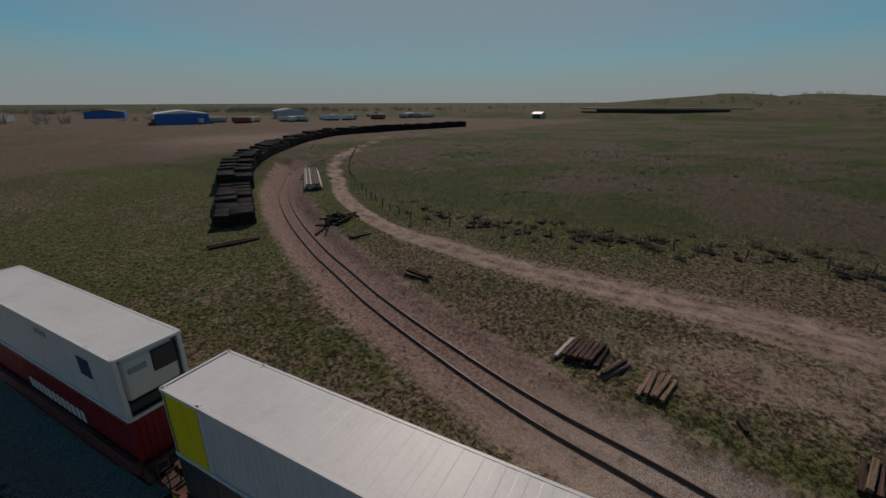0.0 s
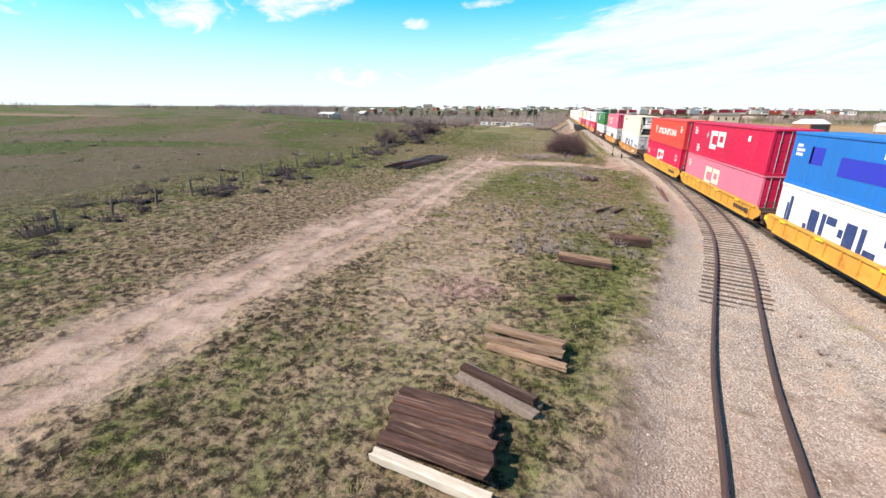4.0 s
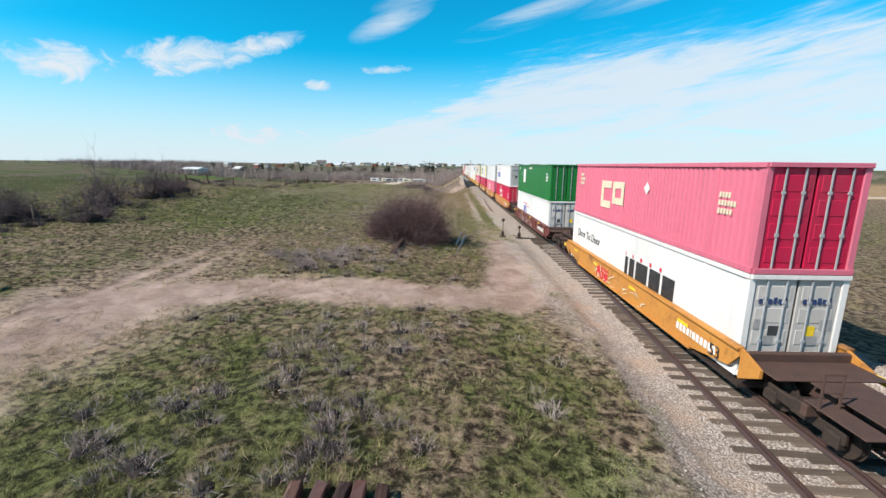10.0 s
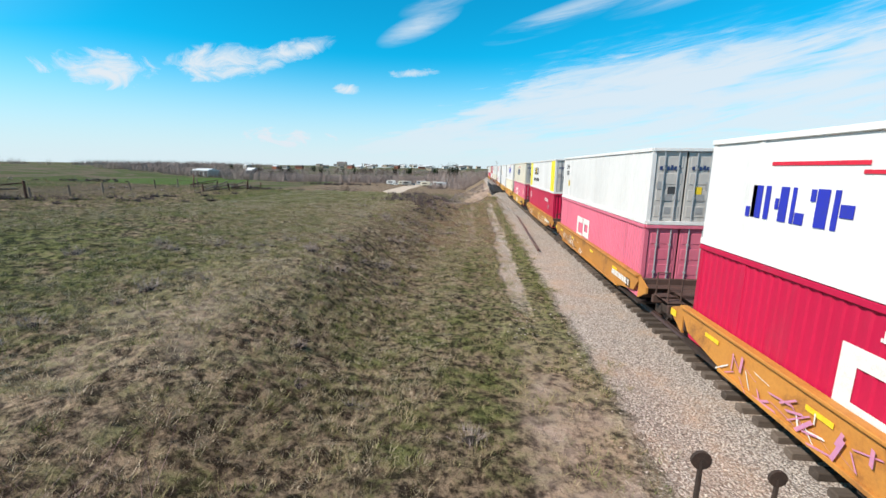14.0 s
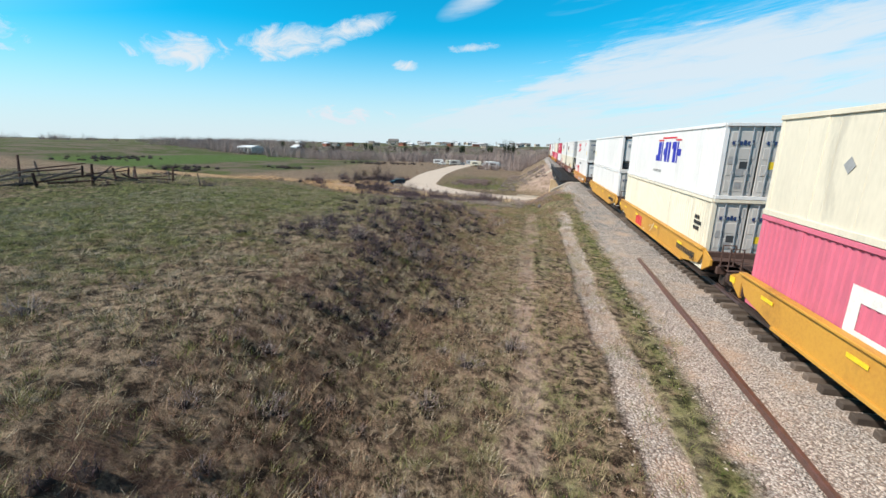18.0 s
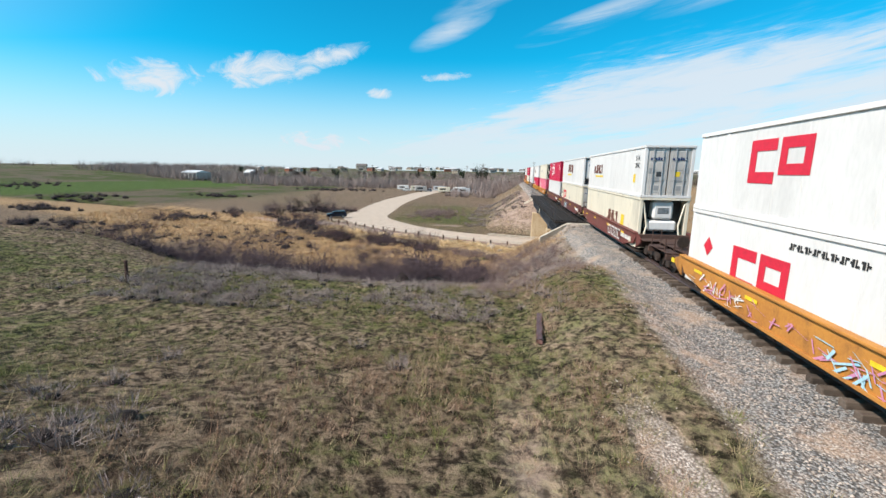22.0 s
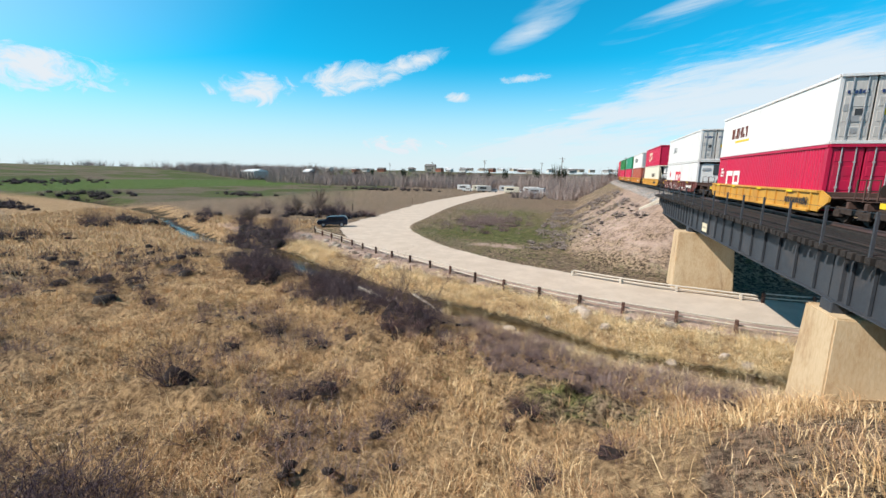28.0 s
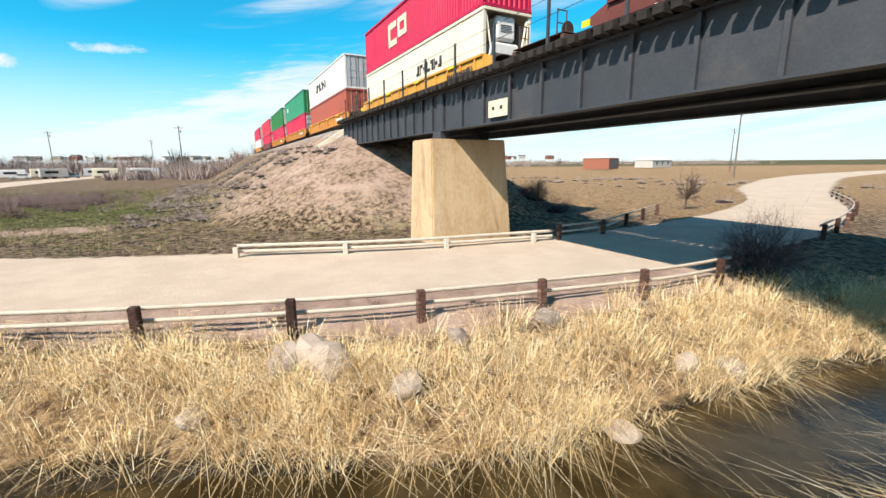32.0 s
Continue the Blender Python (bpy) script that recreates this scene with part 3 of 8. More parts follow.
def height(x, y):
    x, y = np.asarray(x, float), np.asarray(y, float)
    left = -x
    z = 0.10 + 0.25 * smooth(left, 5, 10) + 1.0 * smooth(left, 16, 40) + 0.9 * smooth(left, 36, 80)
    z = z - 0.9 * smooth(x, 2.5, 14)
    z += smooth(y, 40, 75) * (1 - smooth(y, 68, 98)) * (1.1 * smooth(left, 22, 42))
    # the low shelf beside the line and the bank above it
    shelf = smooth(y, 50, 74) * (1 - smooth(y, 118, 136))
    z += shelf * (-0.55 * smooth(left, 2, 4) + 2.0 * smooth(left, 10.2 + 0.6 * wobble(x, y, 0.5), 15.5) - 0.85 * smooth(left, 20, 38) * smooth(y, 66, 96))
    # the lower terrace before the valley
    terrace = -0.95 - 0.055 * (np.clip(y, 120, 150) - 128) + 1.5 * smooth(left, 28, 46)
    z += (terrace - z) * smooth(y, 111, 128) * smooth(left, 5.0, 9.0)
    z += 0.35 * np.exp(-(((x + 12) / 5) ** 2 + ((y - 34) / 9) ** 2)) + 0.5 * np.exp(-(((x + 15) / 5) ** 2 + ((y - 51) / 6) ** 2))
    # the creek's valley
    edge = 135.5 + 1.5 * wobble(x, y, 0.11, 1.0) + 2.0 * smooth(left, 16, 24) + 4 * smooth(left, 28, 45) + 8 * smooth(left, 60, 160)
    z = z + (-6.9 - z) * smooth(y, edge, edge + 19.5)
    z += 0.35 * wobble(x, y, 0.55, 2.0) * smooth(y, 150, 160) * smooth(left, 10, 22) * (1 - smooth(y, 186, 200))
    # far ground: rising on the left, a long hill behind, the town's terrace
    z += 9.0 * smooth(left - 0.25 * (y - 200), 110, 330) * smooth(y, 150, 260)
    z += 2.0 * smooth(y, 420, 900) + 5.0 * smooth(np.hypot(x, y), 900, 2600)
    z += 30.0 * np.exp(-(((x + 1250) / 520) ** 2 + ((y - 160) / 330) ** 2))
    # a raised road and its bank a long way off on the left
    road = -385 + 0.12 * (y + 80)
    z += 4.5 * (1 - smooth(np.abs(x - road), 4, 26)) * (1 - smooth(y, 60, 190)) * smooth(y, -330, -160)
    z += 0.06 * wobble(x, y, 0.9) + 0.05 * wobble(x, y, 2.3, 4.0) + 0.25 * wobble(x, y, 0.05, 3.0) * smooth(np.abs(x), 12, 40)
    # hummocks of matted grass: small on the prairie, knee-high in the hollow
    hollow = smooth(y, 148, 156) * (1 - smooth(y, 186, 190)) * smooth(left, 4, 9)
    knob = np.abs(wobble(x + 0.6 * wobble(x, y, 0.9, 5.0), y, 2.9, 1.3)) + 0.5 * np.abs(wobble(x, y, 5.3, 2.2))
    z += smooth(left, 4.5, 7.0) * (1 - smooth(left, 60, 80)) * ((0.11 + 0.05 * wobble(x, y, 0.4, 1.0)) * (1 - hollow) * (1 - smooth(y, 150, 160)) * (knob - 0.45))
    lump = np.abs(wobble(x + 0.9 * wobble(x, y, 0.6, 2.0), y, 1.25, 3.3)) + 0.45 * np.abs(wobble(x, y, 2.7, 0.4))
    z += hollow * 0.62 * (lump - 0.45)
    # beds of the roads and the creek
    near = (np.abs(x) < 260) & (np.abs(y - 200) < 330)
    if near.any():
        xn, yn, zn = x[near], y[near], z[near]
        d, i = distance(xn, yn, PAVED)
        half = paved_half(PAVED[i, 1])
        zn = zn + (-6.72 - zn) * (1 - smooth(d, half + 0.6, half + 3.5)) * smooth(yn, 165, 180)
        d, i = distance(xn, yn, CREEK)
        wide = 1.45 + 0.3 * wobble(xn, yn, 0.35, 5.0) + 1.1 * np.exp(-(((xn + 34) / 4.5) ** 2 + ((yn - 187.5) / 4) ** 2))
        zn = np.minimum(zn, np.maximum(-8.75, -8.45 + 1.15 * smooth(d, wide - 0.6, wide + 1.5) + 0.22 * np.maximum(0, d - wide - 0.8)) + 0.08 * wobble(xn, yn, 1.7, 2.0))
        z[near] = zn
    d = main_distance(x, y)
    bank = -0.36 - np.maximum(0, d - 2.9) / (1.7 + 0.15 * wobble(x, y, 0.3, 2.0)) + 0.10 * wobble(x, y, 0.8, 1.0) * smooth(d, 3, 6)
    cone = (1 - smooth(np.minimum(np.abs(y - 158), np.abs(y - 207.5)), 0, 6)) * smooth(d, 2.4, 3.4) * 0.5
    z = np.maximum(z, bank - cone)
    bed = np.where((y > 157.8) & (y < 208), 1.0, 0.0)
    z = np.where((d < 4.2) & (bed < 0.5), np.minimum(z, np.maximum(-0.36 - 0.0 * d, -0.36)) * (1 - smooth(d, 2.9, 4.2)) + z * smooth(d, 2.9, 4.2), z)
    sd = (np.abs(x + 25) < 45) & (y < 62) & (y > -100)
    if sd.any():
        d, i = distance(x[sd], y[sd], SIDING)
        z[sd] = z[sd] + (siding_z(y[sd]) - 0.20 - z[sd]) * (1 - smooth(d, 1.5, 3.4))
    return z


def siding_z(y):
    return 0.28 * (1 - smooth(y, -2, 24)) - 0.02


def ground_z(x, y):
    return float(height(np.array([x], float), np.array([y], float))[0])


def graded(lo, hi, step, far, growth=1.09):
    mid = np.arange(lo, hi + 1e-6, step)
    out, d, a = [], step, hi
    while a < far:
        d *= growth
        a += d
        out.append(a)
    low, d, a = [], step, lo
    while a > -far:
        d *= growth
        a -= d
        low.append(a)
    return np.r_[low[::-1], mid, out]


def build_ground():
    coarse, ys = graded(-44, 10, 0.48, 4200, 1.08), graded(-40, 200, 0.26, 4200, 1.08)
    xs = np.r_[coarse[coarse < -25], np.arange(-25, -3.6, 0.24), coarse[coarse > -3.5]]
    X, Y = np.meshgrid(xs, ys)
    x, y = X.ravel(), Y.ravel()
    z = height(x, y)
    nx = len(xs)
    i = np.arange(len(xs) * len(ys)).reshape(len(ys), nx)
    faces = np.stack([i[:-1, :-1], i[:-1, 1:], i[1:, 1:], i[1:, :-1]], -1).reshape(-1, 4)
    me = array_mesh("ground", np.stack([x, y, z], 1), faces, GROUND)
    me.polygons.foreach_set("use_smooth", np.ones(len(faces), bool))
    left = -x
    ds, _ = distance(x, y, SIDING[::2])
    dm = main_distance(x, y)
    gravel = np.maximum(1 - smooth(dm, 3.4 - 0.2 * smooth(y, 130, 142), 5.2 - 0.7 * smooth(y, 130, 142)), (1 - smooth(ds, 2.2, 4.0)) * (y < 64) * (0.50 + 0.5 * smooth(y, -6, 16)))
    gravel = np.where((y > 158) & (y < 207), gravel * (z > -2.0), gravel)
    gravel = np.maximum(gravel, 0.85 * (1 - smooth(np.abs(x + 5.9 + 0.3 * wobble(x, y, 0.4)), 0.15, 0.85)) * smooth(y, 66, 80) * (1 - smooth(y, 122, 128)))
    gravel = np.maximum(gravel, 0.46 * (1 - smooth(dm, 7.0, 11.0)) * smooth(y, 134, 142) * (1 - smooth(y, 156, 160)) * (x < 0))
    gravel = np.maximum(gravel, 0.75 * (1 - smooth(dm, 5.0, 9.0)) * smooth(y, -40, -10) * (1 - smooth(y, 20, 45)) * (x < 0))
    gravel = np.maximum(gravel, 0.62 * (1 - smooth(dm, 4.4, 6.8)) * smooth(y, 30, 42) * (1 - smooth(y, 60, 70)) * (x < 0))
    rust = 0.78 * (1 - smooth(ds, 2.4, 4.6)) * (1 - smooth(y, -16, 4)) + 0.25 * (1 - smooth(ds, 1.6, 3.5)) * smooth(y, 0, 10) * (1 - smooth(y, 24, 40))
    for cx, cy, ra, rb in ((-18.0, 1.6, 1.7, 1.5), (-18.9, -15.3, 0.9, 0.9)):
        rust = np.maximum(rust, np.exp(-(((x - cx) / ra) ** 2 + ((y - cy) / rb) ** 2)))
    rust = np.maximum(rust, 0.50 * smooth(-(y + 100 + 0.25 * (x + 60)), 0, 25) * (x > -330))
    d, i = distance(x, y, DIRT_ROAD)
    fade = 1 - 0.72 * smooth(DIRT_ROAD[i, 1], 38, 56)
    rut = np.exp(-((d - 0.9) / 0.44) ** 2)
    spread = np.interp(DIRT_ROAD[i, 1], [-34, -8, 30], [1.7, 3.2, 4.8])
    dirt = fade * np.maximum((0.50 + 0.16 * (1 - smooth(DIRT_ROAD[i, 1], -34, -8))) * (1 - smooth(d, spread * 0.55, spread)), 0.98 * rut)
    dirt = np.maximum(dirt, 0.72 * np.exp(-(((x + 22.0) / 4.0) ** 2 + ((y - 38) / 9) ** 2)))
    dirt = np.maximum(dirt, 0.50 * np.exp(-(((x + 19.5) / 4.8) ** 2 + ((y - 6) / 16) ** 2)))
    db, _ = distance(x, y, BRANCH)
    dirt = np.maximum(dirt, 0.80 * (1 - smooth(db + 0.5 * wobble(x, y, 0.7), 1.0, 2.8)))
    dirt = np.maximum(dirt, 0.72 * (1 - smooth(ds, 2.2, 5.2)) * (y < 10))
    dirt = np.maximum(dirt, 0.50 * (1 - smooth(np.abs(x + 5.6), 0.6, 2.2)) * smooth(y, 30, 44) * (1 - smooth(y, 66, 76)))
    dirt = np.maximum(dirt, 0.28 * (1 - smooth(np.abs(x + 6.2), 1.2, 3.0)) * smooth(y, 62, 72) * (1 - smooth(y, 128, 140)))
    dirt = np.maximum(dirt, 0.42 * np.exp(-(((x + 15.5) / 4.0) ** 2 + ((y - 68) / 11) ** 2)))
    dirt = np.maximum(dirt, 0.6 * np.exp(-(((x + 105) / 40) ** 2 + ((y + 150) / 40) ** 2)))
    # bare earth on the far bank beside the abutment
    dirt = np.maximum(dirt, 0.56 * smooth(dm, 2, 4) * (1 - smooth(dm, 10.0, 16.0)) * smooth(y, 190, 196) * (1 - smooth(y, 232, 262)) * (left > 0))
    dirt = np.maximum(dirt, 0.85 * np.exp(-(((x + 21) / 4.5) ** 2 + ((y - 203.5) / 1.6) ** 2)))
    dirt = np.maximum(dirt, 0.45 * (1 - smooth(np.abs(x + 8.4 + 0.3 * wobble(x, y, 0.2)), 0.2, 0.9)) * smooth(y, 74, 90) * (1 - smooth(y, 122, 130)))
    bank = creek_side(x, y)
    dirt = np.maximum(dirt, 0.75 * smooth(bank, 3.4, 4.2) * (1 - smooth(bank, 7.0, 9.0)) * smooth(y, 176, 180) * (1 - smooth(y, 204, 212)) * (left > -4))
    d, i = distance(x, y, PAVED)
    half = paved_half(PAVED[i, 1])
    pave = 1 - smooth(d, half - 0.5, half + 0.5)
    dc, _ = distance(x, y, CREEK)
    straw = (1 - smooth(dc, 16, 30)) * smooth(y, 148, 158) * (z < -4.5) * (1 - smooth(creek_side(x, y), 3.2, 4.2))
    straw *= 1 - 0.9 * np.exp(-(((x + 10.8) / 3.6) ** 2 + ((y - 169.3) / 1.8) ** 4))
    straw = np.maximum(straw, 0.8 * np.exp(-(((x + 75) / 30) ** 2 + ((y - 205) / 16) ** 2)))
    straw = np.maximum(straw, np.maximum(0.72 * smooth(x, 6, 16) * smooth(y, 178, 190), 0.28 * smooth(x, 5, 12) * (1 - smooth(y, 140, 160))))
    mud = (1 - smooth(dc, 1.4, 2.0)) * (z < -7.9)
    field = smooth(left, 36, 52) * (1 - smooth(y, 118, 136)) * 0.72
    field = np.maximum(field, 0.85 * smooth(np.hypot(x, y), 380, 700))
    field = np.maximum(field, smooth(left, 95, 130) * smooth(y, 215, 240))
    green = 0.40 + 0.14 * smooth(y, 104, 116) * (1 - smooth(y, 136, 142)) - 0.20 * smooth(y, 134, 144) + 0.28 * (1 - smooth(y, -44, -26)) * (left > 4) + 0.22 * wobble(x, y, 0.13, 1.0) + 0.16 * wobble(x, y, 0.045, 2.0)
    green += 0.30 * np.exp(-((x + 11) / 2.5) ** 2) * (y < 10) * (y > -30)
    green += 0.35 * np.exp(-((x + 6.9) / 1.3) ** 2) * smooth(y, 6, 14) * (1 - smooth(y, 40, 48))
    green += 0.34 * np.exp(-((x + 28) / 6.5) ** 2) * smooth(y, 52, 62) * (1 - smooth(y, 120, 132))
    green += 0.45 * np.exp(-(((x + 18) / 5.5) ** 2 + ((y - 27) / 8) ** 2)) + 0.4 * np.exp(-(((x + 9.6) / 1.5) ** 2 + ((y - 54) / 4) ** 2))
    green += 0.25 * smooth(left, 30, 44) * (1 - smooth(y, 40, 70))
    green += 0.30 * np.exp(-((x + 4.6) / 0.5) ** 2) * smooth(y, 70, 84) * (1 - smooth(y, 116, 124))
    green += 0.60 * np.exp(-(((x + 24) / 11) ** 2 + ((y - 222) / 26) ** 2)) + 0.45 * np.exp(-(((x + 10.8) / 4) ** 2 + ((y - 169.3) / 2.4) ** 2))
    green -= 0.22 * np.exp(-((left - 13) / 4.5) ** 2) * smooth(y, 66, 78) * (1 - smooth(y, 120, 132))
    green -= 0.25 * smooth(x, 0, 8) * 0.4
    crop = 0.95 * smooth(left, 164, 178) * (1 - smooth(left, 214, 228)) * smooth(y, 222, 240) * (1 - smooth(y, 380, 420))
    clean = (1 - smooth(dm, 3.6, 4.8)) * smooth(y, 96, 124) * (left > -6)
    for key, value in (("clean", clean), ("crop", crop), ("gravel", gravel), ("rust", rust), ("dirt", dirt), ("pave", pave), ("straw", straw), ("mud", mud), ("field", field), ("green", green)):
        me.attributes.new(key, "FLOAT", "POINT").data.foreach_set("value", np.clip(value, 0, 1).astype(np.float32))
    return tagged(new("ground", me), "dry spring prairie with patchy green grass, dirt tracks and gravel", "ground", kind="structure")


build_ground()
creek_pts = CREEK
side = np.gradient(creek_pts, axis=0)
side /= np.linalg.norm(side, axis=1)[:, None]
normal = np.stack([-side[:, 1], side[:, 0]], 1)
edge_l, edge_r = creek_pts + normal * 3.2, creek_pts - normal * 3.2
cv = np.vstack([np.c_[edge_l, np.full(len(edge_l), -8.22)], np.c_[edge_r, np.full(len(edge_r), -8.22)]])
k = len(creek_pts)
cf = [(i, k + i, k + i + 1, i + 1) for i in range(k - 1)]
tagged(new("water", array_mesh("water", cv, cf, WATER)), "narrow murky brown creek between reedy banks", "creek", kind="structure")


# ---- railway track ----
def rail_mesh(name, line, z=0.0, closed_scale=1.0):
    """A rail profile swept along a line; its head is a second mesh."""
    prof = np.array([(-0.07, -0.17), (0.07, -0.17), (0.07, -0.155), (0.012, -0.135), (0.012, -0.045), (0.036, -0.035), (0.036, -0.004), (0.028, 0.0), (-0.028, 0.0), (-0.036, -0.004), (-0.036, -0.035), (-0.012, -0.045), (-0.012, -0.135), (-0.07, -0.155)]) * closed_scale
    line = np.asarray(line, float)
    d = np.gradient(line, axis=0)
    d /= np.linalg.norm(d, axis=1)[:, None]
    nrm = np.stack([d[:, 1], -d[:, 0]], 1)
    n = len(prof)
    v = [(p[0] + nrm[i, 0] * a, p[1] + nrm[i, 1] * a, (z if np.isscalar(z) else z[i]) + b) for i, p in enumerate(line) for a, b in prof]
    f = [(i * n + j, i * n + (j + 1) % n, (i + 1) * n + (j + 1) % n, (i + 1) * n + j) for i in range(len(line) - 1) for j in range(n)]
    return array_mesh(name, v, f, None)


def offset_line(line, a):
    line = np.asarray(line, float)
    d = np.gradient(line, axis=0)
    d /= np.linalg.norm(d, axis=1)[:, None]
    return line + np.stack([d[:, 1], -d[:, 0]], 1) * a


TIE_BM = boxes((-1.3, 1.3, -0.115, 0.115, -0.36, -0.172), bevel=0.02)
TIE_MESH = bpy.data.meshes.new("tie")
TIE_BM.to_mesh(TIE_MESH)
TIE_BM.free()
TIE_MESH.materials.append(TIE)
LONG_TIE = bpy.data.meshes.new("tie")
lb = boxes((-2.15, 1.3, -0.115, 0.115, -0.36, -0.172), bevel=0.02)
lb.to_mesh(LONG_TIE)
lb.free()
LONG_TIE.materials.append(TIE)

main_line = np.array([track_pose(s).translation[:2] for s in np.r_[-220:300:10, 300:760:6]])
main_track = thing("main_track", "straight main railway track with worn steel rails on ballast", "railway track", kind="structure")
for a in (-0.7525, 0.7525):
    part("rail", rail_mesh("rail", offset_line(main_line, a)), RAIL_STEEL, main_track)
siding_track = thing("siding_track", "rusty curving railway siding on old wooden ties", "railway track", kind="structure")
for a in (-0.7525, 0.7525):
    part("rail", rail_mesh("rail", offset_line(SIDING, a), siding_z(SIDING[:, 1])), RAIL_STEEL, siding_track)
rng = random.Random(7)


def lay_ties():
    """Ties of the siding, then those of the main line, each a piece of its track."""
    s, d = SIDING, np.gradient(SIDING, axis=0)
    step = 0.56
    length = 0.5 * (len(s) - 1)
    for n in range(int(length / step)):
        m = n * step / 0.5
        i = min(int(m), len(s) - 2)
        p = s[i] + (s[i + 1] - s[i]) * (m - i)
        if p[1] > 44 or p[1] < -75:
            continue
        yaw = math.degrees(math.atan2(-d[i, 0], d[i, 1]))
        if p[1] > -12 or rng.random() < 0.9:
            ob = part("tie", TIE_MESH, TIE, siding_track)
            sunk = -0.01 - 0.10 * (1 - float(smooth(p[1], -2, 6))) - 0.03 * rng.random()
            ob.matrix_basis = pose(p[0] + rng.uniform(-0.06, 0.06), p[1], sunk + 0.02 + float(siding_z(p[1])), 0, 0, yaw + rng.uniform(-2, 2))
    y = -20.0
    count = 0
    while y < 158:
        if count < 295:
            ob = part("tie", LONG_TIE if 38 < y < 62 else TIE_MESH, TIE, main_track)
            ob.matrix_basis = pose(rng.uniform(-0.07, 0.07), y, -0.005 - 0.02 * rng.random(), 0, 0, rng.uniform(-1.2, 1.2))
            count += 1
        y += 0.56


# ---- the train ----
S_T, S_M = [0, 4.5, 6.5, 8, 10, 12, 16, 20, 24, 28, 32], [0, 34.5, 52.1, 63.4, 78.4, 93.3, 123.0, 152.7, 183.2, 215.6, 249.0]


def travelled(t):
    return float(np.interp(t, S_T, S_M))


MOVING = []
CL, CW, CH = 16.15, 1.295, 2.896
MESHES = {}


def shared(key, make):
    if key not in MESHES:
        bm = make()
        me = bpy.data.meshes.new(key.split(":")[0])
        bm.to_mesh(me)
        bm.free()
        MESHES[key] = me
    return MESHES[key]


def corrugated(length, style):
    """A side wall: trapezoid ribs between the posts, or flat sheets with thin seams."""
    bm = bmesh.new()
    y, pts = -length / 2 + 0.18, []
    if style == "ribbed":
        while y < length / 2 - 0.18:
            for dy, dx in ((0.0, 0.0), (0.10, 0.0), (0.135, -0.036), (0.235, -0.036), (0.27, 0.0)):
                if y + dy < length / 2 - 0.15:
                    pts.append((y + dy, dx))
            y += 0.27
    else:
        while y < length / 2 - 0.18:
            pts += [(y, 0.0), (y + 1.17, 0.0), (y + 1.175, -0.008), (y + 1.185, -0.008)]
            y += 1.19
        pts = [p for p in pts if p[0] < length / 2 - 0.18]
    pts.append((length / 2 - 0.15, 0.0))
    lo = [bm.verts.new((dx, yy, 0.16)) for yy, dx in pts]
    hi = [bm.verts.new((dx, yy, CH - 0.13)) for yy, dx in pts]
    for i in range(len(pts) - 1):
        bm.faces.new((lo[i], lo[i + 1], hi[i + 1], hi[i]))
    return bm


def ribbed_end():
    bm = bmesh.new()
    pts, x = [], -CW + 0.13
    while x < CW - 0.2:
        pts += [(x, 0.0), (x + 0.10, 0.0), (x + 0.14, 0.05), (x + 0.24, 0.05)]
        x += 0.28
    pts.append((CW - 0.13, 0.0))
    lo = [bm.verts.new((a, b, 0.14)) for a, b in pts]
    hi = [bm.verts.new((a, b, CH - 0.12)) for a, b in pts]
    for i in range(len(pts) - 1):
        bm.faces.new((lo[i], lo[i + 1], hi[i + 1], hi[i]))
    return bm


def roof_mesh(length):
    bm = bmesh.new()
    pts, y = [], -length / 2 + 0.12
    while y < length / 2 - 0.4:
        pts += [(y, 0.0), (y + 0.3, 0.0), (y + 0.34, 0.004), (y + 0.6, 0.004)]
        y += 0.64
    pts.append((length / 2 - 0.12, 0.0))
    lo = [bm.verts.new((-CW + 0.05, a, CH - 0.015 + b)) for a, b in pts]
    hi = [bm.verts.new((CW - 0.05, a, CH - 0.015 + b)) for a, b in pts]
    for i in range(len(pts) - 1):
        bm.faces.new((lo[i + 1], lo[i], hi[i], hi[i + 1]))
    return bm


def frame_rails(length):
    h = length / 2
    return boxes(*[(sx * CW - 0.06, sx * CW + 0.06, -h, h, z0, z1) for sx in (-1, 1) for z0, z1 in ((0.0, 0.16), (CH - 0.13, CH))],
                 *[(-CW, CW, sy * h - 0.06, sy * h + 0.06, z0, z1) for sy in (-1, 1) for z0, z1 in ((0.0, 0.14), (CH - 0.12, CH))], bevel=0.008)


def slab(bm, corners):
    """A six-sided piece from the corners of its lower and upper face."""
    vs = [bm.verts.new(c) for c in corners]
    for f in ((3, 2, 1, 0), (4, 5, 6, 7), (0, 1, 5, 4), (1, 2, 6, 5), (2, 3, 7, 6), (3, 0, 4, 7)):
        bm.faces.new([vs[i] for i in f])


def add_marks(marks, ob):
    """Painted marks: a few bars are pieces of their own, rows of small print stay together."""
    for name, bm, m, lab in marks:
        n = len(bm.faces) // 6
        if name in ("spray_paint", "emblem", "placard") or n < 2 or n > 6:
            p = part(name, bm, m, ob, lab)
            if n > 1:
                tagged(p, lab, kind="stuff")
            continue
        co = [v.co.copy() for v in bm.verts]
        for k in range(n):
            piece = bmesh.new()
            slab(piece, co[8 * k:8 * k + 8])
            part(name, piece, m, ob, lab)
        bm.free()


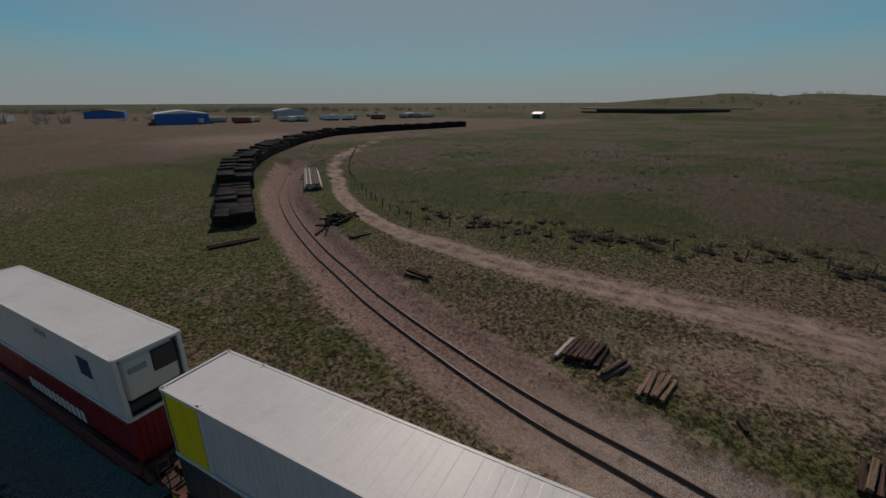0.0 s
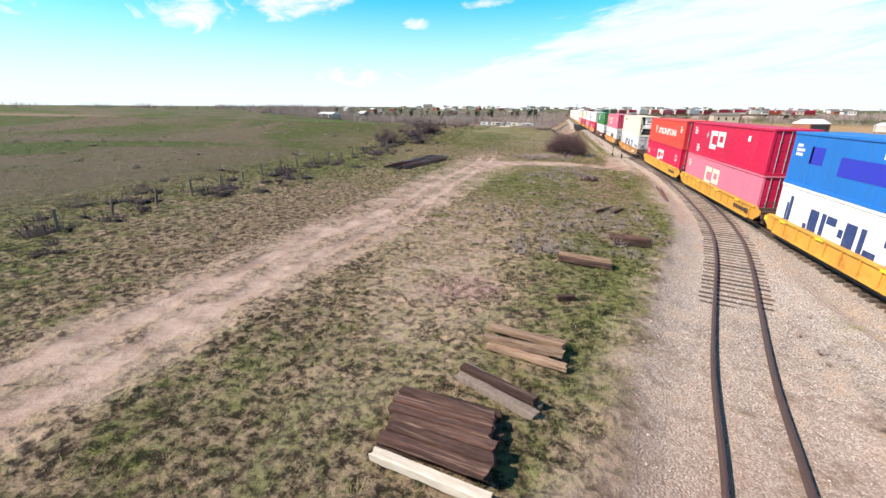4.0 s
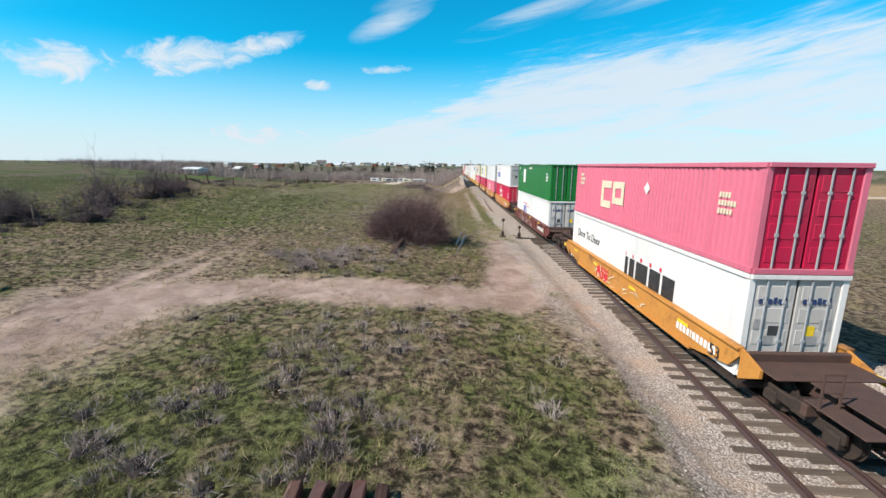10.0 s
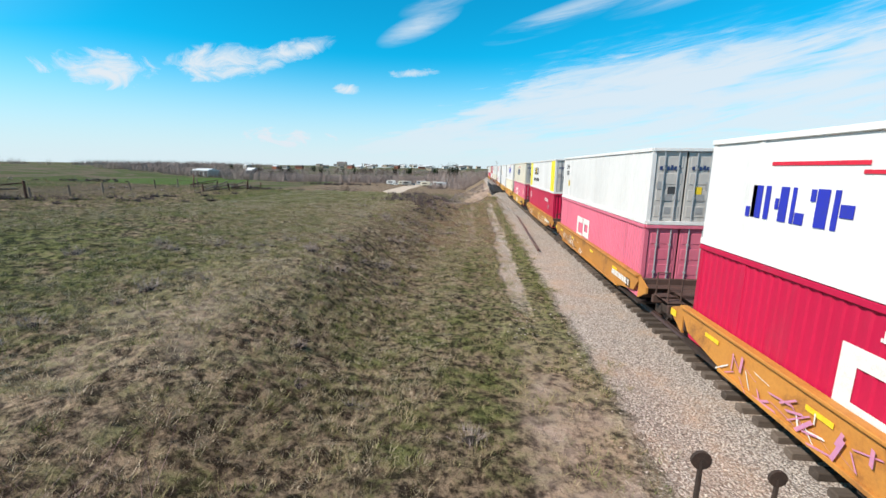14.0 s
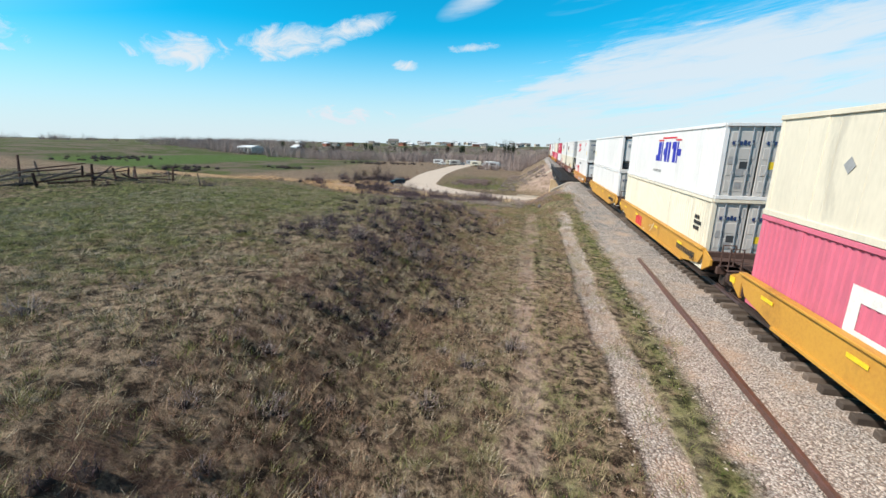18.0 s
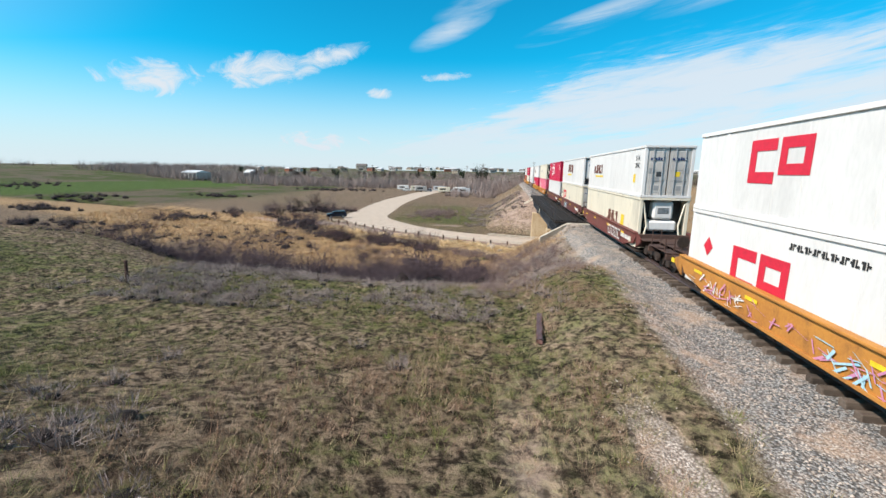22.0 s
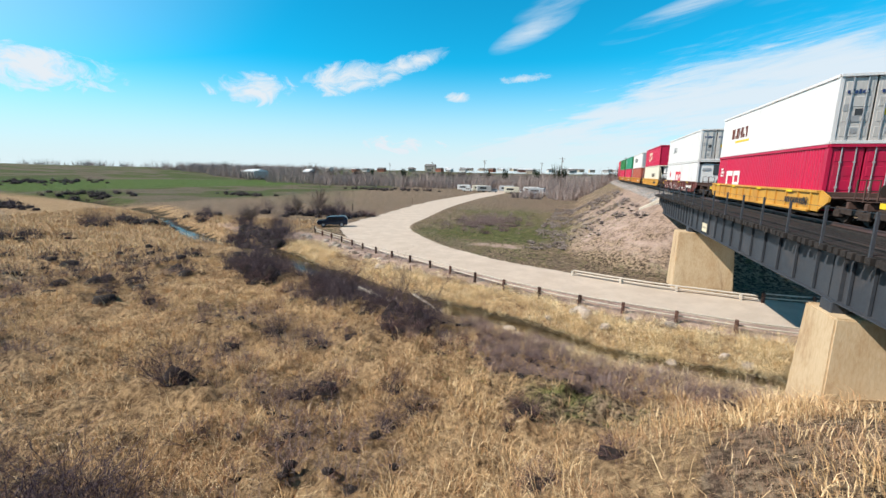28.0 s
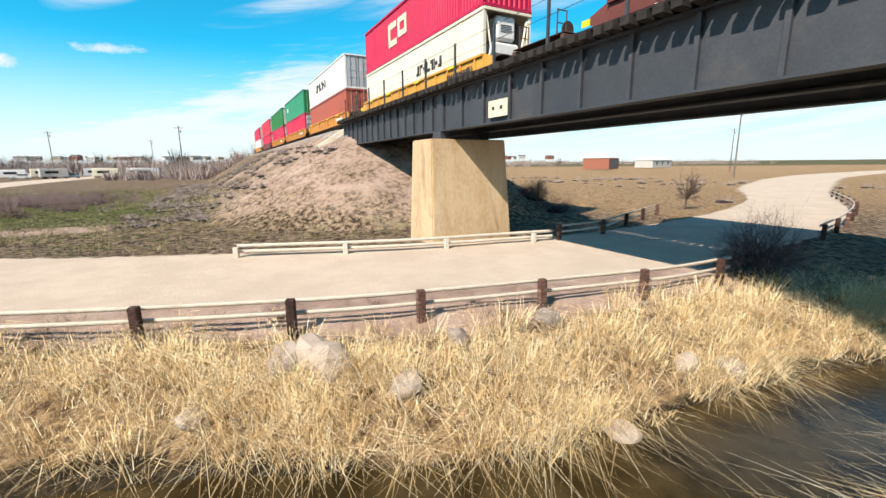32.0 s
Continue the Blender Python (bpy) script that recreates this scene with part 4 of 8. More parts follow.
def container(s0, z, colour, style="ribbed", length=CL, door="silver", door_end=-1, ends="", marks=(), label="", near=True):
    """One container with its walls, roof, posts, doors and markings; s0 is where its middle stands on the line at the start."""
    words = {"ribbed": "ribbed steel", "flat": "smooth-sided"}[style]
    ob = thing("shipping_container", label or f"{colour} {words} shipping container on a moving freight train", "container", "stacked containers on the train")
    mat = PAINT[colour]
    h = length / 2
    key = f"{length:.2f}:{style}"
    for sx in (-1, 1):
        w = part("side_wall", shared("side_wall:" + key, lambda: corrugated(length, style)), mat, ob)
        w.matrix_basis = pose(sx * (CW + 0.0), 0, 0, 0, 0, 180 if sx < 0 else 0)
    part("roof", shared("roof:" + key, lambda: roof_mesh(length)), mat, ob)
    part("floor", shared("floor:" + key, lambda: boxes((-CW + 0.06, CW - 0.06, -h + 0.06, h - 0.06, 0.06, 0.15))), PAINT["dark"], ob)
    part("frame", shared("frame:" + key, lambda: frame_rails(length)), mat, ob)
    post = shared("corner_post", lambda: boxes((-0.085, 0.085, -0.09, 0.09, 0.0, CH), bevel=0.01))
    inset = 6.05 if length > 13 else h - 0.09
    for sx in (-1, 1):
        for y in sorted({-h + 0.09, -inset, inset, h - 0.09}):
            part("post", post, mat, ob).matrix_basis = pose(sx * (CW - 0.065), y, 0)
    for sy in (-1, 1):
        y = sy * (h - 0.07)
        if sy == door_end:
            if ends == "reefer":
                if colour == "white":
                    part("cooling_unit", shared("cooling_unit:big", lambda: boxes((-1.08, 1.08, -0.40, 0.40, 0.72, CH - 0.28), bevel=0.14)), PAINT["white"], ob, "rounded white cooling unit").matrix_basis = pose(0, y - sy * 0.44, 0)
                    part("condenser_screen", shared("condenser_screen", lambda: boxes((0.05, 1.02, -0.06, 0.06, 1.55, CH - 0.35), bevel=0.05)), PAINT["dark"], ob, "black slatted screen").matrix_basis = pose(0, y - sy * 0.04, 0, 0, 0, 0 if sy < 0 else 180)
                    part("control_panel", shared("control_panel", lambda: boxes((-0.85, -0.15, -0.03, 0.03, 1.95, 2.2), bevel=0.02)), PAINT["grey"], ob).matrix_basis = pose(0, y - sy * 0.02, 0, 0, 0, 0 if sy < 0 else 180)
                    part("base_frame", shared("base_frame", lambda: boxes((-1.12, 1.12, -0.35, 0.35, 0.2, 0.62), bevel=0.03)), PAINT["dark"], ob).matrix_basis = pose(0, y - sy * 0.48, 0)
                    continue
                part("end_wall", shared("end_wall:reef", lambda: boxes((-CW + 0.1, CW - 0.1, -0.04, 0.04, 0.1, CH - 0.1))), PAINT["dark"], ob).matrix_basis = pose(0, y - sy * 0.95, 0)
                for lo, hi, w in ((0.98, 1.60, 0.80), (1.66, CH - 0.18, 0.55)):
                    part("cooling_unit", shared(f"cooling_unit:{lo}", lambda: boxes((-w, w, -0.42, 0.42, lo, hi), bevel=0.12)), PAINT["white"], ob, "rounded white cooling unit").matrix_basis = pose(0, y - sy * 0.46, 0)
                part("grille", shared("grille", lambda: boxes(*[(-0.3, 0.3, -0.02, 0.02, 2.0 + 0.07 * i, 2.04 + 0.07 * i) for i in range(5)])), PAINT["dark"], ob).matrix_basis = pose(0, y - sy * 0.05, 0)
                part("fuel_tank", shared("fuel_tank", lambda: boxes((-1.05, 1.05, -0.3, 0.3, 0.25, 0.85), bevel=0.1)), PAINT["dark"], ob).matrix_basis = pose(0, y - sy * 0.5, 0)
                for sx in (-1, 1):
                    bm = bmesh.new()
                    prism(bm, (sx * 1.05, 0, 0.2), (sx * 0.85, 0, 1.3), 0.05, 0.05, 4)
                    prism(bm, (sx * 0.85, 0, 1.3), (sx * 1.1, 0, 2.6), 0.05, 0.05, 4)
                    part("brace", bm, mat, ob).matrix_basis = pose(0, y, 0)
            else:
                for sx in (-1, 1):
                    d = part("door", shared("door", lambda: boxes((-0.55, 0.55, -0.035, 0.035, 0.15, CH - 0.13), *[(-0.45, 0.45, -0.05, 0.05, a, a + 0.42) for a in (0.30, 0.92, 1.54, 2.16)], bevel=0.012)), PAINT[door], ob)
                    d.matrix_basis = pose(sx * 0.585, y, 0)
                    if near and door == "silver":
                        for k, (px, pz, pr, pm) in enumerate(((0.0, 1.05, 0.13, MARK_GREY), (sx * 0.3, 1.5, 0.15, MARK_GREY), (-sx * 0.1, 1.32, 0.14, MARK_YELLOW if sx > 0 else PAINT["dark"]), (0.02, 0.55, 0.12, MARK_GREY))):
                            part("placard", boxes((px - pr, px + pr, -0.004, 0.004, pz - pr, pz + pr)), pm, d, "small square placard").matrix_basis = pose(0, sy * 0.058, 0)
                        part("lettering", boxes(*[(-0.4 + 0.13 * q, -0.31 + 0.13 * q, -0.004, 0.004, 2.08, 2.26 if q % 2 else 2.22) for q in range(6)]), MARK_NAVY, d, "dark name as plain bars").matrix_basis = pose(0, sy * 0.058, 0)
                    if near:
                        for bx in (-0.25, 0.25):
                            part("locking_bar", shared("locking_bar", lambda: boxes((-0.016, 0.016, -0.018, 0.018, 0.1, CH - 0.08), (-0.045, 0.045, -0.022, 0.022, 1.0, 1.08), (-0.045, 0.045, -0.022, 0.022, 2.1, 2.17))), PAINT["grey"], d).matrix_basis = pose(bx, sy * 0.085, 0)
        else:
            w = part("end_wall", shared("end_wall:ribbed", ribbed_end), mat, ob)
            w.matrix_basis = pose(0, sy * (h - 0.05), 0, 0, 0, 0 if sy > 0 else 180)
    add_marks(marks, ob)
    MOVING.append((ob, s0, z))
    return ob


def flat_rects(rects, x=-CW - 0.012, thick=0.008):
    """Painted bars on the side towards the path: each (y0, y1, z0, z1)."""
    return boxes(*[(x - thick, x, a, b, c, d) for a, b, c, d in rects])


def bars(y, z, widths, height, gap=0.25):
    """A row of plain bars in place of a word, read from +y to -y."""
    out, p = [], y
    for w in widths:
        out.append((p - w * height, p, z, z + height))
        p -= (w + gap) * height
    return out


def ring(y0, y1, z0, z1, t, open_side=""):
    r = [(y0, y1, z0, z0 + t), (y0, y1, z1 - t, z1)]
    if open_side != "low":
        r.append((y0, y0 + t, z0 + t, z1 - t))
    if open_side != "high":
        r.append((y1 - t, y1, z0 + t, z1 - t))
    return r


def emblem(y, z, size, m=None):
    """Two plain block frames in the colour of the mark."""
    t = size * 0.26
    a = ring(y, y + size * 1.0, z, z + size, t, "low")
    b = ring(y - size * 1.15, y - size * 0.15, z + size * 0.2, z + size, t * 0.9)
    return ("emblem", flat_rects(a + b), m or MARK_WHITE, "plain block emblem")


def strokes(y, z, widths, height, gap=0.22):
    """A word as plain bars, read from +y to -y: each sign an upright with a half-high block beside it."""
    out, p = [], y
    for k, w in enumerate(widths):
        wide = w * height
        if w <= 0.45:
            out.append((p - wide * 0.7, p, z, z + height))
        else:
            t = 0.28 * wide
            lo = 0.0 if k % 3 == 0 else (0.66 if k % 3 == 1 else 0.34)
            a, b = ((p - t, p), (p - wide, p - t - 0.08 * wide))[:: 1 if k % 2 else -1]
            out += [(*a, z, z + height), (*b, z + lo * height, z + (lo + 0.32) * height)]
        p -= (w + gap) * height
    return flat_rects(out)


def word(y, z, widths, height, m, gap=0.22, lab=""):
    return ("lettering", strokes(y, z, widths, height, gap), m, lab)


def diamond(y, z, r, m=None):
    bm = bmesh.new()
    x = -CW - 0.014
    vs = [bm.verts.new((x, y + a * r, z + b * r)) for a, b in ((-1, 0), (0, -1), (1, 0), (0, 1))]
    f = bm.faces.new(vs)
    bm.normal_update()
    bmesh.ops.solidify(bm, geom=[f], thickness=0.006)
    return ("placard", bm, m or MARK_GREY, "grey diamond placard")


def small_print(y, z, m):
    return ("lettering", flat_rects(bars(y, z, (0.6,) * 4, 0.16) + bars(y, z - 0.24, (0.6,) * 6, 0.16) + bars(y, z - 0.48, (0.6,) * 5, 0.16)), m, "rows of small unreadable print")


def painted_text(ob, name, txt, y, z, m, size, x=-CW - 0.018):
    """Readable words painted on the side towards the path."""
    cu = bpy.data.curves.new(name, "FONT")
    cu.body, cu.size, cu.extrude, cu.resolution_u = txt, size, 0.004, 3
    cu.materials.append(m)
    t = new(name, cu)
    t.parent = ob
    t.matrix_basis = pose(x, y, z, 90, 0, -90)


def size_text(ob, y, z, m, size=0.42):
    """Readable size marking on a container's side."""
    for k, txt in enumerate(("53 ft", "XHC")):
        painted_text(ob, "size_marking", txt, y, z - k * size * 1.05, m, size)


def well_sides(length):
    """One side of a well car: a deep sill with a top rail, a foot rail and upright ribs, cut up at the ends."""
    h = length / 2
    bm = boxes((-0.06, 0.02, -h, h, 0.42, 1.26), (-0.16, 0.08, -h, h, 1.24, 1.36), (-0.14, 0.06, -h + 0.8, h - 0.8, 0.36, 0.48), bevel=0.015)
    y = -h + 0.6
    while y < h - 0.3:
        box(bm, -0.13, -0.04, y - 0.06, y + 0.06, 0.46, 1.26)
        y += 1.28
    return bm


def smooth_sides(length):
    h = length / 2
    bm = bmesh.new()
    prof = [(0.40, h - 2.2), (0.70, h - 0.4), (1.14, h), (1.34, h)]
    lo = [bm.verts.new((-0.05, -b, a)) for a, b in prof] + [bm.verts.new((-0.05, b, a)) for a, b in prof[::-1]]
    bm.faces.new(lo)
    bm.normal_update()
    bmesh.ops.solidify(bm, geom=bm.faces[:], thickness=0.08)
    box(bm, -0.15, 0.08, -h, h, 1.32, 1.40, bevel=0.015)
    box(bm, -0.12, 0.06, -h + 2.2, h - 2.2, 0.34, 0.44, bevel=0.01)
    return bm


def wheel_mesh():
    bm = bmesh.new()
    for x0, x1, r in ((-0.05, 0.06, 0.42), (0.06, 0.09, 0.46), (-0.09, 0.09, 0.12)):
        bmesh.ops.create_cone(bm, cap_ends=True, segments=18, radius1=r, radius2=r, depth=x1 - x0, matrix=Matrix.Translation(((x0 + x1) / 2, 0, 0)) @ Matrix.Rotation(radians(90), 4, "Y"))
    return bm


def truck(parent, y):
    t = part("truck", shared("truck", lambda: boxes((-1.06, -0.94, -1.15, 1.15, 0.42, 0.72), (0.94, 1.06, -1.15, 1.15, 0.42, 0.72), (-1.08, 1.08, -0.25, 0.25, 0.40, 0.78), *[(sx * 1.0 - 0.11, sx * 1.0 + 0.11, sy * 0.88 - 0.2, sy * 0.88 + 0.2, 0.28, 0.60) for sx in (-1, 1) for sy in (-1, 1)], bevel=0.03)), DARK_STEEL, parent)
    t.matrix_basis = pose(0, y, 0)
    for sx in (-1, 1):
        for sy in (-1, 1):
            part("wheel", shared("wheel", wheel_mesh), DARK_STEEL, t).matrix_basis = pose(sx * 0.76, sy * 0.88, 0.46, 0, 0, 0 if sx < 0 else 180)


def well_car(s0, length, colour, kind="ribbed", gap_low=3.5, gap_high=3.5, near=True, tags=()):
    """A well car: two sills, floor, end bulkheads and platforms, trucks and yellow marks."""
    mat = {"orange": CAR_ORANGE, "yellow": CAR_YELLOW, "maroon": CAR_MAROON}[colour]
    names = {"orange": "rusty orange", "yellow": "yellow-orange", "maroon": "dark maroon"}
    ob = thing("well_car", f"{names[colour]} double-stack well car rolling on the main track", "rail car", "well cars of the train")
    h = length / 2 + 0.25
    for sx in (-1, 1):
        w = part("side_sill", shared(f"side_sill:{kind}{length:.1f}", lambda: well_sides(2 * h) if kind == "ribbed" else smooth_sides(2 * h)), mat, ob)
        w.matrix_basis = pose(sx * 1.42, 0, 0, 0, 0, 0 if sx < 0 else 180)
    part("well_floor", shared(f"well_floor:{length:.1f}", lambda: boxes((-1.4, 1.4, -h, h, 0.24, 0.33), *[(-1.4, 1.4, y - 0.15, y + 0.15, 0.18, 0.34) for y in (-6, -2, 2, 6)])), DARK_STEEL, ob)
    for sy, gap in ((-1, gap_low), (1, gap_high)):
        e = gap / 2 + 0.05
        turn = pose(0, sy * h, 0, 0, 0, 0 if sy > 0 else 180)
        half = (e - 0.3) / 2
        deck = part("end_platform", shared(f"end_platform:{e:.2f}", lambda: boxes((-1.35, 1.35, 0.2, 0.2 + half * 0.62, 1.06, 1.10), (-0.62, 0.62, 0.26 + half * 0.62, e, 1.06, 1.10), (-1.35, -0.80, 0.34 + half, e - 0.12, 1.02, 1.06), (0.80, 1.35, 0.34 + half, e - 0.12, 1.02, 1.06), bevel=0.012)), BROWN_DECK, ob, "rusty brown steel walkway plates")
        deck.matrix_basis = turn
        for name, block in (("draft_sill", (-0.35, 0.35, 0.2, e, 0.62, 0.98)), ("bulkhead", (-1.40, 1.40, -0.02, 0.16, 0.55, 1.30)), ("end_beam", (-1.38, 1.38, e * 0.55, e * 0.55 + 0.16, 0.70, 0.98))):
            part(name, shared(f"{name}:{e:.2f}", lambda: boxes(block, bevel=0.02)), BROWN_DECK, ob).matrix_basis = turn
        for sx in (-1, 1):
            bm = bmesh.new()
            slab(bm, [(sx * 1.40 + a, yy, zz) for a in (-0.04, 0.04) for yy, zz in ((0.0, 0.50), (min(0.75, e * 0.5), 0.88), (min(0.75, e * 0.5), 1.10), (0.0, 1.36))])
            bmesh.ops.recalc_face_normals(bm, faces=bm.faces[:])
            part("end_sill", bm, mat, ob).matrix_basis = turn
        if near:
            for k, x in enumerate((-1.32, -0.9, 0.9, 1.32)):
                bm = bmesh.new()
                prism(bm, (x, e * 0.66, 1.0), (x, e * 0.66, 1.86), 0.03, 0.025, 5)
                part("stanchion", bm, BROWN_DECK, deck)
            bm = bmesh.new()
            for z in (1.42, 1.84):
                prism(bm, (-1.32, e * 0.66, z), (-0.9, e * 0.66, z), 0.02, 0.02, 5)
                prism(bm, (0.9, e * 0.66, z), (1.32, e * 0.66, z), 0.02, 0.02, 5)
            tagged(part("handrail", bm, BROWN_DECK, deck), kind="stuff")
            bm = bmesh.new()
            bmesh.ops.create_cone(bm, cap_ends=True, segments=14, radius1=0.28, radius2=0.28, depth=0.05, matrix=Matrix.Translation((-0.35, e * 0.8, 1.45)) @ Matrix.Rotation(radians(90), 4, "X"))
            prism(bm, (-0.35, e * 0.8, 1.05), (-0.35, e * 0.8, 1.45), 0.04, 0.04, 6)
            if gap > 5 and sy > 0:
                part("brake_wheel", bm, DARK_STEEL, deck)
            else:
                bm.free()
            part("end_mark", boxes((-1.47, -1.452, e * 0.2, e * 0.2 + 0.34, 0.86, 1.06)), MARK_YELLOW, ob, "yellow reflective square").matrix_basis = turn
        if sy < 0 or gap > 5:
            truck(ob, sy * (h + (gap / 2 if gap < 5 else 1.6)))
        if gap > 5:
            part("coupler", shared("coupler", lambda: boxes((-0.12, 0.12, 0, 0.9, 0.72, 0.95), (-0.2, 0.2, 0.75, 1.05, 0.65, 1.02), bevel=0.03)), DARK_STEEL, ob).matrix_basis = pose(0, sy * (h + e - 0.35), 0, 0, 0, 0 if sy > 0 else 180)
    if near:
        painted_text(ob, "size_number", "53", -h + 1.25, 0.66, MARK_CREAM if colour == "maroon" else MARK_BLACK, 0.52, -1.50 if kind == "smooth" else -1.56)
        mark = shared("reflector", lambda: boxes((-0.008, 0.0, -0.32, 0.32, 0.0, 0.11)))
        for y in (-5.6, -1.6, 3.0, 6.6):
            part("reflector", mark, MARK_YELLOW, ob, "yellow reflective strip").matrix_basis = pose(-1.50 if kind == "smooth" else -1.585, y, 0.98 if kind == "smooth" else 1.205)
        add_marks([("stencil", flat_rects(bars(-5.2, 0.72, (0.62,) * 4 + (0.3,) + (0.62,) * 6, 0.24), x=-1.565 if kind == "ribbed" else -1.476), MARK_WHITE if colour != "yellow" else MARK_BLACK, "stencilled reporting marks as plain bars")], ob)
    add_marks(tags, ob)
    MOVING.append((ob, s0, 0.0))
    return ob


def spray(y0, y1, seed, m, x=-1.50, count=26):
    """Loose painted strokes along a sill."""
    r = random.Random(seed)
    bm = bmesh.new()
    for _ in range(count):
        y, z = r.uniform(y0, y1), r.uniform(0.42, 1.0)
        a, l, w = r.uniform(0, math.pi), r.uniform(0.15, 0.42), r.uniform(0.03, 0.08)
        dy, dz = math.cos(a) * l, math.sin(a) * l * 0.6
        z0, z1 = min(max(z - dz, 0.36), 1.14), min(max(z + dz, 0.36), 1.14)
        vs = [bm.verts.new((x - 0.004 - 0.0002 * len(bm.verts), *p)) for p in ((y - dy, z0), (y - dy + w, z0 + w * 0.4), (y + dy + w, z1 + w * 0.4), (y + dy, z1))]
        bm.faces.new(vs)
    bm.normal_update()
    bmesh.ops.solidify(bm, geom=bm.faces[:], thickness=0.003)
    return ("spray_paint", bm, m, "sprayed strokes of paint")


LOW, HIGH = 0.46, 0.46 + CH + 0.02


def stack(n, low, top, car, kind="smooth", gap_low=3.5, gap_high=3.5, low_len=CL, near=True, tags=()):
    """A car and its two containers; n is where the containers' low end stands at the start."""
    mid = n + CL / 2
    well_car(mid, CL, car, kind, gap_low, gap_high, near, tags)
    a = container(mid, LOW, near=near, length=low_len, **low) if low else None
    b = container(mid, HIGH, near=near, **top) if top else None
    return a, b


CT_TOP = dict(colour="orange", door="red", marks=[word(3.1, 1.15, (0.8,) * 8 + (0.2,) + (0.7,) * 4, 0.70, MARK_WHITE, 0.16, "white word as plain bars"), ("badge", flat_rects([(4.0, 4.9, 1.9, 2.02), (4.1, 4.25, 1.5, 1.9), (4.65, 4.8, 1.5, 1.9), (4.3, 4.6, 1.15, 1.5)]), MARK_CREAM, "pale triangular badge"), small_print(-6.4, 2.1, MARK_WHITE)])
stack(-37.1, dict(colour="maroon", marks=[word(4, 1.0, (0.7,) * 12, 0.55, MARK_WHITE), ("lettering", flat_rects(bars(3.6, 1.0, (0.6,) * 12, 0.62, 0.2), x=CW + 0.02), MARK_WHITE, "white name as plain bars")]), dict(colour="white", style="flat", ends="reefer", door_end=1, marks=[("placard", flat_rects([(4.9, 5.9, 1.3, 2.2)], x=CW + 0.02), MARK_NAVY, "dark square placard"), ("lettering", flat_rects(bars(2.2, 2.2, (0.7,) * 4, 0.3, 0.35), x=CW + 0.02), MARK_GREY, "")]), "maroon", gap_high=3.0)
stack(-17.7, dict(colour="dark", style="flat"), dict(colour="white", door_end=-1, door="yellow", marks=[("end_band", flat_rects([(-8.0, -6.1, 0.16, 2.75)]), PAINT["yellow"], "yellow end band"), ("end_band", flat_rects([(-8.0, -6.1, 0.16, 2.75)], x=CW + 0.02), PAINT["yellow"], "yellow end band")]), "maroon", gap_low=3.0, gap_high=7.0)
stack(5.5, dict(colour="cream"), dict(colour="white", style="flat"), "yellow", "ribbed", 7.0, 7.0)
stack(29.3, dict(colour="white", style="flat", marks=[word(5.2, 0.75, (0.95,) * 5, 1.25, MARK_NAVY, 0.22, "large navy name as plain bars"), ("badge", flat_rects([(6.6, 6.9, 0.9, 2.3), (6.95, 7.15, 0.6, 1.9)]), MARK_NAVY, "slanting navy badge")]),
      dict(colour="blue", style="flat", marks=[("panel", flat_rects([(5.0, 6.2, 1.3, 2.2), (-6.5, 3.6, 1.0, 1.9)]), MARK_BLUE, "dark blue painted-over patch"), ("panel", flat_rects([(0.2, 0.9, 2.1, 2.55)]), MARK_WHITE, ""), small_print(7.6, 2.1, MARK_WHITE)]), "yellow", "ribbed", 7.0, 2.6)
a, b = stack(48.0, dict(colour="pink", door="crimson", marks=[emblem(1.0, 0.7, 1.5, MARK_CREAM), small_print(7.4, 2.2, MARK_CREAM)]), dict(colour="crimson", door="crimson", marks=[emblem(1.3, 0.8, 1.5), small_print(7.2, 2.3, MARK_WHITE), diamond(3.6, 1.9, 0.3), small_print(6.0, 0.8, MARK_WHITE), ("placard", flat_rects([(-5.0, -4.6, 1.9, 2.3)]), MARK_WHITE, "")]), "yellow", "ribbed", 2.6, 2.6)
a, b = stack(66.6, dict(colour="crimson", door="red", marks=[emblem(0.6, 0.85, 1.3), diamond(3.8, 1.9, 0.2), small_print(7.3, 1.7, MARK_WHITE)]), CT_TOP, "yellow", "ribbed", 2.6, 7.0)
size_text(a, -6.0, 1.9, MARK_WHITE)
stack(90.4, dict(colour="white", style="flat", door="silver", marks=[word(3.6, 0.72, (1.0,) * 5, 1.25, MARK_NAVY, 0.22, "large navy name as plain bars"), word(-5.6, 1.0, (0.7,) * 5, 0.5, MARK_NAVY), ("badge", flat_rects([(6.4, 6.7, 0.6, 2.3), (6.75, 7.0, 1.0, 2.6)]), MARK_NAVY, "")]),
      dict(colour="cream", style="flat", ends="reefer", marks=[word(6.4, 2.1, (0.7,) * 8, 0.3, MARK_BLACK), diamond(0.0, 1.15, 0.2), diamond(-0.5, 1.15, 0.2)]), "orange", "smooth", 7.0, 7.0,
      tags=[spray(-7, -0.5, 3, MARK_WHITE, count=40), spray(1.5, 3.5, 4, MARK_CREAM, count=14)])
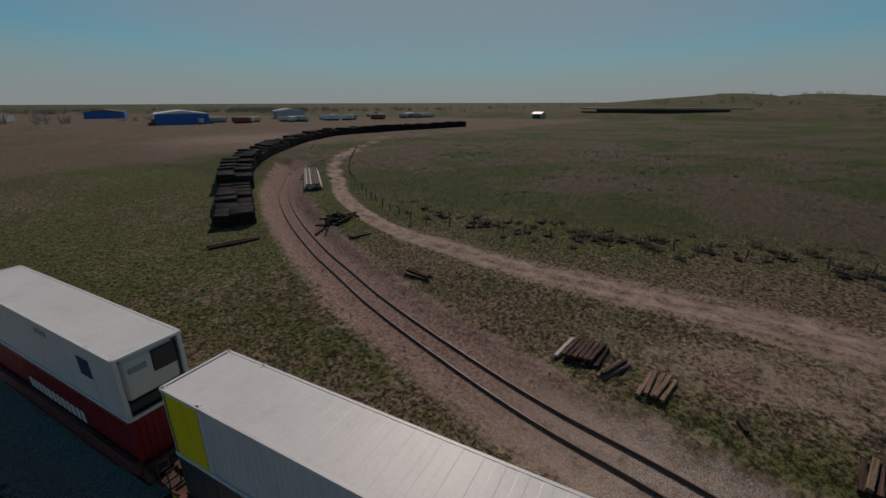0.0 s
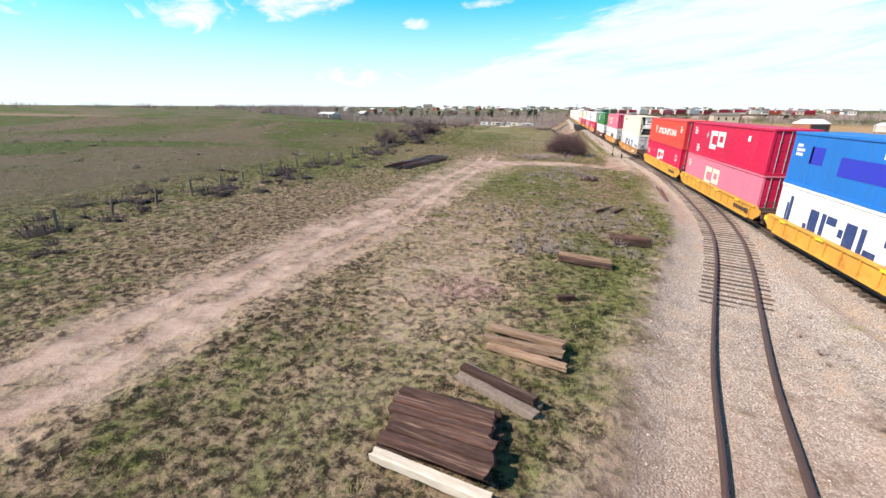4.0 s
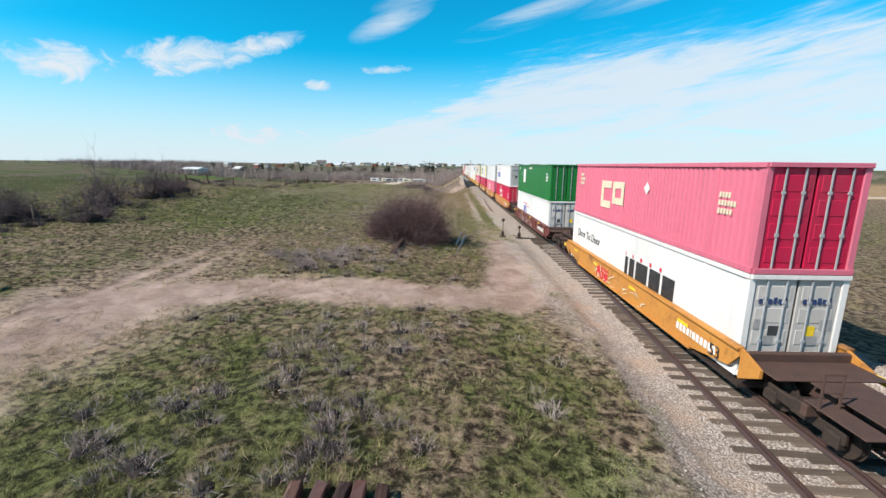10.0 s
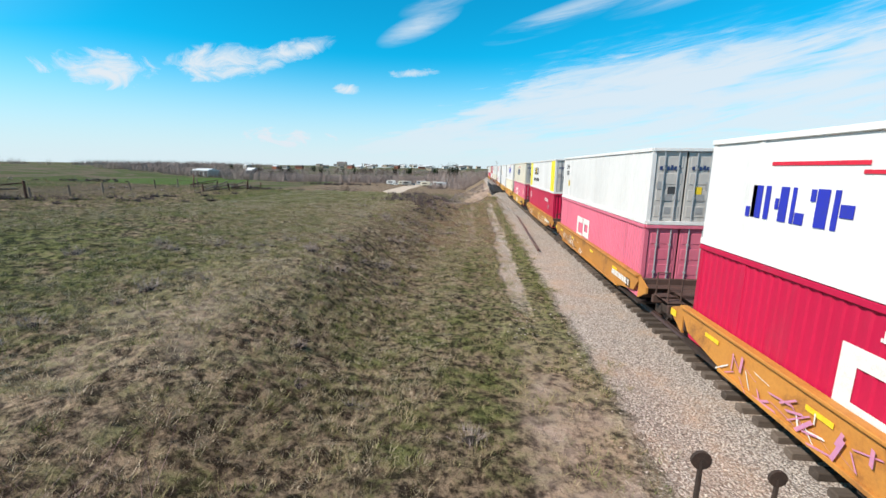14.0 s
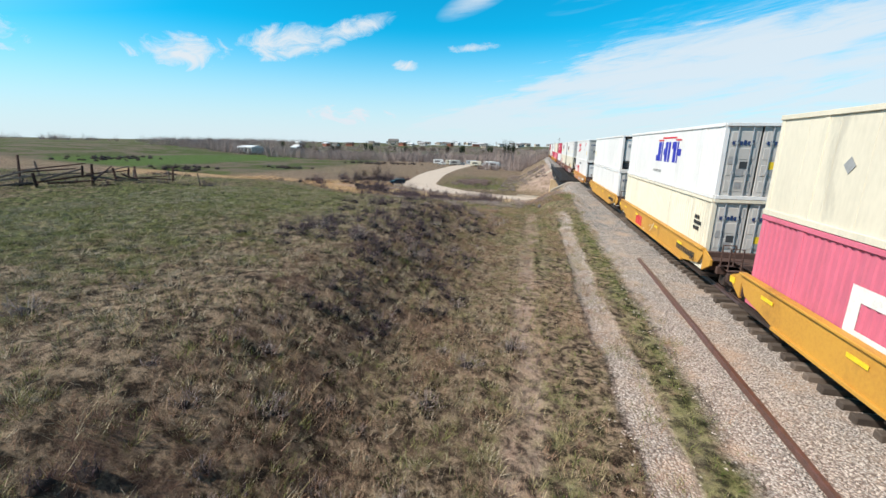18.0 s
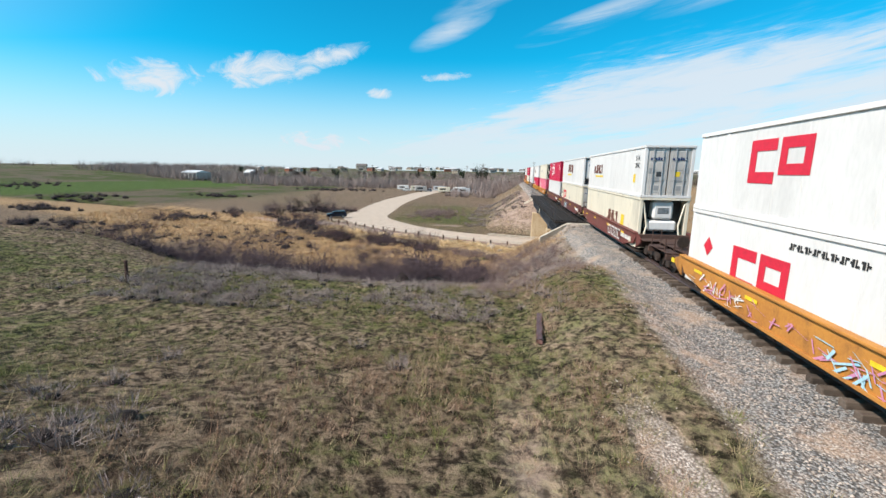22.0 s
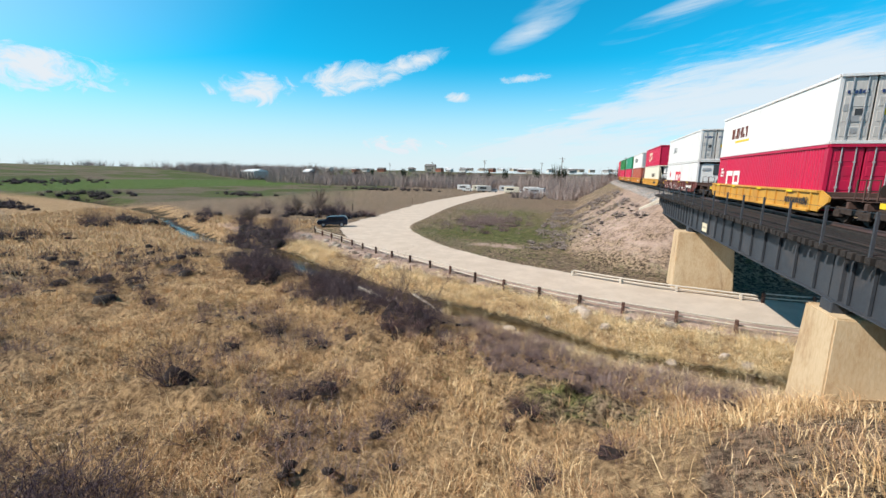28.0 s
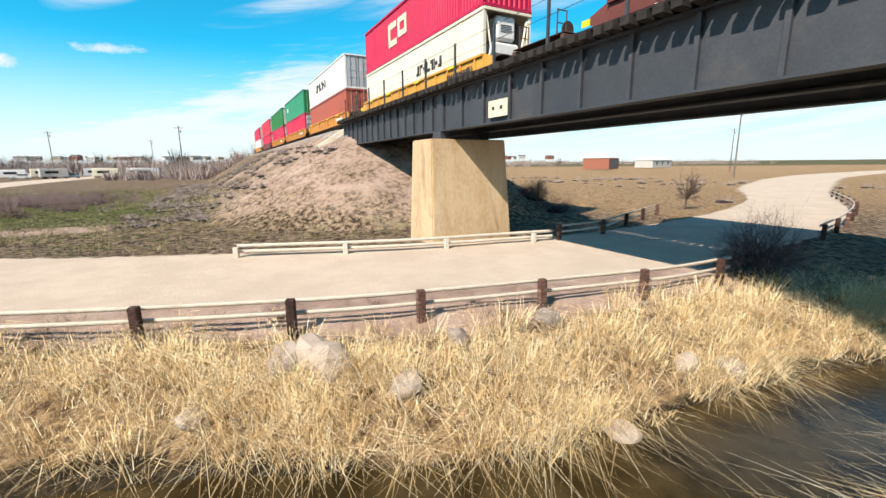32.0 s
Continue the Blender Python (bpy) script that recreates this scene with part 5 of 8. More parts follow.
a, b = stack(114.2, dict(colour="white", style="flat", marks=[("lettering", flat_rects(bars(-0.2, 0.75, (0.3, 0.5, 1.1, 0.9, 0.9), 0.95, 0.2)), MARK_BLACK, "heavy black word as plain bars"), ("lettering", flat_rects(bars(-0.2, 1.75, (0.3, 0.5, 1.1, 0.9, 0.9), 0.16, 4.2)), MARK_RED, "")]),
      dict(colour="pink", door="crimson", marks=[emblem(2.2, 0.7, 1.35, MARK_CREAM), diamond(-1.6, 1.9, 0.25, MARK_WHITE), small_print(7.2, 2.2, MARK_CREAM), small_print(-6.3, 1.9, MARK_CREAM)]), "orange", "smooth", 7.0, 7.0, tags=[spray(-3, 3, 5, MARK_CREAM), ("stencil", flat_rects(bars(2.8, 0.45, (0.7, 0.7, 0.7), 0.6, 0.2), x=-1.474), MARK_RED, "red letters as plain bars")])
painted_text(a, "slogan", "Door To Door", 7.0, 1.5, MARK_BLACK, 0.62)
a, b = stack(137.4, dict(colour="white", style="flat", marks=[word(3.7, 0.85, (0.7, 0.6, 0.5), 0.7, MARK_BLUE, 0.2), ("swoosh", flat_rects([(1.8, 4.4, 1.75, 1.83), (1.0, 1.9, 1.5, 1.58), (2.4, 4.2, 0.6, 0.66)]), MARK_RED, "thin red swoosh")]),
             dict(colour="green", style="flat", door="green", marks=[("panel", flat_rects([(3.4, 4.7, 1.05, 2.45)]), MARK_WHITE, "blank white panel"), diamond(5.5, 1.9, 0.28), word(7.5, 2.4, (0.6,) * 4, 0.2, MARK_WHITE), word(1.5, 2.45, (0.6,) * 9, 0.2, MARK_WHITE), small_print(-6.3, 2.0, MARK_WHITE)]), "maroon", "ribbed", 7.0, 7.0, tags=[spray(-2.5, 5, 6, MARK_WHITE, -1.56, 30)])
a, b = stack(160.9, dict(colour="crimson", door="red", marks=[emblem(1.7, 0.7, 1.35), word(2.4, 2.3, (0.6,) * 10, 0.2, MARK_WHITE)]), dict(colour="white", style="flat", door="silver", marks=[word(6.3, 1.0, (0.7, 0.3, 0.5, 0.5, 0.6, 0.6), 0.75, MARK_BLUE, 0.15), ("swoosh", flat_rects([(3.2, 5.6, 2.2, 2.28), (2.6, 3.3, 2.05, 2.12)]), MARK_RED, "thin red swoosh")]), "orange", "smooth", 7.0, 4.0, tags=[spray(-7.5, 6, 8, MARK_PINK, count=60), spray(-7, 6, 9, MARK_WHITE, count=30)])
size_text(a, -6.3, 1.7, MARK_WHITE)
a, b = stack(181.2, dict(colour="pink", door="pink", marks=[emblem(1.5, 0.7, 1.35)]), dict(colour="white", style="flat", marks=[("placard", flat_rects([(5.9, 6.25, 0.9, 1.3)]), MARK_YELLOW, "yellow square sticker")]), "orange", "smooth", 4.0, 4.0, tags=[spray(0, 6, 10, MARK_WHITE, count=30), spray(2, 7, 11, MARK_BLACK, count=16)])
size_text(b, 7.0, 2.1, MARK_BLACK)
stack(201.0, dict(colour="crimson", style="flat", door="maroon", door_end=1, marks=[small_print(7.0, 2.2, MARK_WHITE), diamond(-5.6, 1.6, 0.25), word(-3.5, 2.0, (0.6,) * 7, 0.3, MARK_WHITE)]),
      dict(colour="white", style="flat", door="silver", marks=[("end_band", flat_rects([(6.15, 7.95, 0.16, 2.75), (-7.95, -6.15, 0.16, 2.75)]), PAINT["yellow"], "bright yellow end band"), word(4.4, 1.45, (0.6, 0.3, 0.6, 0.6, 0.6), 0.75, MARK_BLACK, 0.2), ("sun_mark", flat_rects([(3.25, 3.85, 1.5, 2.1)]), MARK_YELLOW, "round yellow mark"), word(4.9, 0.75, (0.6,) * 12, 0.36, MARK_BLACK, 0.3), diamond(5.4, 2.0, 0.2)]), "orange", "smooth", 4.0, 7.0, tags=[spray(-6, -1, 12, MARK_CREAM, count=40), spray(-1, 3, 13, MARK_BLACK, count=24), spray(3, 6, 14, MARK_WHITE, count=20)])
stack(223.3, dict(colour="pink", door="crimson", marks=[emblem(2.6, 0.7, 1.3), diamond(-1.0, 1.5, 0.25, MARK_WHITE), small_print(-6.4, 1.9, MARK_CREAM)]), dict(colour="cream", style="flat", door="silver", marks=[word(2.2, 1.15, (0.75, 0.25, 0.6, 0.45, 0.6, 0.6), 0.85, MARK_NAVY, 0.14), ("swoosh", flat_rects([(-1.4, 1.0, 2.3, 2.37), (0.8, 1.6, 2.2, 2.27), (-2.0, -1.3, 2.2, 2.27)]), MARK_RED, "thin red swoosh"), diamond(4.9, 1.6, 0.2)]), "yellow", "smooth", 7.0, 4.0, tags=[("stencil", flat_rects(bars(1.0, 0.45, (0.7, 0.7, 0.7), 0.6, 0.2), x=-1.474), MARK_WHITE, "")])
stack(243.3, dict(colour="cream", door="silver", marks=[small_print(-6.4, 1.9, MARK_BLACK)]), dict(colour="white", style="flat", door="silver", marks=[word(1.0, 1.2, (0.8, 0.25, 0.65, 0.45, 0.65, 0.6), 1.05, MARK_BLUE, 0.14), ("swoosh", flat_rects([(-2.4, 0.0, 2.42, 2.5), (-0.2, 0.8, 2.3, 2.38), (-3.2, -2.3, 2.3, 2.38)]), MARK_RED, "thin red swoosh"), word(1.2, 0.6, (0.6,) * 14, 0.14, MARK_GREY)]), "yellow", "smooth", 4.0, 4.0, tags=[("stencil", flat_rects(bars(3.2, 0.45, (0.7, 0.7, 0.7), 0.6, 0.2), x=-1.474), MARK_RED, "red letters as plain bars"), spray(-1, 1, 15, MARK_CREAM, count=5)])
stack(262.8, dict(colour="white", style="flat"), dict(colour="white", style="flat", ends="reefer", marks=[("placard", flat_rects([(7.2, 7.5, 0.9, 1.4)]), MARK_YELLOW, "")]), "yellow", "smooth", 4.0, 7.0)
stack(286.0, dict(colour="white", style="flat", ends="reefer", marks=[emblem(3.4, 0.6, 1.35, MARK_RED), diamond(6.5, 1.6, 0.35, MARK_RED), word(2.0, 2.3, (0.6,) * 18, 0.18, MARK_BLACK)]), dict(colour="white", style="flat", door="silver", marks=[emblem(3.2, 1.1, 1.3, MARK_RED), ("placard", flat_rects([(-6.5, -6.1, 0.8, 1.3)]), MARK_YELLOW, ""), diamond(-3.0, 1.5, 0.2), diamond(-4.6, 2.3, 0.35, MARK_RED)]), "orange", "smooth", 7.0, 7.0, tags=[spray(-3, 6, 16, MARK_PINK, count=50), spray(-5, 0, 17, MARK_TEAL, count=40), spray(3, 7, 18, MARK_WHITE, count=20)])
a, b = stack(309.2, dict(colour="cream", style="flat", ends="reefer", marks=[word(-0.4, 0.8, (0.8, 0.3, 0.6, 0.6, 0.6), 0.85, MARK_BROWN, 0.12), ("badge", flat_rects([(-4.9, -4.2, 0.9, 1.6), (-0.2, -4.0, 0.55, 0.7)][:1] + [(-3.8, -0.8, 0.5, 0.66)]), MARK_YELLOW, "yellow flash")]), dict(colour="white", style="flat", door="silver", marks=[word(5.0, 1.3, (0.8, 0.3, 0.6, 0.6, 0.6), 0.7, MARK_BROWN, 0.12), ("badge", flat_rects([(2.2, 5.0, 1.0, 1.14)]), MARK_YELLOW, "yellow flash"), ("badge", flat_rects([(5.2, 5.8, 1.3, 1.9)]), MARK_BROWN, ""), ("placard", flat_rects([(-6.6, -6.2, 0.8, 1.3)]), MARK_YELLOW, "")]), "maroon", "smooth", 7.0, 3.0, tags=[("lettering", flat_rects(ring(-4.9, -4.3, 0.42, 1.1, 0.12, "low") + ring(-4.1, -3.5, 0.42, 1.1, 0.12) + ring(-3.3, -2.7, 0.42, 1.1, 0.12) + ring(-2.4, -1.7, 0.42, 1.1, 0.12), x=-1.474), MARK_WHITE, "large sprayed white letters"), spray(-5.2, -1.4, 20, MARK_BLACK, count=30)])
size_text(b, -6.4, 2.1, MARK_BLACK)
stack(328.5, dict(colour="cream", style="flat", marks=[emblem(5.0, 0.9, 1.1, MARK_RED), diamond(0.4, 1.3, 0.25), small_print(7.4, 2.0, MARK_BLACK)]), dict(colour="white", style="flat", ends="reefer", marks=[word(3.0, 1.4, (0.8, 0.3, 0.6, 0.6, 0.6), 0.9, MARK_BROWN, 0.12), ("badge", flat_rects([(0.0, 3.2, 1.0, 1.2)]), MARK_YELLOW, "yellow flash"), ("badge", flat_rects([(-0.9, 0.0, 1.3, 2.2)]), MARK_BROWN, ""), ("placard", flat_rects([(7.2, 7.5, 0.9, 1.3)]), MARK_YELLOW, "")]), "maroon", "smooth", 3.0, 3.0, tags=[spray(0.6, 3.2, 21, MARK_TEAL, count=60), spray(1.2, 2.6, 22, MARK_WHITE, count=16)])
stack(347.6, dict(colour="white", style="flat", ends="reefer", marks=[diamond(6.5, 1.6, 0.2)]), dict(colour="crimson", door_end=1, marks=[emblem(1.9, 0.8, 1.45), word(2.6, 2.45, (0.6,) * 14, 0.18, MARK_WHITE), diamond(5.6, 1.9, 0.25), small_print(-6.3, 2.2, MARK_WHITE), small_print(7.4, 2.2, MARK_WHITE)]), "maroon", "smooth", 3.0, 7.0)
stack(370.7, dict(colour="pink", door="crimson", marks=[emblem(4.4, 0.7, 1.2, MARK_WHITE)]), dict(colour="cream", style="flat", ends="reefer", marks=[word(3.6, 1.3, (0.8, 0.3, 0.6, 0.6, 0.6), 0.5, MARK_GREY, 0.12)]), "orange", "ribbed", 7.0, 7.0, tags=[spray(-4, 4, 23, MARK_WHITE)])
stack(392.6, dict(colour="crimson", door="crimson", marks=[emblem(4.6, 0.5, 1.35), small_print(7.4, 1.9, MARK_WHITE)]), dict(colour="white", style="flat", door="silver", marks=[word(5.0, 1.2, (0.8, 0.3, 0.6, 0.6, 0.6), 0.7, MARK_BROWN, 0.12), ("badge", flat_rects([(2.2, 5.0, 0.9, 1.04)]), MARK_YELLOW, "yellow flash"), ("badge", flat_rects([(5.2, 5.8, 1.2, 1.9)]), MARK_BROWN, "")]), "yellow", "ribbed", 7.0, 7.0)
stack(415.9, dict(colour="white", style="flat", ends="reefer", marks=[emblem(1.0, 0.6, 1.3, MARK_RED), diamond(5.6, 1.6, 0.4, MARK_RED)]), dict(colour="white", style="flat", door="silver", marks=[word(5.0, 1.2, (0.8, 0.3, 0.6, 0.6, 0.6), 0.6, MARK_GREY, 0.12)]), "maroon", "ribbed", 7.0, 7.0, tags=[spray(-7, 7, 24, MARK_WHITE, -1.56, 60)])
stack(439.3, dict(colour="cream", style="flat", ends="reefer", marks=[word(-1.0, 1.2, (0.7,) * 7, 0.55, MARK_BLACK, 0.14)]), dict(colour="crimson", door_end=1, marks=[emblem(1.9, 0.8, 1.4, MARK_CREAM)]), "yellow", "ribbed", 7.0, 7.0)
stack(461.5, dict(colour="rust", door="rust"), dict(colour="white", door="grey", marks=[word(4.0, 1.2, (0.7,) * 7, 0.8, MARK_BLACK, 0.14)]), "orange", "ribbed", 7.0, 4.0)
stack(481.6, dict(colour="crimson"), dict(colour="teal", door="green", marks=[("panel", flat_rects([(5.0, 6.0, 1.4, 2.0)]), MARK_WHITE, "")]), "orange", "ribbed", 4.0, 4.0)
stack(501.2, dict(colour="crimson"), dict(colour="green"), "orange", "ribbed", 4.0, 4.0)
FAR_MIX = [("crimson", "red"), ("white", "crimson"), ("cream", "white"), ("rust", "orange"), ("crimson", "pink"), ("maroon", "crimson"), ("white", "white"), ("crimson", "rust")]
for i in range(14):
    lo, hi = FAR_MIX[i % len(FAR_MIX)]
    stack(521.0 + 22.4 * i, dict(colour=lo), dict(colour=hi), ("maroon", "orange")[i % 2], "smooth", 6.0, 6.0, near=False)


def motions():
    """The whole train rolls along the main line towards the start of the path."""
    times = [0, 4.5, 6.5, 8, 10, 12, 14, 16, 18, 20, 22, 24, 26, 28, 30, 32]
    for ob, s0, z in MOVING:
        rows = []
        for t in times:
            rows.append((t, Matrix.Translation((0, 0, z)) @ track_pose(s0 - travelled(t))))
        walk(ob, rows)


# ---- bridge ----
def build_bridge():
    y0, y1 = 159.6, 206.0
    bridge = thing("railway_bridge", "black steel plate girder railway bridge over a creek and road", "bridge")
    for gx in (-3.38, -1.35, 1.6):
        g = part("girder", boxes((gx - 0.015, gx + 0.015, y0, y1, -1.93, -0.44)), GIRDER, bridge)
        part("flange", boxes((gx - 0.2, gx + 0.2, y0, y1, -1.98, -1.93)), GIRDER, g)
        part("flange", boxes((gx - 0.2, gx + 0.2, y0, y1, -0.44, -0.38)), GIRDER, g)
        if gx > -3:
            continue
        y = y0 + 0.3
        rib = shared("stiffener", lambda: boxes((-0.09, 0.0, -0.02, 0.02, -1.93, -0.44), (-0.1, -0.02, -0.05, 0.05, -1.93, -0.44)))
        while y < y1:
            part("stiffener", rib, GIRDER, g).matrix_basis = pose(gx - 0.02, y, 0)
            y += 1.05 if y < 171 or y > 189 else 1.55
        for yy in (170.0, 190.3):
            part("splice_plate", boxes((gx - 0.13, gx - 0.02, yy - 0.25, yy + 0.25, -1.95, -0.42)), GIRDER, g)
    brace = shared("cross_beam", lambda: boxes((-3.3, 1.6, -0.08, 0.08, -1.2, -0.6)))
    for i in range(15):
        part("cross_beam", brace, GIRDER, bridge).matrix_basis = pose(0, y0 + 1 + i * 3.1, 0)
    tie = shared("bridge_tie", lambda: boxes((-3.98, 1.75, -0.125, 0.125, -0.38, -0.175), bevel=0.01))
    y, r = y0 - 0.2, random.Random(3)
    while y < y1 + 0.2:
        part("bridge_tie", tie, TAR_TIE, bridge).matrix_basis = pose(r.uniform(-0.05, 0.05), y, 0, 0, 0, r.uniform(-0.4, 0.4))
        y += 0.40
    guard = shared("guard_timber", lambda: boxes((-0.1, 0.1, y0, y1, -0.175, -0.05), bevel=0.01))
    for gx in (-3.2, -1.75, 1.5):
        part("guard_timber", guard, TAR_TIE, bridge).matrix_basis = pose(gx, 0, 0)
    for k in range(7):
        part("walkway_plank", shared("walkway_plank", lambda: boxes((-0.12, 0.12, y0, y1, -0.172, -0.12))), TAR_TIE, bridge).matrix_basis = pose(-3.72 + 0.27 * k, 0, 0.002 * (k % 3))
    post = shared("rail_post", lambda: boxes((-0.035, 0.035, -0.035, 0.035, -0.3, 1.05)))
    y = y0 + 0.6
    while y < y1:
        part("rail_post", post, GIRDER, bridge, "thin dark handrail post").matrix_basis = pose(-3.9, y, 0)
        y += 2.55
    for z in (0.55, 1.0):
        bm = bmesh.new()
        prism(bm, (-3.9, y0, z), (-3.9, y1, z), 0.008, 0.008, 5)
        part("handrail_cable", bm, GIRDER, bridge)
    sign = part("clearance_sign", boxes((-3.56, -3.52, 185.4, 186.5, -1.78, -1.22), bevel=0.01), MARK_CREAM, bridge, "weathered white clearance board")
    part("lettering", boxes((-3.57, -3.561, 185.66, 185.80, -1.54, -1.42), (-3.57, -3.561, 186.12, 186.26, -1.54, -1.42)), MARK_BLACK, sign)
    for yc in (190.4, 170.1):
        pier = thing("bridge_pier", "tall stained concrete bridge pier with battered sides", "pier", "piers of the bridge")
        bm = bmesh.new()
        x0, x1, top, bot = (-4.25 if yc > 180 else -3.65), -0.65, -2.02, -8.6
        lo = [bm.verts.new(p) for p in ((x0 - 0.25, yc - 1.30, bot), (x1 + 0.4, yc - 1.30, bot), (x1 + 0.4, yc + 1.30, bot), (x0 - 0.25, yc + 1.30, bot))]
        hi = [bm.verts.new(p) for p in ((x0 - 0.1, yc - 0.95, top - 0.3), (x1, yc - 0.95, top - 0.3), (x1, yc + 0.95, top - 0.3), (x0 - 0.1, yc + 0.95, top - 0.3))]
        for a in range(4):
            b = (a + 1) % 4
            bm.faces.new((lo[a], lo[b], hi[b], hi[a]))
        bm.faces.new(hi)
        bmesh.ops.bevel(bm, geom=bm.edges[:], offset=0.05, segments=2, affect="EDGES")
        part("shaft", bm, CONCRETE, pier)
        for gx in (-3.38, -1.35):
            part("bearing", boxes((gx - 0.25, gx + 0.25, yc - 0.35, yc + 0.35, -2.34, -1.98), bevel=0.02), GIRDER, pier)
    for name, yy, sy in (("near", 159.2, 1), ("far", 206.6, -1)):
        ab = thing("bridge_abutment", "pale concrete bridge abutment with a sloping wing wall", "abutment", "abutments of the bridge")
        part("back_wall", boxes((-2.7, 2.3, yy - 0.5, yy + 0.35, -4.5, -0.30), bevel=0.04), PALE_CONCRETE, ab)
        part("bridge_seat", boxes((-4.0, 2.3, yy + 0.35 * sy - 0.5, yy + 0.35 * sy + 0.9, -5.0, -2.0), bevel=0.04), CONCRETE, ab)
        bm = bmesh.new()
        far = -5.5 if sy > 0 else -5.2
        ends = ((-2.7, -0.28), (far, -1.62 if sy > 0 else -1.9))
        dy = -1.3 * sy
        pts = [bm.verts.new((x, yy + (0 if i == 0 else dy) + k, z)) for i, (x, zt) in enumerate(ends) for z in (zt, -5.0) for k in (-0.25, 0.25)]
        for f in ((0, 1, 5, 4), (2, 6, 7, 3), (0, 4, 6, 2), (1, 3, 7, 5), (0, 2, 3, 1), (4, 5, 7, 6)):
            bm.faces.new([pts[i] for i in f])
        bmesh.ops.recalc_face_normals(bm, faces=bm.faces[:])
        bmesh.ops.bevel(bm, geom=bm.edges[:], offset=0.04, segments=1, affect="EDGES")
        part("wing_wall", bm, PALE_CONCRETE, ab)


build_bridge()


# ---- guard rails ----
def guard_rail(points, label, spacing=3.0, sunk=0.0, pale=False):
    line = spline(points, 0.25)
    ob = thing("guard_rail", label, "guard rail", "guard rails along the road")
    post = shared("guard_post", lambda: boxes((-0.085, 0.085, -0.095, 0.095, -0.6, 0.70), bevel=0.02))
    n = int(len(line) * 0.25 / spacing)
    d = np.gradient(line, axis=0)
    z = np.array([max(ground_z(*p), -6.78) for p in line])
    z = np.convolve(np.r_[[z[0]] * 20, z, [z[-1]] * 20], np.ones(41) / 41, "valid")
    for i in range(n + 1):
        k = min(int(i * spacing / 0.25), len(line) - 1)
        yaw = math.degrees(math.atan2(-d[k, 0], d[k, 1]))
        part("post", post, OLD_TIE if not pale else PALE_WOOD, ob).matrix_basis = pose(line[k, 0], line[k, 1], z[k] - sunk - (0.2 if pale else 0.0), 0, 0, yaw)
    for h in ((0.34, 0.62) if not pale else (0.30, 0.52)):
        prof = [(-0.022, -0.045), (0.022, -0.045), (0.022, 0.045), (-0.022, 0.045)] if not pale else [(-0.045, -0.06), (0.045, -0.06), (0.045, 0.06), (-0.045, 0.06)]
        nrm = np.stack([d[:, 1], -d[:, 0]], 1) / np.linalg.norm(d, axis=1)[:, None]
        v = [(p[0] + nrm[i, 0] * (a - 0.16), p[1] + nrm[i, 1] * (a - 0.16), z[i] + h + b - sunk) for i, p in enumerate(line) for a, b in prof]
        f = [(i * 4 + j, i * 4 + (j + 1) % 4, (i + 1) * 4 + (j + 1) % 4, (i + 1) * 4 + j) for i in range(len(line) - 1) for j in range(4)]
        part("rail", array_mesh("rail", v, f, None), PALE_WOOD, ob, "pale weathered rail")


guard_rail([(-48.6, 205.4), (-46.5, 202.8), (-39, 197.8), (-32.4, 193.4), (-25.6, 189.6), (-19.1, 185.9), (-16.2, 184.4), (-10.7, 182.3), (-7.6, 181.5), (-4.5, 180.85), (-1.5, 180.3), (1.1, 180.2)], "low roadside guard rail of pale boards on dark posts", 2.95)
guard_rail([(-11.9, 190.75), (-6.3, 188.75), (-2.0, 187.9), (0.7, 187.4)], "low pale timber rail beside the gravel road", 4.0, 0.1, True)
guard_rail([(10.5, 181.6), (18, 183.2), (27, 186.0), (40, 192)], "low roadside guard rail of pale boards on dark posts", 3.0)
guard_rail([(0.9, 187.4), (4.0, 187.6), (9, 189.6), (14.0, 191.6)], "low dark rail on the shaded side of the road", 3.2)


# ---- ties, timber and rails lying about ----
def rough_timber(l, w, h):
    """A squared timber with worn, uneven edges and split ends."""
    bm = bmesh.new()
    ring = [(-0.5, 0.1), (-0.4, 0.0), (0.4, 0.0), (0.5, 0.1), (0.5, 0.88), (0.38, 1.0), (-0.38, 1.0), (-0.5, 0.88)]
    rows = []
    for k in range(9):
        x = (k / 8 - 0.5) * l
        rows.append([bm.verts.new((x + (rng.uniform(-0.06, 0.06) if k in (0, 8) else 0), a * w + rng.uniform(-0.012, 0.012), max(0.0, b * h + rng.uniform(-0.014, 0.014)))) for a, b in ring])
    for k in range(8):
        for j in range(8):
            bm.faces.new((rows[k][j], rows[k][(j + 1) % 8], rows[k + 1][(j + 1) % 8], rows[k + 1][j]))
    bm.faces.new(rows[0])
    bm.faces.new(rows[8][::-1])
    bmesh.ops.recalc_face_normals(bm, faces=bm.faces[:])
    return bm


def lying(name, parts, label, category, group="", mat=OLD_TIE):
    """A pile: each (x, y, z, yaw, length, width, height[, material]) is one piece."""
    ob = thing(name, label, category, group)
    for p in parts:
        x, y, z, yaw, l, w, h = p[:7]
        key = f"timber:{l:.1f}{w:.2f}{h:.2f}"
        key += f":{rng.randint(0, 4)}"
        o = part("timber", shared(key, lambda: rough_timber(l, w, h)), p[7] if len(p) > 7 else mat, ob)
        o.matrix_basis = pose(x, y, z, rng.uniform(-3, 3), rng.uniform(-2, 2), yaw)
    return ob


def g(x, y):
    return ground_z(x, y)


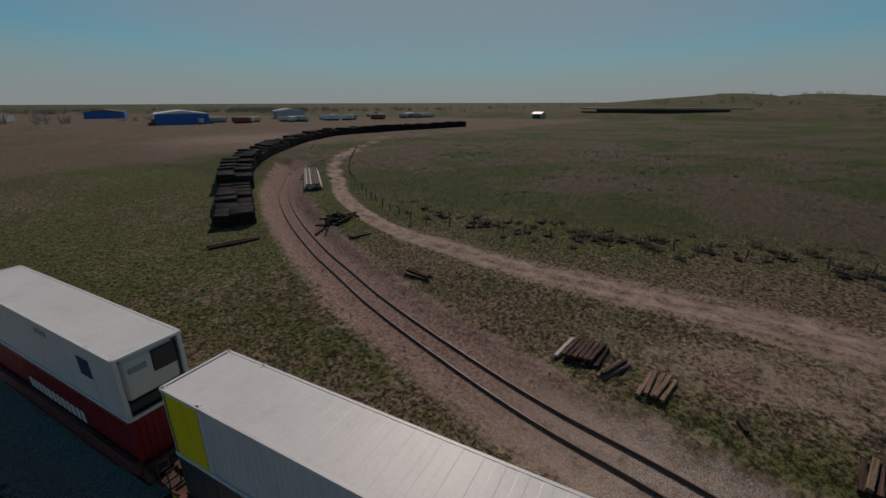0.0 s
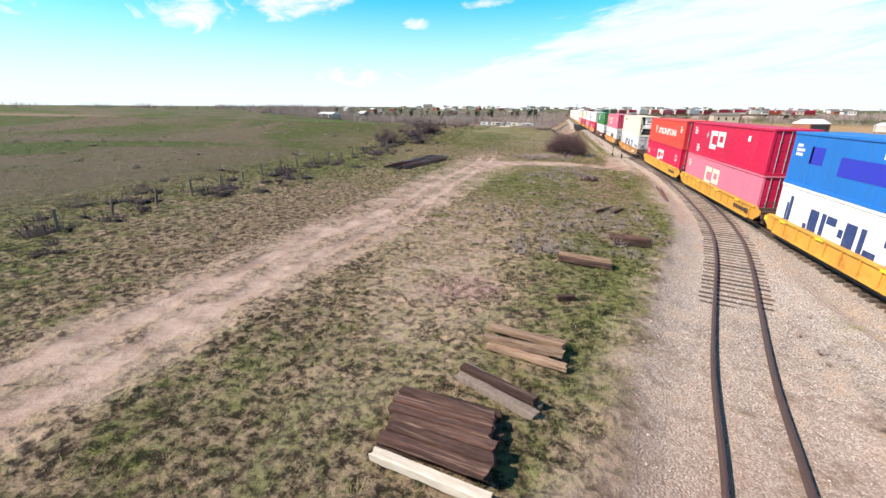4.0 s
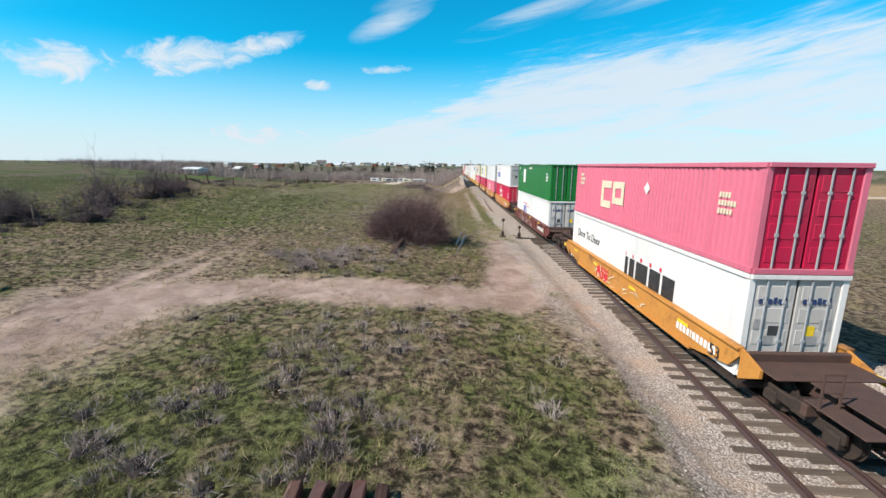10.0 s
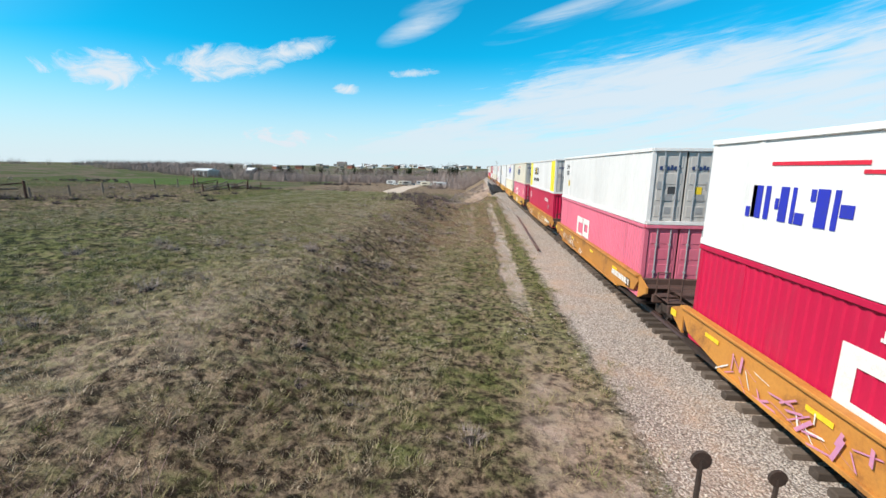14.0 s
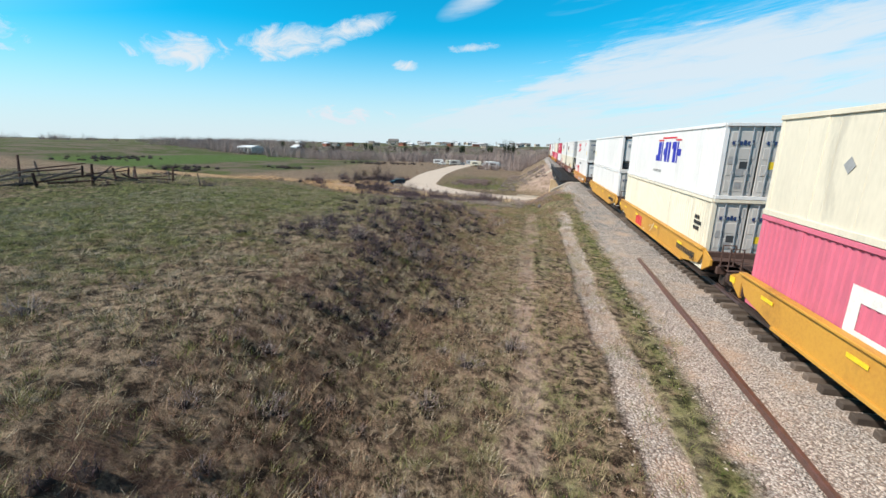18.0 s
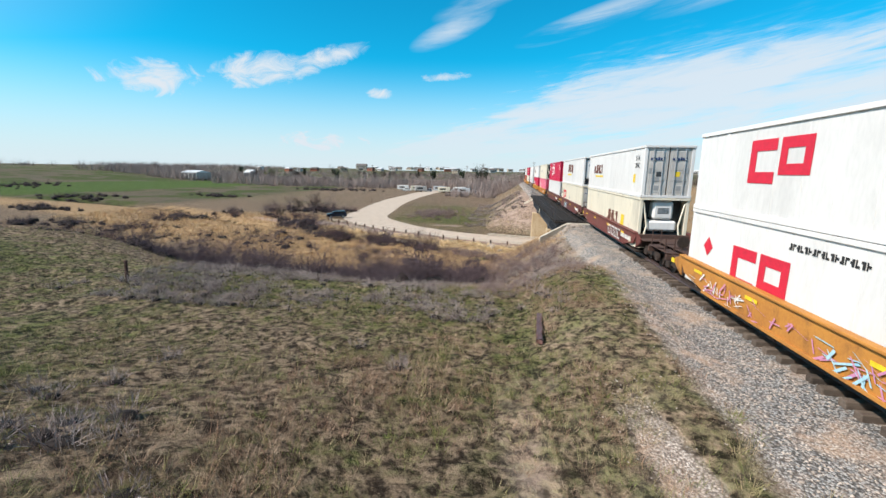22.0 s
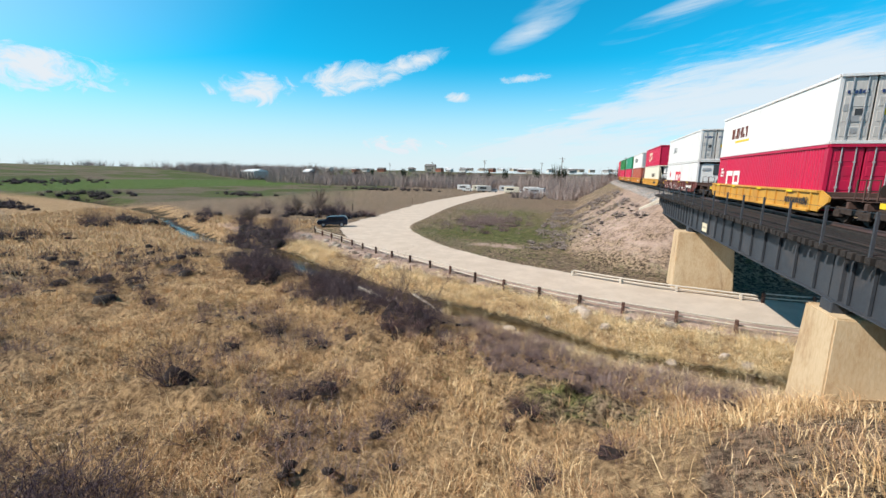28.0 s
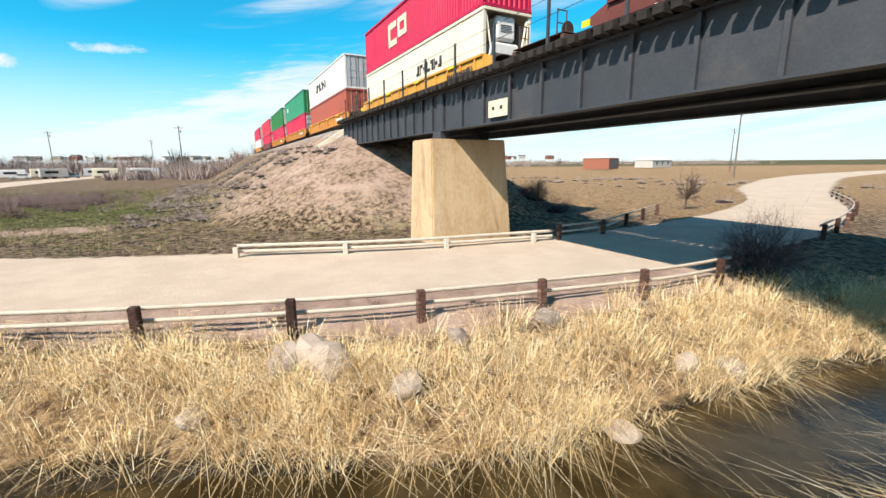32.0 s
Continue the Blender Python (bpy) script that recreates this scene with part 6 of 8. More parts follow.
A = [(-17.0 + rng.uniform(-0.12, 0.12), -7.35 + 0.31 * i, g(-17, -6.5) + 0.02 + (0.0 if i > 5 else 0.22), -9 + rng.uniform(-3, 3), 2.45, 0.25, 0.2) for i in range(7)]
A += [(-17.0 + rng.uniform(-0.1, 0.1), -7.2 + 0.33 * i, g(-17, -6.5) - 0.02, -8, 2.45, 0.25, 0.2) for i in range(6)]
A += [(-17.0, -7.75, g(-17, -7.7) + 0.05, -11, 2.5, 0.24, 0.22, PALE_WOOD)]
lying("tie_pile", A, "stack of dark old railway ties with a pale plank in grass", "timber pile", "piles of old ties")
lying("tie_pile", [(-16.05, -4.85, g(-16, -4.8) + 0.02, -28, 2.4, 0.26, 0.22, GREY_WOOD), (-15.9, -4.5, g(-16, -4.5) + 0.02, -30, 2.4, 0.24, 0.2, GREY_WOOD), (-16.0, -4.65, g(-16, -4.6) + 0.2, -27, 2.3, 0.22, 0.18, OLD_TIE)], "few grey weathered ties lying askew in grass", "timber pile", "piles of old ties")
lying("tie_pile", [(-15.45 + rng.uniform(-0.1, 0.1), -2.95 + 0.3 * i, g(-15.5, -2.5) + 0.05 + 0.16 * (i % 2), -14 + rng.uniform(-6, 6), 2.35, 0.24, 0.2, SPLIT_TIE) for i in range(5)], "splintered bleached railway ties heaped on grass", "timber pile", "piles of old ties")
lying("tie_pile", [(-13.1, 5.6 + 0.28 * i, g(-13, 5.8) + 0.03 + 0.15 * (i == 1), -18 + rng.uniform(-4, 4), 2.4, 0.25, 0.21, OLD_TIE if i != 1 else SPLIT_TIE) for i in range(3)], "three dark old ties lying in the grass", "timber pile", "piles of old ties")
lying("tie_pile", [(-22.5 + 0.3 * i - 0.5, -22.2, g(-22.5, -22.2) + 0.03 + 0.18 * (i in (1, 2)), 78 + rng.uniform(-6, 6), 2.6, 0.25, 0.22) for i in range(4)], "small heap of dark broken ties in grass", "timber pile", "piles of old ties")
lying("tie_pile", [(-28.8, -34.3 + 0.3 * i, g(-28.8, -34) + 0.03, 155 + rng.uniform(-5, 5), 2.5, 0.25, 0.22) for i in range(3)], "small heap of dark broken ties in grass", "timber pile", "piles of old ties")
lying("tie_pile", [(-11.75 + 0.35 * i, 30.0, g(-11, 30) + 0.04 + 0.02 * (i % 2), 88 + rng.uniform(-5, 5), 1.75, 0.22, 0.2, RUST if i % 2 else OLD_TIE) for i in range(5)], "row of five short rusty-brown ties in grass", "timber pile", "piles of old ties")
lying("tie_pile", [(-10.4 + rng.uniform(-0.1, 0.1), 9.5 + 0.27 * i, g(-10.4, 10) + 0.05 + 0.16 * (i % 2), -12 + rng.uniform(-8, 8), 1.9, 0.2, 0.18) for i in range(5)], "heap of dark split ties beside grey sagebrush", "timber pile", "piles of old ties")
lying("tie_block", [(-14.05, 1.5, g(-14, 1.5), 20, 0.7, 0.25, 0.2)], "short dark block of tie wood in grass", "timber", "")
lying("timber_beam", [(-11.0, 17.4, g(-11, 17.4) + 0.05, 57, 2.4, 0.22, 0.2), (-10.1, 17.2, g(-10, 17.2) + 0.02, 62, 2.0, 0.2, 0.18)], "rotten brown timbers lying in weeds", "timber", "")
lying("timber_beam", [(-21.2, -45.8, g(-21, -45.8) + 0.05, 163, 5.8, 0.3, 0.28), (-20.8, -45.2, g(-21, -45.2) + 0.02, 161, 5.4, 0.3, 0.28)], "long dark timbers lying on the grass", "timber", "")
lying("timber_beam", [(-12.65, 51.2, g(-12.6, 51) + 0.02, 87, 3.8, 0.26, 0.26)], "old dark timber leaning out of a bush", "timber", "")
RAILS = [(-31.0 + 0.28 * (i % 8), 35.2 + rng.uniform(-0.6, 0.6), g(-30, 35) + 0.04 + 0.17 * (i // 8), 78 + rng.uniform(-1.5, 1.5), 12.0 + rng.uniform(-1, 0), 0.13, 0.16, RUST) for i in range(20)]
lying("rail_pile", RAILS, "long stack of rusty dark rails lying beside the dirt track", "rail pile")
lying("rail_pair", [(-4.92, 27.2, g(-4.9, 27) + 0.02, 84.5, 6.0, 0.12, 0.14, RUST), (-4.66, 27.1, g(-4.7, 27) + 0.02, 83, 5.6, 0.12, 0.14, RUST)], "two short rusty rails lying on the ballast shoulder", "rail")
lying("rail_pair", [(-8.75, 55.6, g(-8.7, 55.6) + 0.02, 83.5, 7.6, 0.15, 0.17, RUST), (-8.45, 55.4, g(-8.5, 55.4) + 0.02, 84, 7.6, 0.15, 0.17, RUST)], "pair of rusty rails lying in the grass", "rail")
lying("old_rail", [(-3.1, 97.6, g(-3.1, 97.6) + 0.03, 88.3, 24.0, 0.13, 0.15, RUST)], "long rusty rail lying beside the ballast", "rail")
lying("fallen_post", [(-7.6, 129.8, g(-7.6, 129.8) + 0.03, 86, 2.7, 0.2, 0.16, RUST)], "rust-red channel post lying in dry weeds", "post")
poles = thing("pole_stack", "stack of pale round poles lying beside the siding", "pole stack")
for row in range(3):
    for i in range(9 - row):
        bm = bmesh.new()
        r = 0.15 + 0.03 * rng.random()
        off = (i - (8 - row) / 2) * 0.34
        z = g(-50, -62) + 0.2 + 0.29 * row
        ax, ay = 0.733, -0.68
        prism(bm, (-43.6 + off * ax, -55.8 + off * ay, z), (-57.2 + off * ax, -70.0 + off * ay, z), r, r * 0.85, 8)
        part("pole", bm, GREY_WOOD if rng.random() < 0.4 else PALE_WOOD, poles)
scrap = []
for k in range(34):
    a, q = rng.uniform(0, 2 * math.pi), rng.uniform(0, 1)
    hx, hy = -32.3 + 3.1 * q * math.cos(a), -40.4 + 1.7 * q * math.sin(a)
    scrap.append((hx, hy, g(hx, hy) + 0.95 * (1 - q) * rng.uniform(0.3, 1.0), rng.uniform(0, 180), rng.choice((0.9, 1.4, 2.0)), 0.24, 0.2, TAR_TIE))
lying("scrap_heap", scrap, "low black heap of broken tie scraps beside the dirt track", "heap")

# the long bank of stacked ties outside the siding's curve
TIE_BANK = spline([(-26, -52), (-38, -68), (-52, -85), (-74, -103), (-104, -121), (-136, -132), (-170, -128), (-215, -112)], 2.6)
bm = bmesh.new()
r = random.Random(5)
for layer in range(6):
    for i in range(9):
        y = (i - 4) * 0.27
        box(bm, -1.25 + r.uniform(-0.12, 0.12), 1.25 + r.uniform(-0.12, 0.12), y - 0.115, y + 0.115, layer * 0.2, layer * 0.2 + 0.19)
stack_v = np.array([v.co[:] for v in bm.verts])
bm.verts.index_update()
stack_f = np.array([[v.index for v in f.verts] for f in bm.faces])
bm.free()
d = np.gradient(TIE_BANK, axis=0)
bank_v, bank_f = [], []
for i, p in enumerate(TIE_BANK):
    for row in ((-1.0, 0.9) if i < 8 else (-1.35, 1.35)):
        yaw = math.degrees(math.atan2(-d[i, 0], d[i, 1]))
        n = np.array([d[i, 1], -d[i, 0]]) / np.linalg.norm(d[i])
        m = pose(p[0] + n[0] * row, p[1] + n[1] * row, ground_z(p[0], p[1]) - 0.1, r.uniform(-3, 3), r.uniform(-3, 3), yaw + r.uniform(-8, 8)) @ Matrix.Diagonal((1.1, 1.12, (1.2 if i < 8 else 2.2) * r.uniform(0.7, 1.25), 1))
        m = np.array(m)
        bank_f.append(stack_f + len(stack_v) * len(bank_v))
        bank_v.append(stack_v @ m[:3, :3].T + m[:3, 3])
tagged(new("tie_bank", array_mesh("tie_bank", np.vstack(bank_v), np.vstack(bank_f), TAR_TIE)), "long bank of stacked black creosoted ties beside the siding", "tie stack", kind="stuff")


# ---- fences and posts ----
def fence(points, spacing, wires, label, height=1.15):
    line = spline(points, spacing)
    ob = thing("fence", label, "fence", "wire fences")
    post = shared(f"fence_post:{height}", lambda: boxes((-0.06, 0.06, -0.06, 0.06, -0.3, height), bevel=0.015))
    tops = []
    for i, (x, y) in enumerate(line):
        z = ground_z(x, y)
        tops.append((x, y, z))
        o = part("post", post, GREY_WOOD, ob)
        o.matrix_basis = pose(x, y, z, rng.uniform(-7, 7), rng.uniform(-7, 7), rng.uniform(0, 90)) @ Matrix.Diagonal((1, 1, rng.uniform(0.75, 1.1), 1))
    for w in wires:
        bm = bmesh.new()
        for a, b in zip(tops, tops[1:]):
            prism(bm, (a[0], a[1], a[2] + w), (b[0], b[1], b[2] + w), 0.008, 0.008, 3)
        part("wire", bm, RUST, ob)


fence([(-91, -86), (-60, -62), (-44, -44), (-36.2, -32), (-35.4, -28), (-36.8, -20), (-37.4, -8), (-38.4, 2), (-39, 12), (-40, 22), (-39.5, 36), (-39.5, 52), (-41.5, 66)], 3.0, (0.45, 0.95), "old wire fence with leaning grey wooden posts")
fence([(-43, 70), (-45.5, 84), (-47, 98), (-47.5, 110), (-46.8, 131)], 4.0, (0.4, 0.9), "old wire fence with leaning grey wooden posts")


def corral(points, label):
    """Rough rails nailed to posts, some of them fallen."""
    ob = thing("pole_fence", label, "fence", "broken pole fences")
    for i, (x, y) in enumerate(points):
        z = ground_z(x, y)
        bm = bmesh.new()
        prism(bm, (x, y, z - 0.3), (x + rng.uniform(-0.5, 0.5), y + rng.uniform(-0.4, 0.4), z + rng.uniform(0.9, 1.7)), 0.10, 0.08, 7)
        part("post", bm, OLD_TIE, ob)
        if i:
            px, py = points[i - 1]
            pz = ground_z(px, py)
            for h in (0.35, 0.75, 1.15):
                if rng.random() < 0.75:
                    bm = bmesh.new()
                    up = h * rng.uniform(0.0, 1.1)
                    down = rng.choice((0.05, h, h))
                    prism(bm, (px + rng.uniform(-0.5, 0.5), py + rng.uniform(-0.5, 0.5), pz + max(up, 0.06)), (x + rng.uniform(-0.5, 0.5), y + rng.uniform(-0.5, 0.5), z + down), 0.07, 0.05, 6)
                    part("pole", bm, rng.choice((OLD_TIE, GREY_WOOD)), ob)


corral([(-37.2, 63.5), (-38.5, 66.5), (-39.4, 70), (-40.2, 74), (-40.4, 79), (-40.0, 84)], "broken pole fence with grey leaning posts")
corral([(-40.5, 104.5), (-39.2, 107.8), (-38.6, 110.8), (-40.2, 114.0), (-42.0, 117.2), (-42.6, 121.6)], "broken corral of grey poles, some rails fallen")
corral([(-47.0, 112), (-46.2, 116), (-46.0, 120)], "broken corral of grey poles, some rails fallen")
for x, y, h in ((-28.4, 134.3, 1.0), (-31, 122, 0.8), (-60.5, 236, 1.6), (-57, 262, 1.6)):
    bm = bmesh.new()
    prism(bm, (0, 0, -0.3), (0.03, 0.02, h), 0.09, 0.08, 8)
    o = mesh_object("marker_post", bm, OLD_TIE)
    o.matrix_basis = pose(x, y, ground_z(x, y))
    tagged(o, "short dark wooden marker post standing in grass", "post", "marker posts")

# ---- switch stands ----
for x, y, tall in ((-4.62, 61.85, 1.55), (-3.05, 62.5, 1.05)):
    z = ground_z(x, y)
    sw = thing("switch_stand", "black iron railway switch stand beside the turnout", "switch stand", "switch stands", at=pose(x, y, z))
    bm = bmesh.new()
    prism(bm, (0, 0, 0), (0, 0, tall), 0.045, 0.035, 7)
    part("mast", bm, DARK_STEEL, sw)
    part("base", boxes((-0.3, 0.3, -0.2, 0.2, 0.0, 0.14), (-0.12, 0.12, -0.12, 0.12, 0.1, 0.55), bevel=0.02), DARK_STEEL, sw)
    bm = bmesh.new()
    bmesh.ops.create_cone(bm, cap_ends=True, segments=14, radius1=0.14, radius2=0.14, depth=0.05, matrix=Matrix.Translation((0, 0, tall)) @ Matrix.Rotation(radians(90), 4, "X"))
    part("target", bm, DARK_STEEL, sw)
    if x > -4:
        part("throw_rod", boxes((0.1, 2.3, -0.05, 0.05, 0.02, 0.1)), DARK_STEEL, sw)
        part("lever", boxes((-0.75, 0.0, -0.03, 0.03, 0.25, 0.3)), DARK_STEEL, sw)

# ---- parked car ----
GLASS = material("dark_car_glass", (0.012, 0.014, 0.016), 0.08, 0, (0.02, 0.02, 0.022), 3, 30, 0.3, 0)
CAR_BODY = material("dark_blue_car_paint", (0.012, 0.018, 0.035), 0.18, 0.2, (0.02, 0.026, 0.045), 2, 30, 0.3, 0)
TYRE = material("black_rubber", (0.015, 0.015, 0.015), 0.9, 0, (0.03, 0.03, 0.03), 8, 60, 0.5, 0.1)
LIGHT = material("car_lamp_lens", (0.75, 0.76, 0.78), 0.15, 0, (0.5, 0.5, 0.5), 5, 30, 0.3, 0)


def profile_body(outline, half, taper=0.0):
    """A body drawn out sideways from a side outline of (length, height)."""
    bm = bmesh.new()
    rows = []
    for x, k in ((-half, 1.0), (half, 1.0)):
        rows.append([bm.verts.new((x * (1 - taper * max(0, (h - 0.95) / 0.7)), y, h)) for y, h in outline])
    bm.faces.new(rows[0])
    bm.faces.new(rows[1][::-1])
    n = len(outline)
    for i in range(n):
        bm.faces.new((rows[0][i], rows[1][i], rows[1][(i + 1) % n], rows[0][(i + 1) % n]))
    bmesh.ops.recalc_face_normals(bm, faces=bm.faces[:])
    bmesh.ops.bevel(bm, geom=bm.edges[:], offset=0.06, segments=2, affect="EDGES")
    return bm


def suv(x, y, z, yaw, label, paintwork):
    car = thing("car", label, "car", at=pose(x, y, z, 0, 0, yaw))
    part("body", profile_body([(-2.3, 0.35), (2.3, 0.35), (2.35, 0.75), (2.2, 1.0), (1.15, 1.08), (0.55, 1.62), (-1.9, 1.68), (-2.3, 1.1)], 0.92, 0.28), paintwork, car)
    part("windscreen", boxes((-0.68, 0.68, 0.62, 0.92, 1.17, 1.5)), GLASS, car)
    for sx in (-1, 1):
        for y0, y1 in ((-1.75, -0.85), (-0.75, 0.05), (0.12, 0.6)):
            part("side_window", boxes((sx * 0.83 - 0.05, sx * 0.83 + 0.05, y0, y1, 1.12, 1.5), bevel=0.02), GLASS, car)
        part("headlight", boxes((sx * 0.68 - 0.17, sx * 0.68 + 0.17, 2.24, 2.36, 0.72, 0.9), bevel=0.02), LIGHT, car)
        part("mirror", boxes((sx * 0.98 - 0.08, sx * 0.98 + 0.08, 0.55, 0.72, 1.1, 1.25), bevel=0.02), paintwork, car)
        for wy in (-1.4, 1.4):
            bm = bmesh.new()
            bmesh.ops.create_cone(bm, cap_ends=True, segments=20, radius1=0.36, radius2=0.36, depth=0.24, matrix=Matrix.Rotation(radians(90), 4, "Y"))
            w = part("wheel", bm, TYRE, car)
            w.matrix_basis = pose(sx * 0.85, wy, 0.36)
            bm = bmesh.new()
            bmesh.ops.create_cone(bm, cap_ends=True, segments=14, radius1=0.2, radius2=0.18, depth=0.26, matrix=Matrix.Rotation(radians(90), 4, "Y"))
            part("rim", bm, PAINT["grey"], w)
    part("grille", boxes((-0.45, 0.45, 2.28, 2.37, 0.7, 0.88)), DARK_STEEL, car)
    return car


suv(-48.9, 210.6, -6.70, 118, "dark blue station wagon parked at the bend of the gravel road", CAR_BODY)


# ---- buildings, yards and poles in the distance ----
def house(x, y, w, d, h, roof_h, wall, roof, label, yaw=0.0, doors=0, windows=0, category="house", group="houses of the far town", base=None):
    z = (ground_z(x, y) if base is None else base) - 0.3
    ob = thing("house" if category == "house" else category.replace(" ", "_"), label, category, group, at=pose(x, y, z, 0, 0, yaw))
    part("wall", boxes((-w / 2, w / 2, -d / 2, d / 2, 0, h)), wall, ob)
    bm = bmesh.new()
    e = 0.4
    v = [bm.verts.new(p) for p in ((-w / 2 - e, -d / 2 - e, h), (w / 2 + e, -d / 2 - e, h), (w / 2 + e, d / 2 + e, h), (-w / 2 - e, d / 2 + e, h), (-w / 2 - e, 0, h + roof_h), (w / 2 + e, 0, h + roof_h))]
    for f in ((0, 1, 5, 4), (2, 3, 4, 5), (0, 4, 3), (1, 2, 5), (3, 2, 1, 0)):
        bm.faces.new([v[i] for i in f])
    part("roof", bm, roof, ob)
    for i in range(windows):
        wx = -w / 2 + (i + 0.7) * w / (windows + 0.4)
        part("window", boxes((wx - 0.6, wx + 0.6, -d / 2 - 0.05, -d / 2 + 0.05, h * 0.4, h * 0.75)), GLASS, ob)
    for i in range(doors):
        wx = -w / 2 + (i + 0.5) * w / doors
        part("door", boxes((wx - w / doors * 0.4, wx + w / doors * 0.4, -d / 2 - 0.06, -d / 2 + 0.06, 0.2, h * 0.85)), PAINT["dark"], ob)
    return ob


ROOF_GREY = material("grey_shingle_roof", (0.17, 0.155, 0.145), 0.9, 0, (0.11, 0.10, 0.095), 2, 20, 0.6, 0.1)
ROOF_WHITE = material("white_metal_roof", (0.72, 0.73, 0.74), 0.5, 0.1, (0.6, 0.61, 0.62), 1, 10, 0.5, 0.05)
WALL_TAN = material("tan_siding", (0.40, 0.34, 0.27), 0.8, 0, (0.32, 0.27, 0.21), 1, 12, 0.5, 0.05, random=0.3)
WALL_WHITE = material("white_siding", (0.56, 0.55, 0.53), 0.8, 0, (0.44, 0.43, 0.41), 1, 12, 0.5, 0.05, random=0.2)
WALL_BRICK = material("red_brick_wall", (0.30, 0.11, 0.07), 0.85, 0, (0.22, 0.09, 0.06), 2, 30, 0.6, 0.1)
house(-236, 398, 25, 10, 4.2, 1.6, WALL_WHITE, ROOF_WHITE, "long white metal farm shed with open dark bays", -28, 4, 0, "shed", "farm buildings", -3.0)
house(-211, 428, 8, 8, 4.5, 2.2, WALL_WHITE, ROOF_WHITE, "small white farm building beside the shed", -20, 1, 0, "shed", "farm buildings", -3.0)
tr = random.Random(21)
for i in range(110):
    x = tr.uniform(-330, 420)
    y = tr.uniform(560, 980) + 0.12 * abs(x)
    wall = tr.choice((WALL_WHITE, WALL_WHITE, WALL_TAN, WALL_BRICK if tr.random() < 0.3 else WALL_TAN))
    house(x, y, tr.uniform(6, 11), tr.uniform(6, 8), tr.uniform(2.6, 4.2), tr.uniform(1.0, 1.8), wall, tr.choice((ROOF_GREY, ROOF_GREY, ROOF_WHITE)), "house among bare trees on the far side of the valley", tr.uniform(-40, 40), 0, tr.choice((2, 3)), base=1.0 + 0.014 * (y - 560))
house(-215, 700, 14, 12, 6, 3, WALL_TAN, ROOF_GREY, "tall tan house above the far trees", 10, 0, 3, base=4)
for i in range(11):
    x, y = -68 + 4.2 * i + tr.uniform(-1.5, 1.5), 352 - 2.0 * i + tr.uniform(-6, 6)
    z = ground_z(x, y)
    if i % 3 == 1:
        suv(x, y, z, tr.uniform(60, 120), "parked vehicle in a far lot beside the road", PAINT["white"] if i % 2 else PAINT["grey"])
    else:
        t = thing("camper_trailer", "white camper trailer parked in a far lot", "trailer", "parked campers", at=pose(x, y, z, 0, 0, tr.uniform(-30, 30)))
        part("body", boxes((-3.2, 3.2, -1.2, 1.2, 0.6, 3.0), bevel=0.15), PAINT[("white", "grey", "cream", "silver")[i % 4]], t)
        part("window", boxes((-2.0, 1.0, -1.24, -1.18, 1.6, 2.3)), GLASS, t)
        part("wheel", boxes((-0.5, 0.5, -1.2, 1.2, 0.0, 0.7), bevel=0.1), TYRE, t)


def pole_line(points, h, label, arms=True):
    for x, y in points:
        z = ground_z(x, y)
        p = thing("utility_pole", label, "utility pole", "utility poles", at=pose(x, y, z, tr.uniform(-1, 1), tr.uniform(-1, 1), tr.uniform(-20, 20)))
        bm = bmesh.new()
        prism(bm, (0, 0, -0.5), (0, 0, h), 0.17, 0.11, 8)
        part("pole", bm, GREY_WOOD, p)
        if arms:
            part("crossarm", boxes((-1.1, 1.1, -0.06, 0.06, h - 0.7, h - 0.55)), GREY_WOOD, p)
            part("transformer", boxes((0.15, 0.55, -0.2, 0.2, h - 2.0, h - 1.2), bevel=0.08), PAINT["grey"], p)


pole_line([(-20.7, 321), (-58.8, 356), (-101, 397), (-36, 400), (60, 330), (88, 226), (150, 260), (-150, 440), (8, 405)], 15.0, "tall grey wooden utility pole")
house(150, 318, 16, 12, 5, 3, WALL_BRICK, ROOF_WHITE, "red-walled shed with a white roof across the field", 25, 1, 0, "shed", "buildings across the field", -6)
house(205, 330, 22, 10, 4, 2, WALL_WHITE, ROOF_WHITE, "low white building across the field", 10, 0, 3, "shed", "buildings across the field", -6)
house(120, 380, 18, 10, 6, 2, WALL_TAN, ROOF_GREY, "tan house on the rise across the field", 0, 0, 3, "house", "buildings across the field", -3)
house(330, 235, 20, 12, 5, 2.5, WALL_TAN, ROOF_GREY, "tan house on the rise across the field", 30, 0, 3, "house", "buildings across the field", -2)
# the industrial yard behind the siding
for x, y, w, d, h, wall, roof, yaw, lab in ((-175, -312, 60, 30, 9, PAINT["blue"], ROOF_WHITE, 62, "long blue steel warehouse with a white roof"), (-215, -500, 60, 30, 8, PAINT["blue"], ROOF_GREY, 62, "blue steel warehouse at the far yard"), (-120, -470, 46, 24, 7, PAINT["grey"], ROOF_GREY, 62, "grey warehouse at the far yard"),
                                            (-275, -315, 24, 24, 9, WALL_WHITE, ROOF_WHITE, 55, "white domed storage building"), (-330, -262, 18, 10, 5, PAINT["rust"], ROOF_GREY, 50, "small rust-red steel yard building"), (-360, -240, 22, 10, 4, WALL_WHITE, ROOF_WHITE, 50, "low white steel yard building")):
    house(x, y, w, d, h, 2.0, wall, roof, lab, yaw, 2, 0, "warehouse", "yard buildings", 0.3)
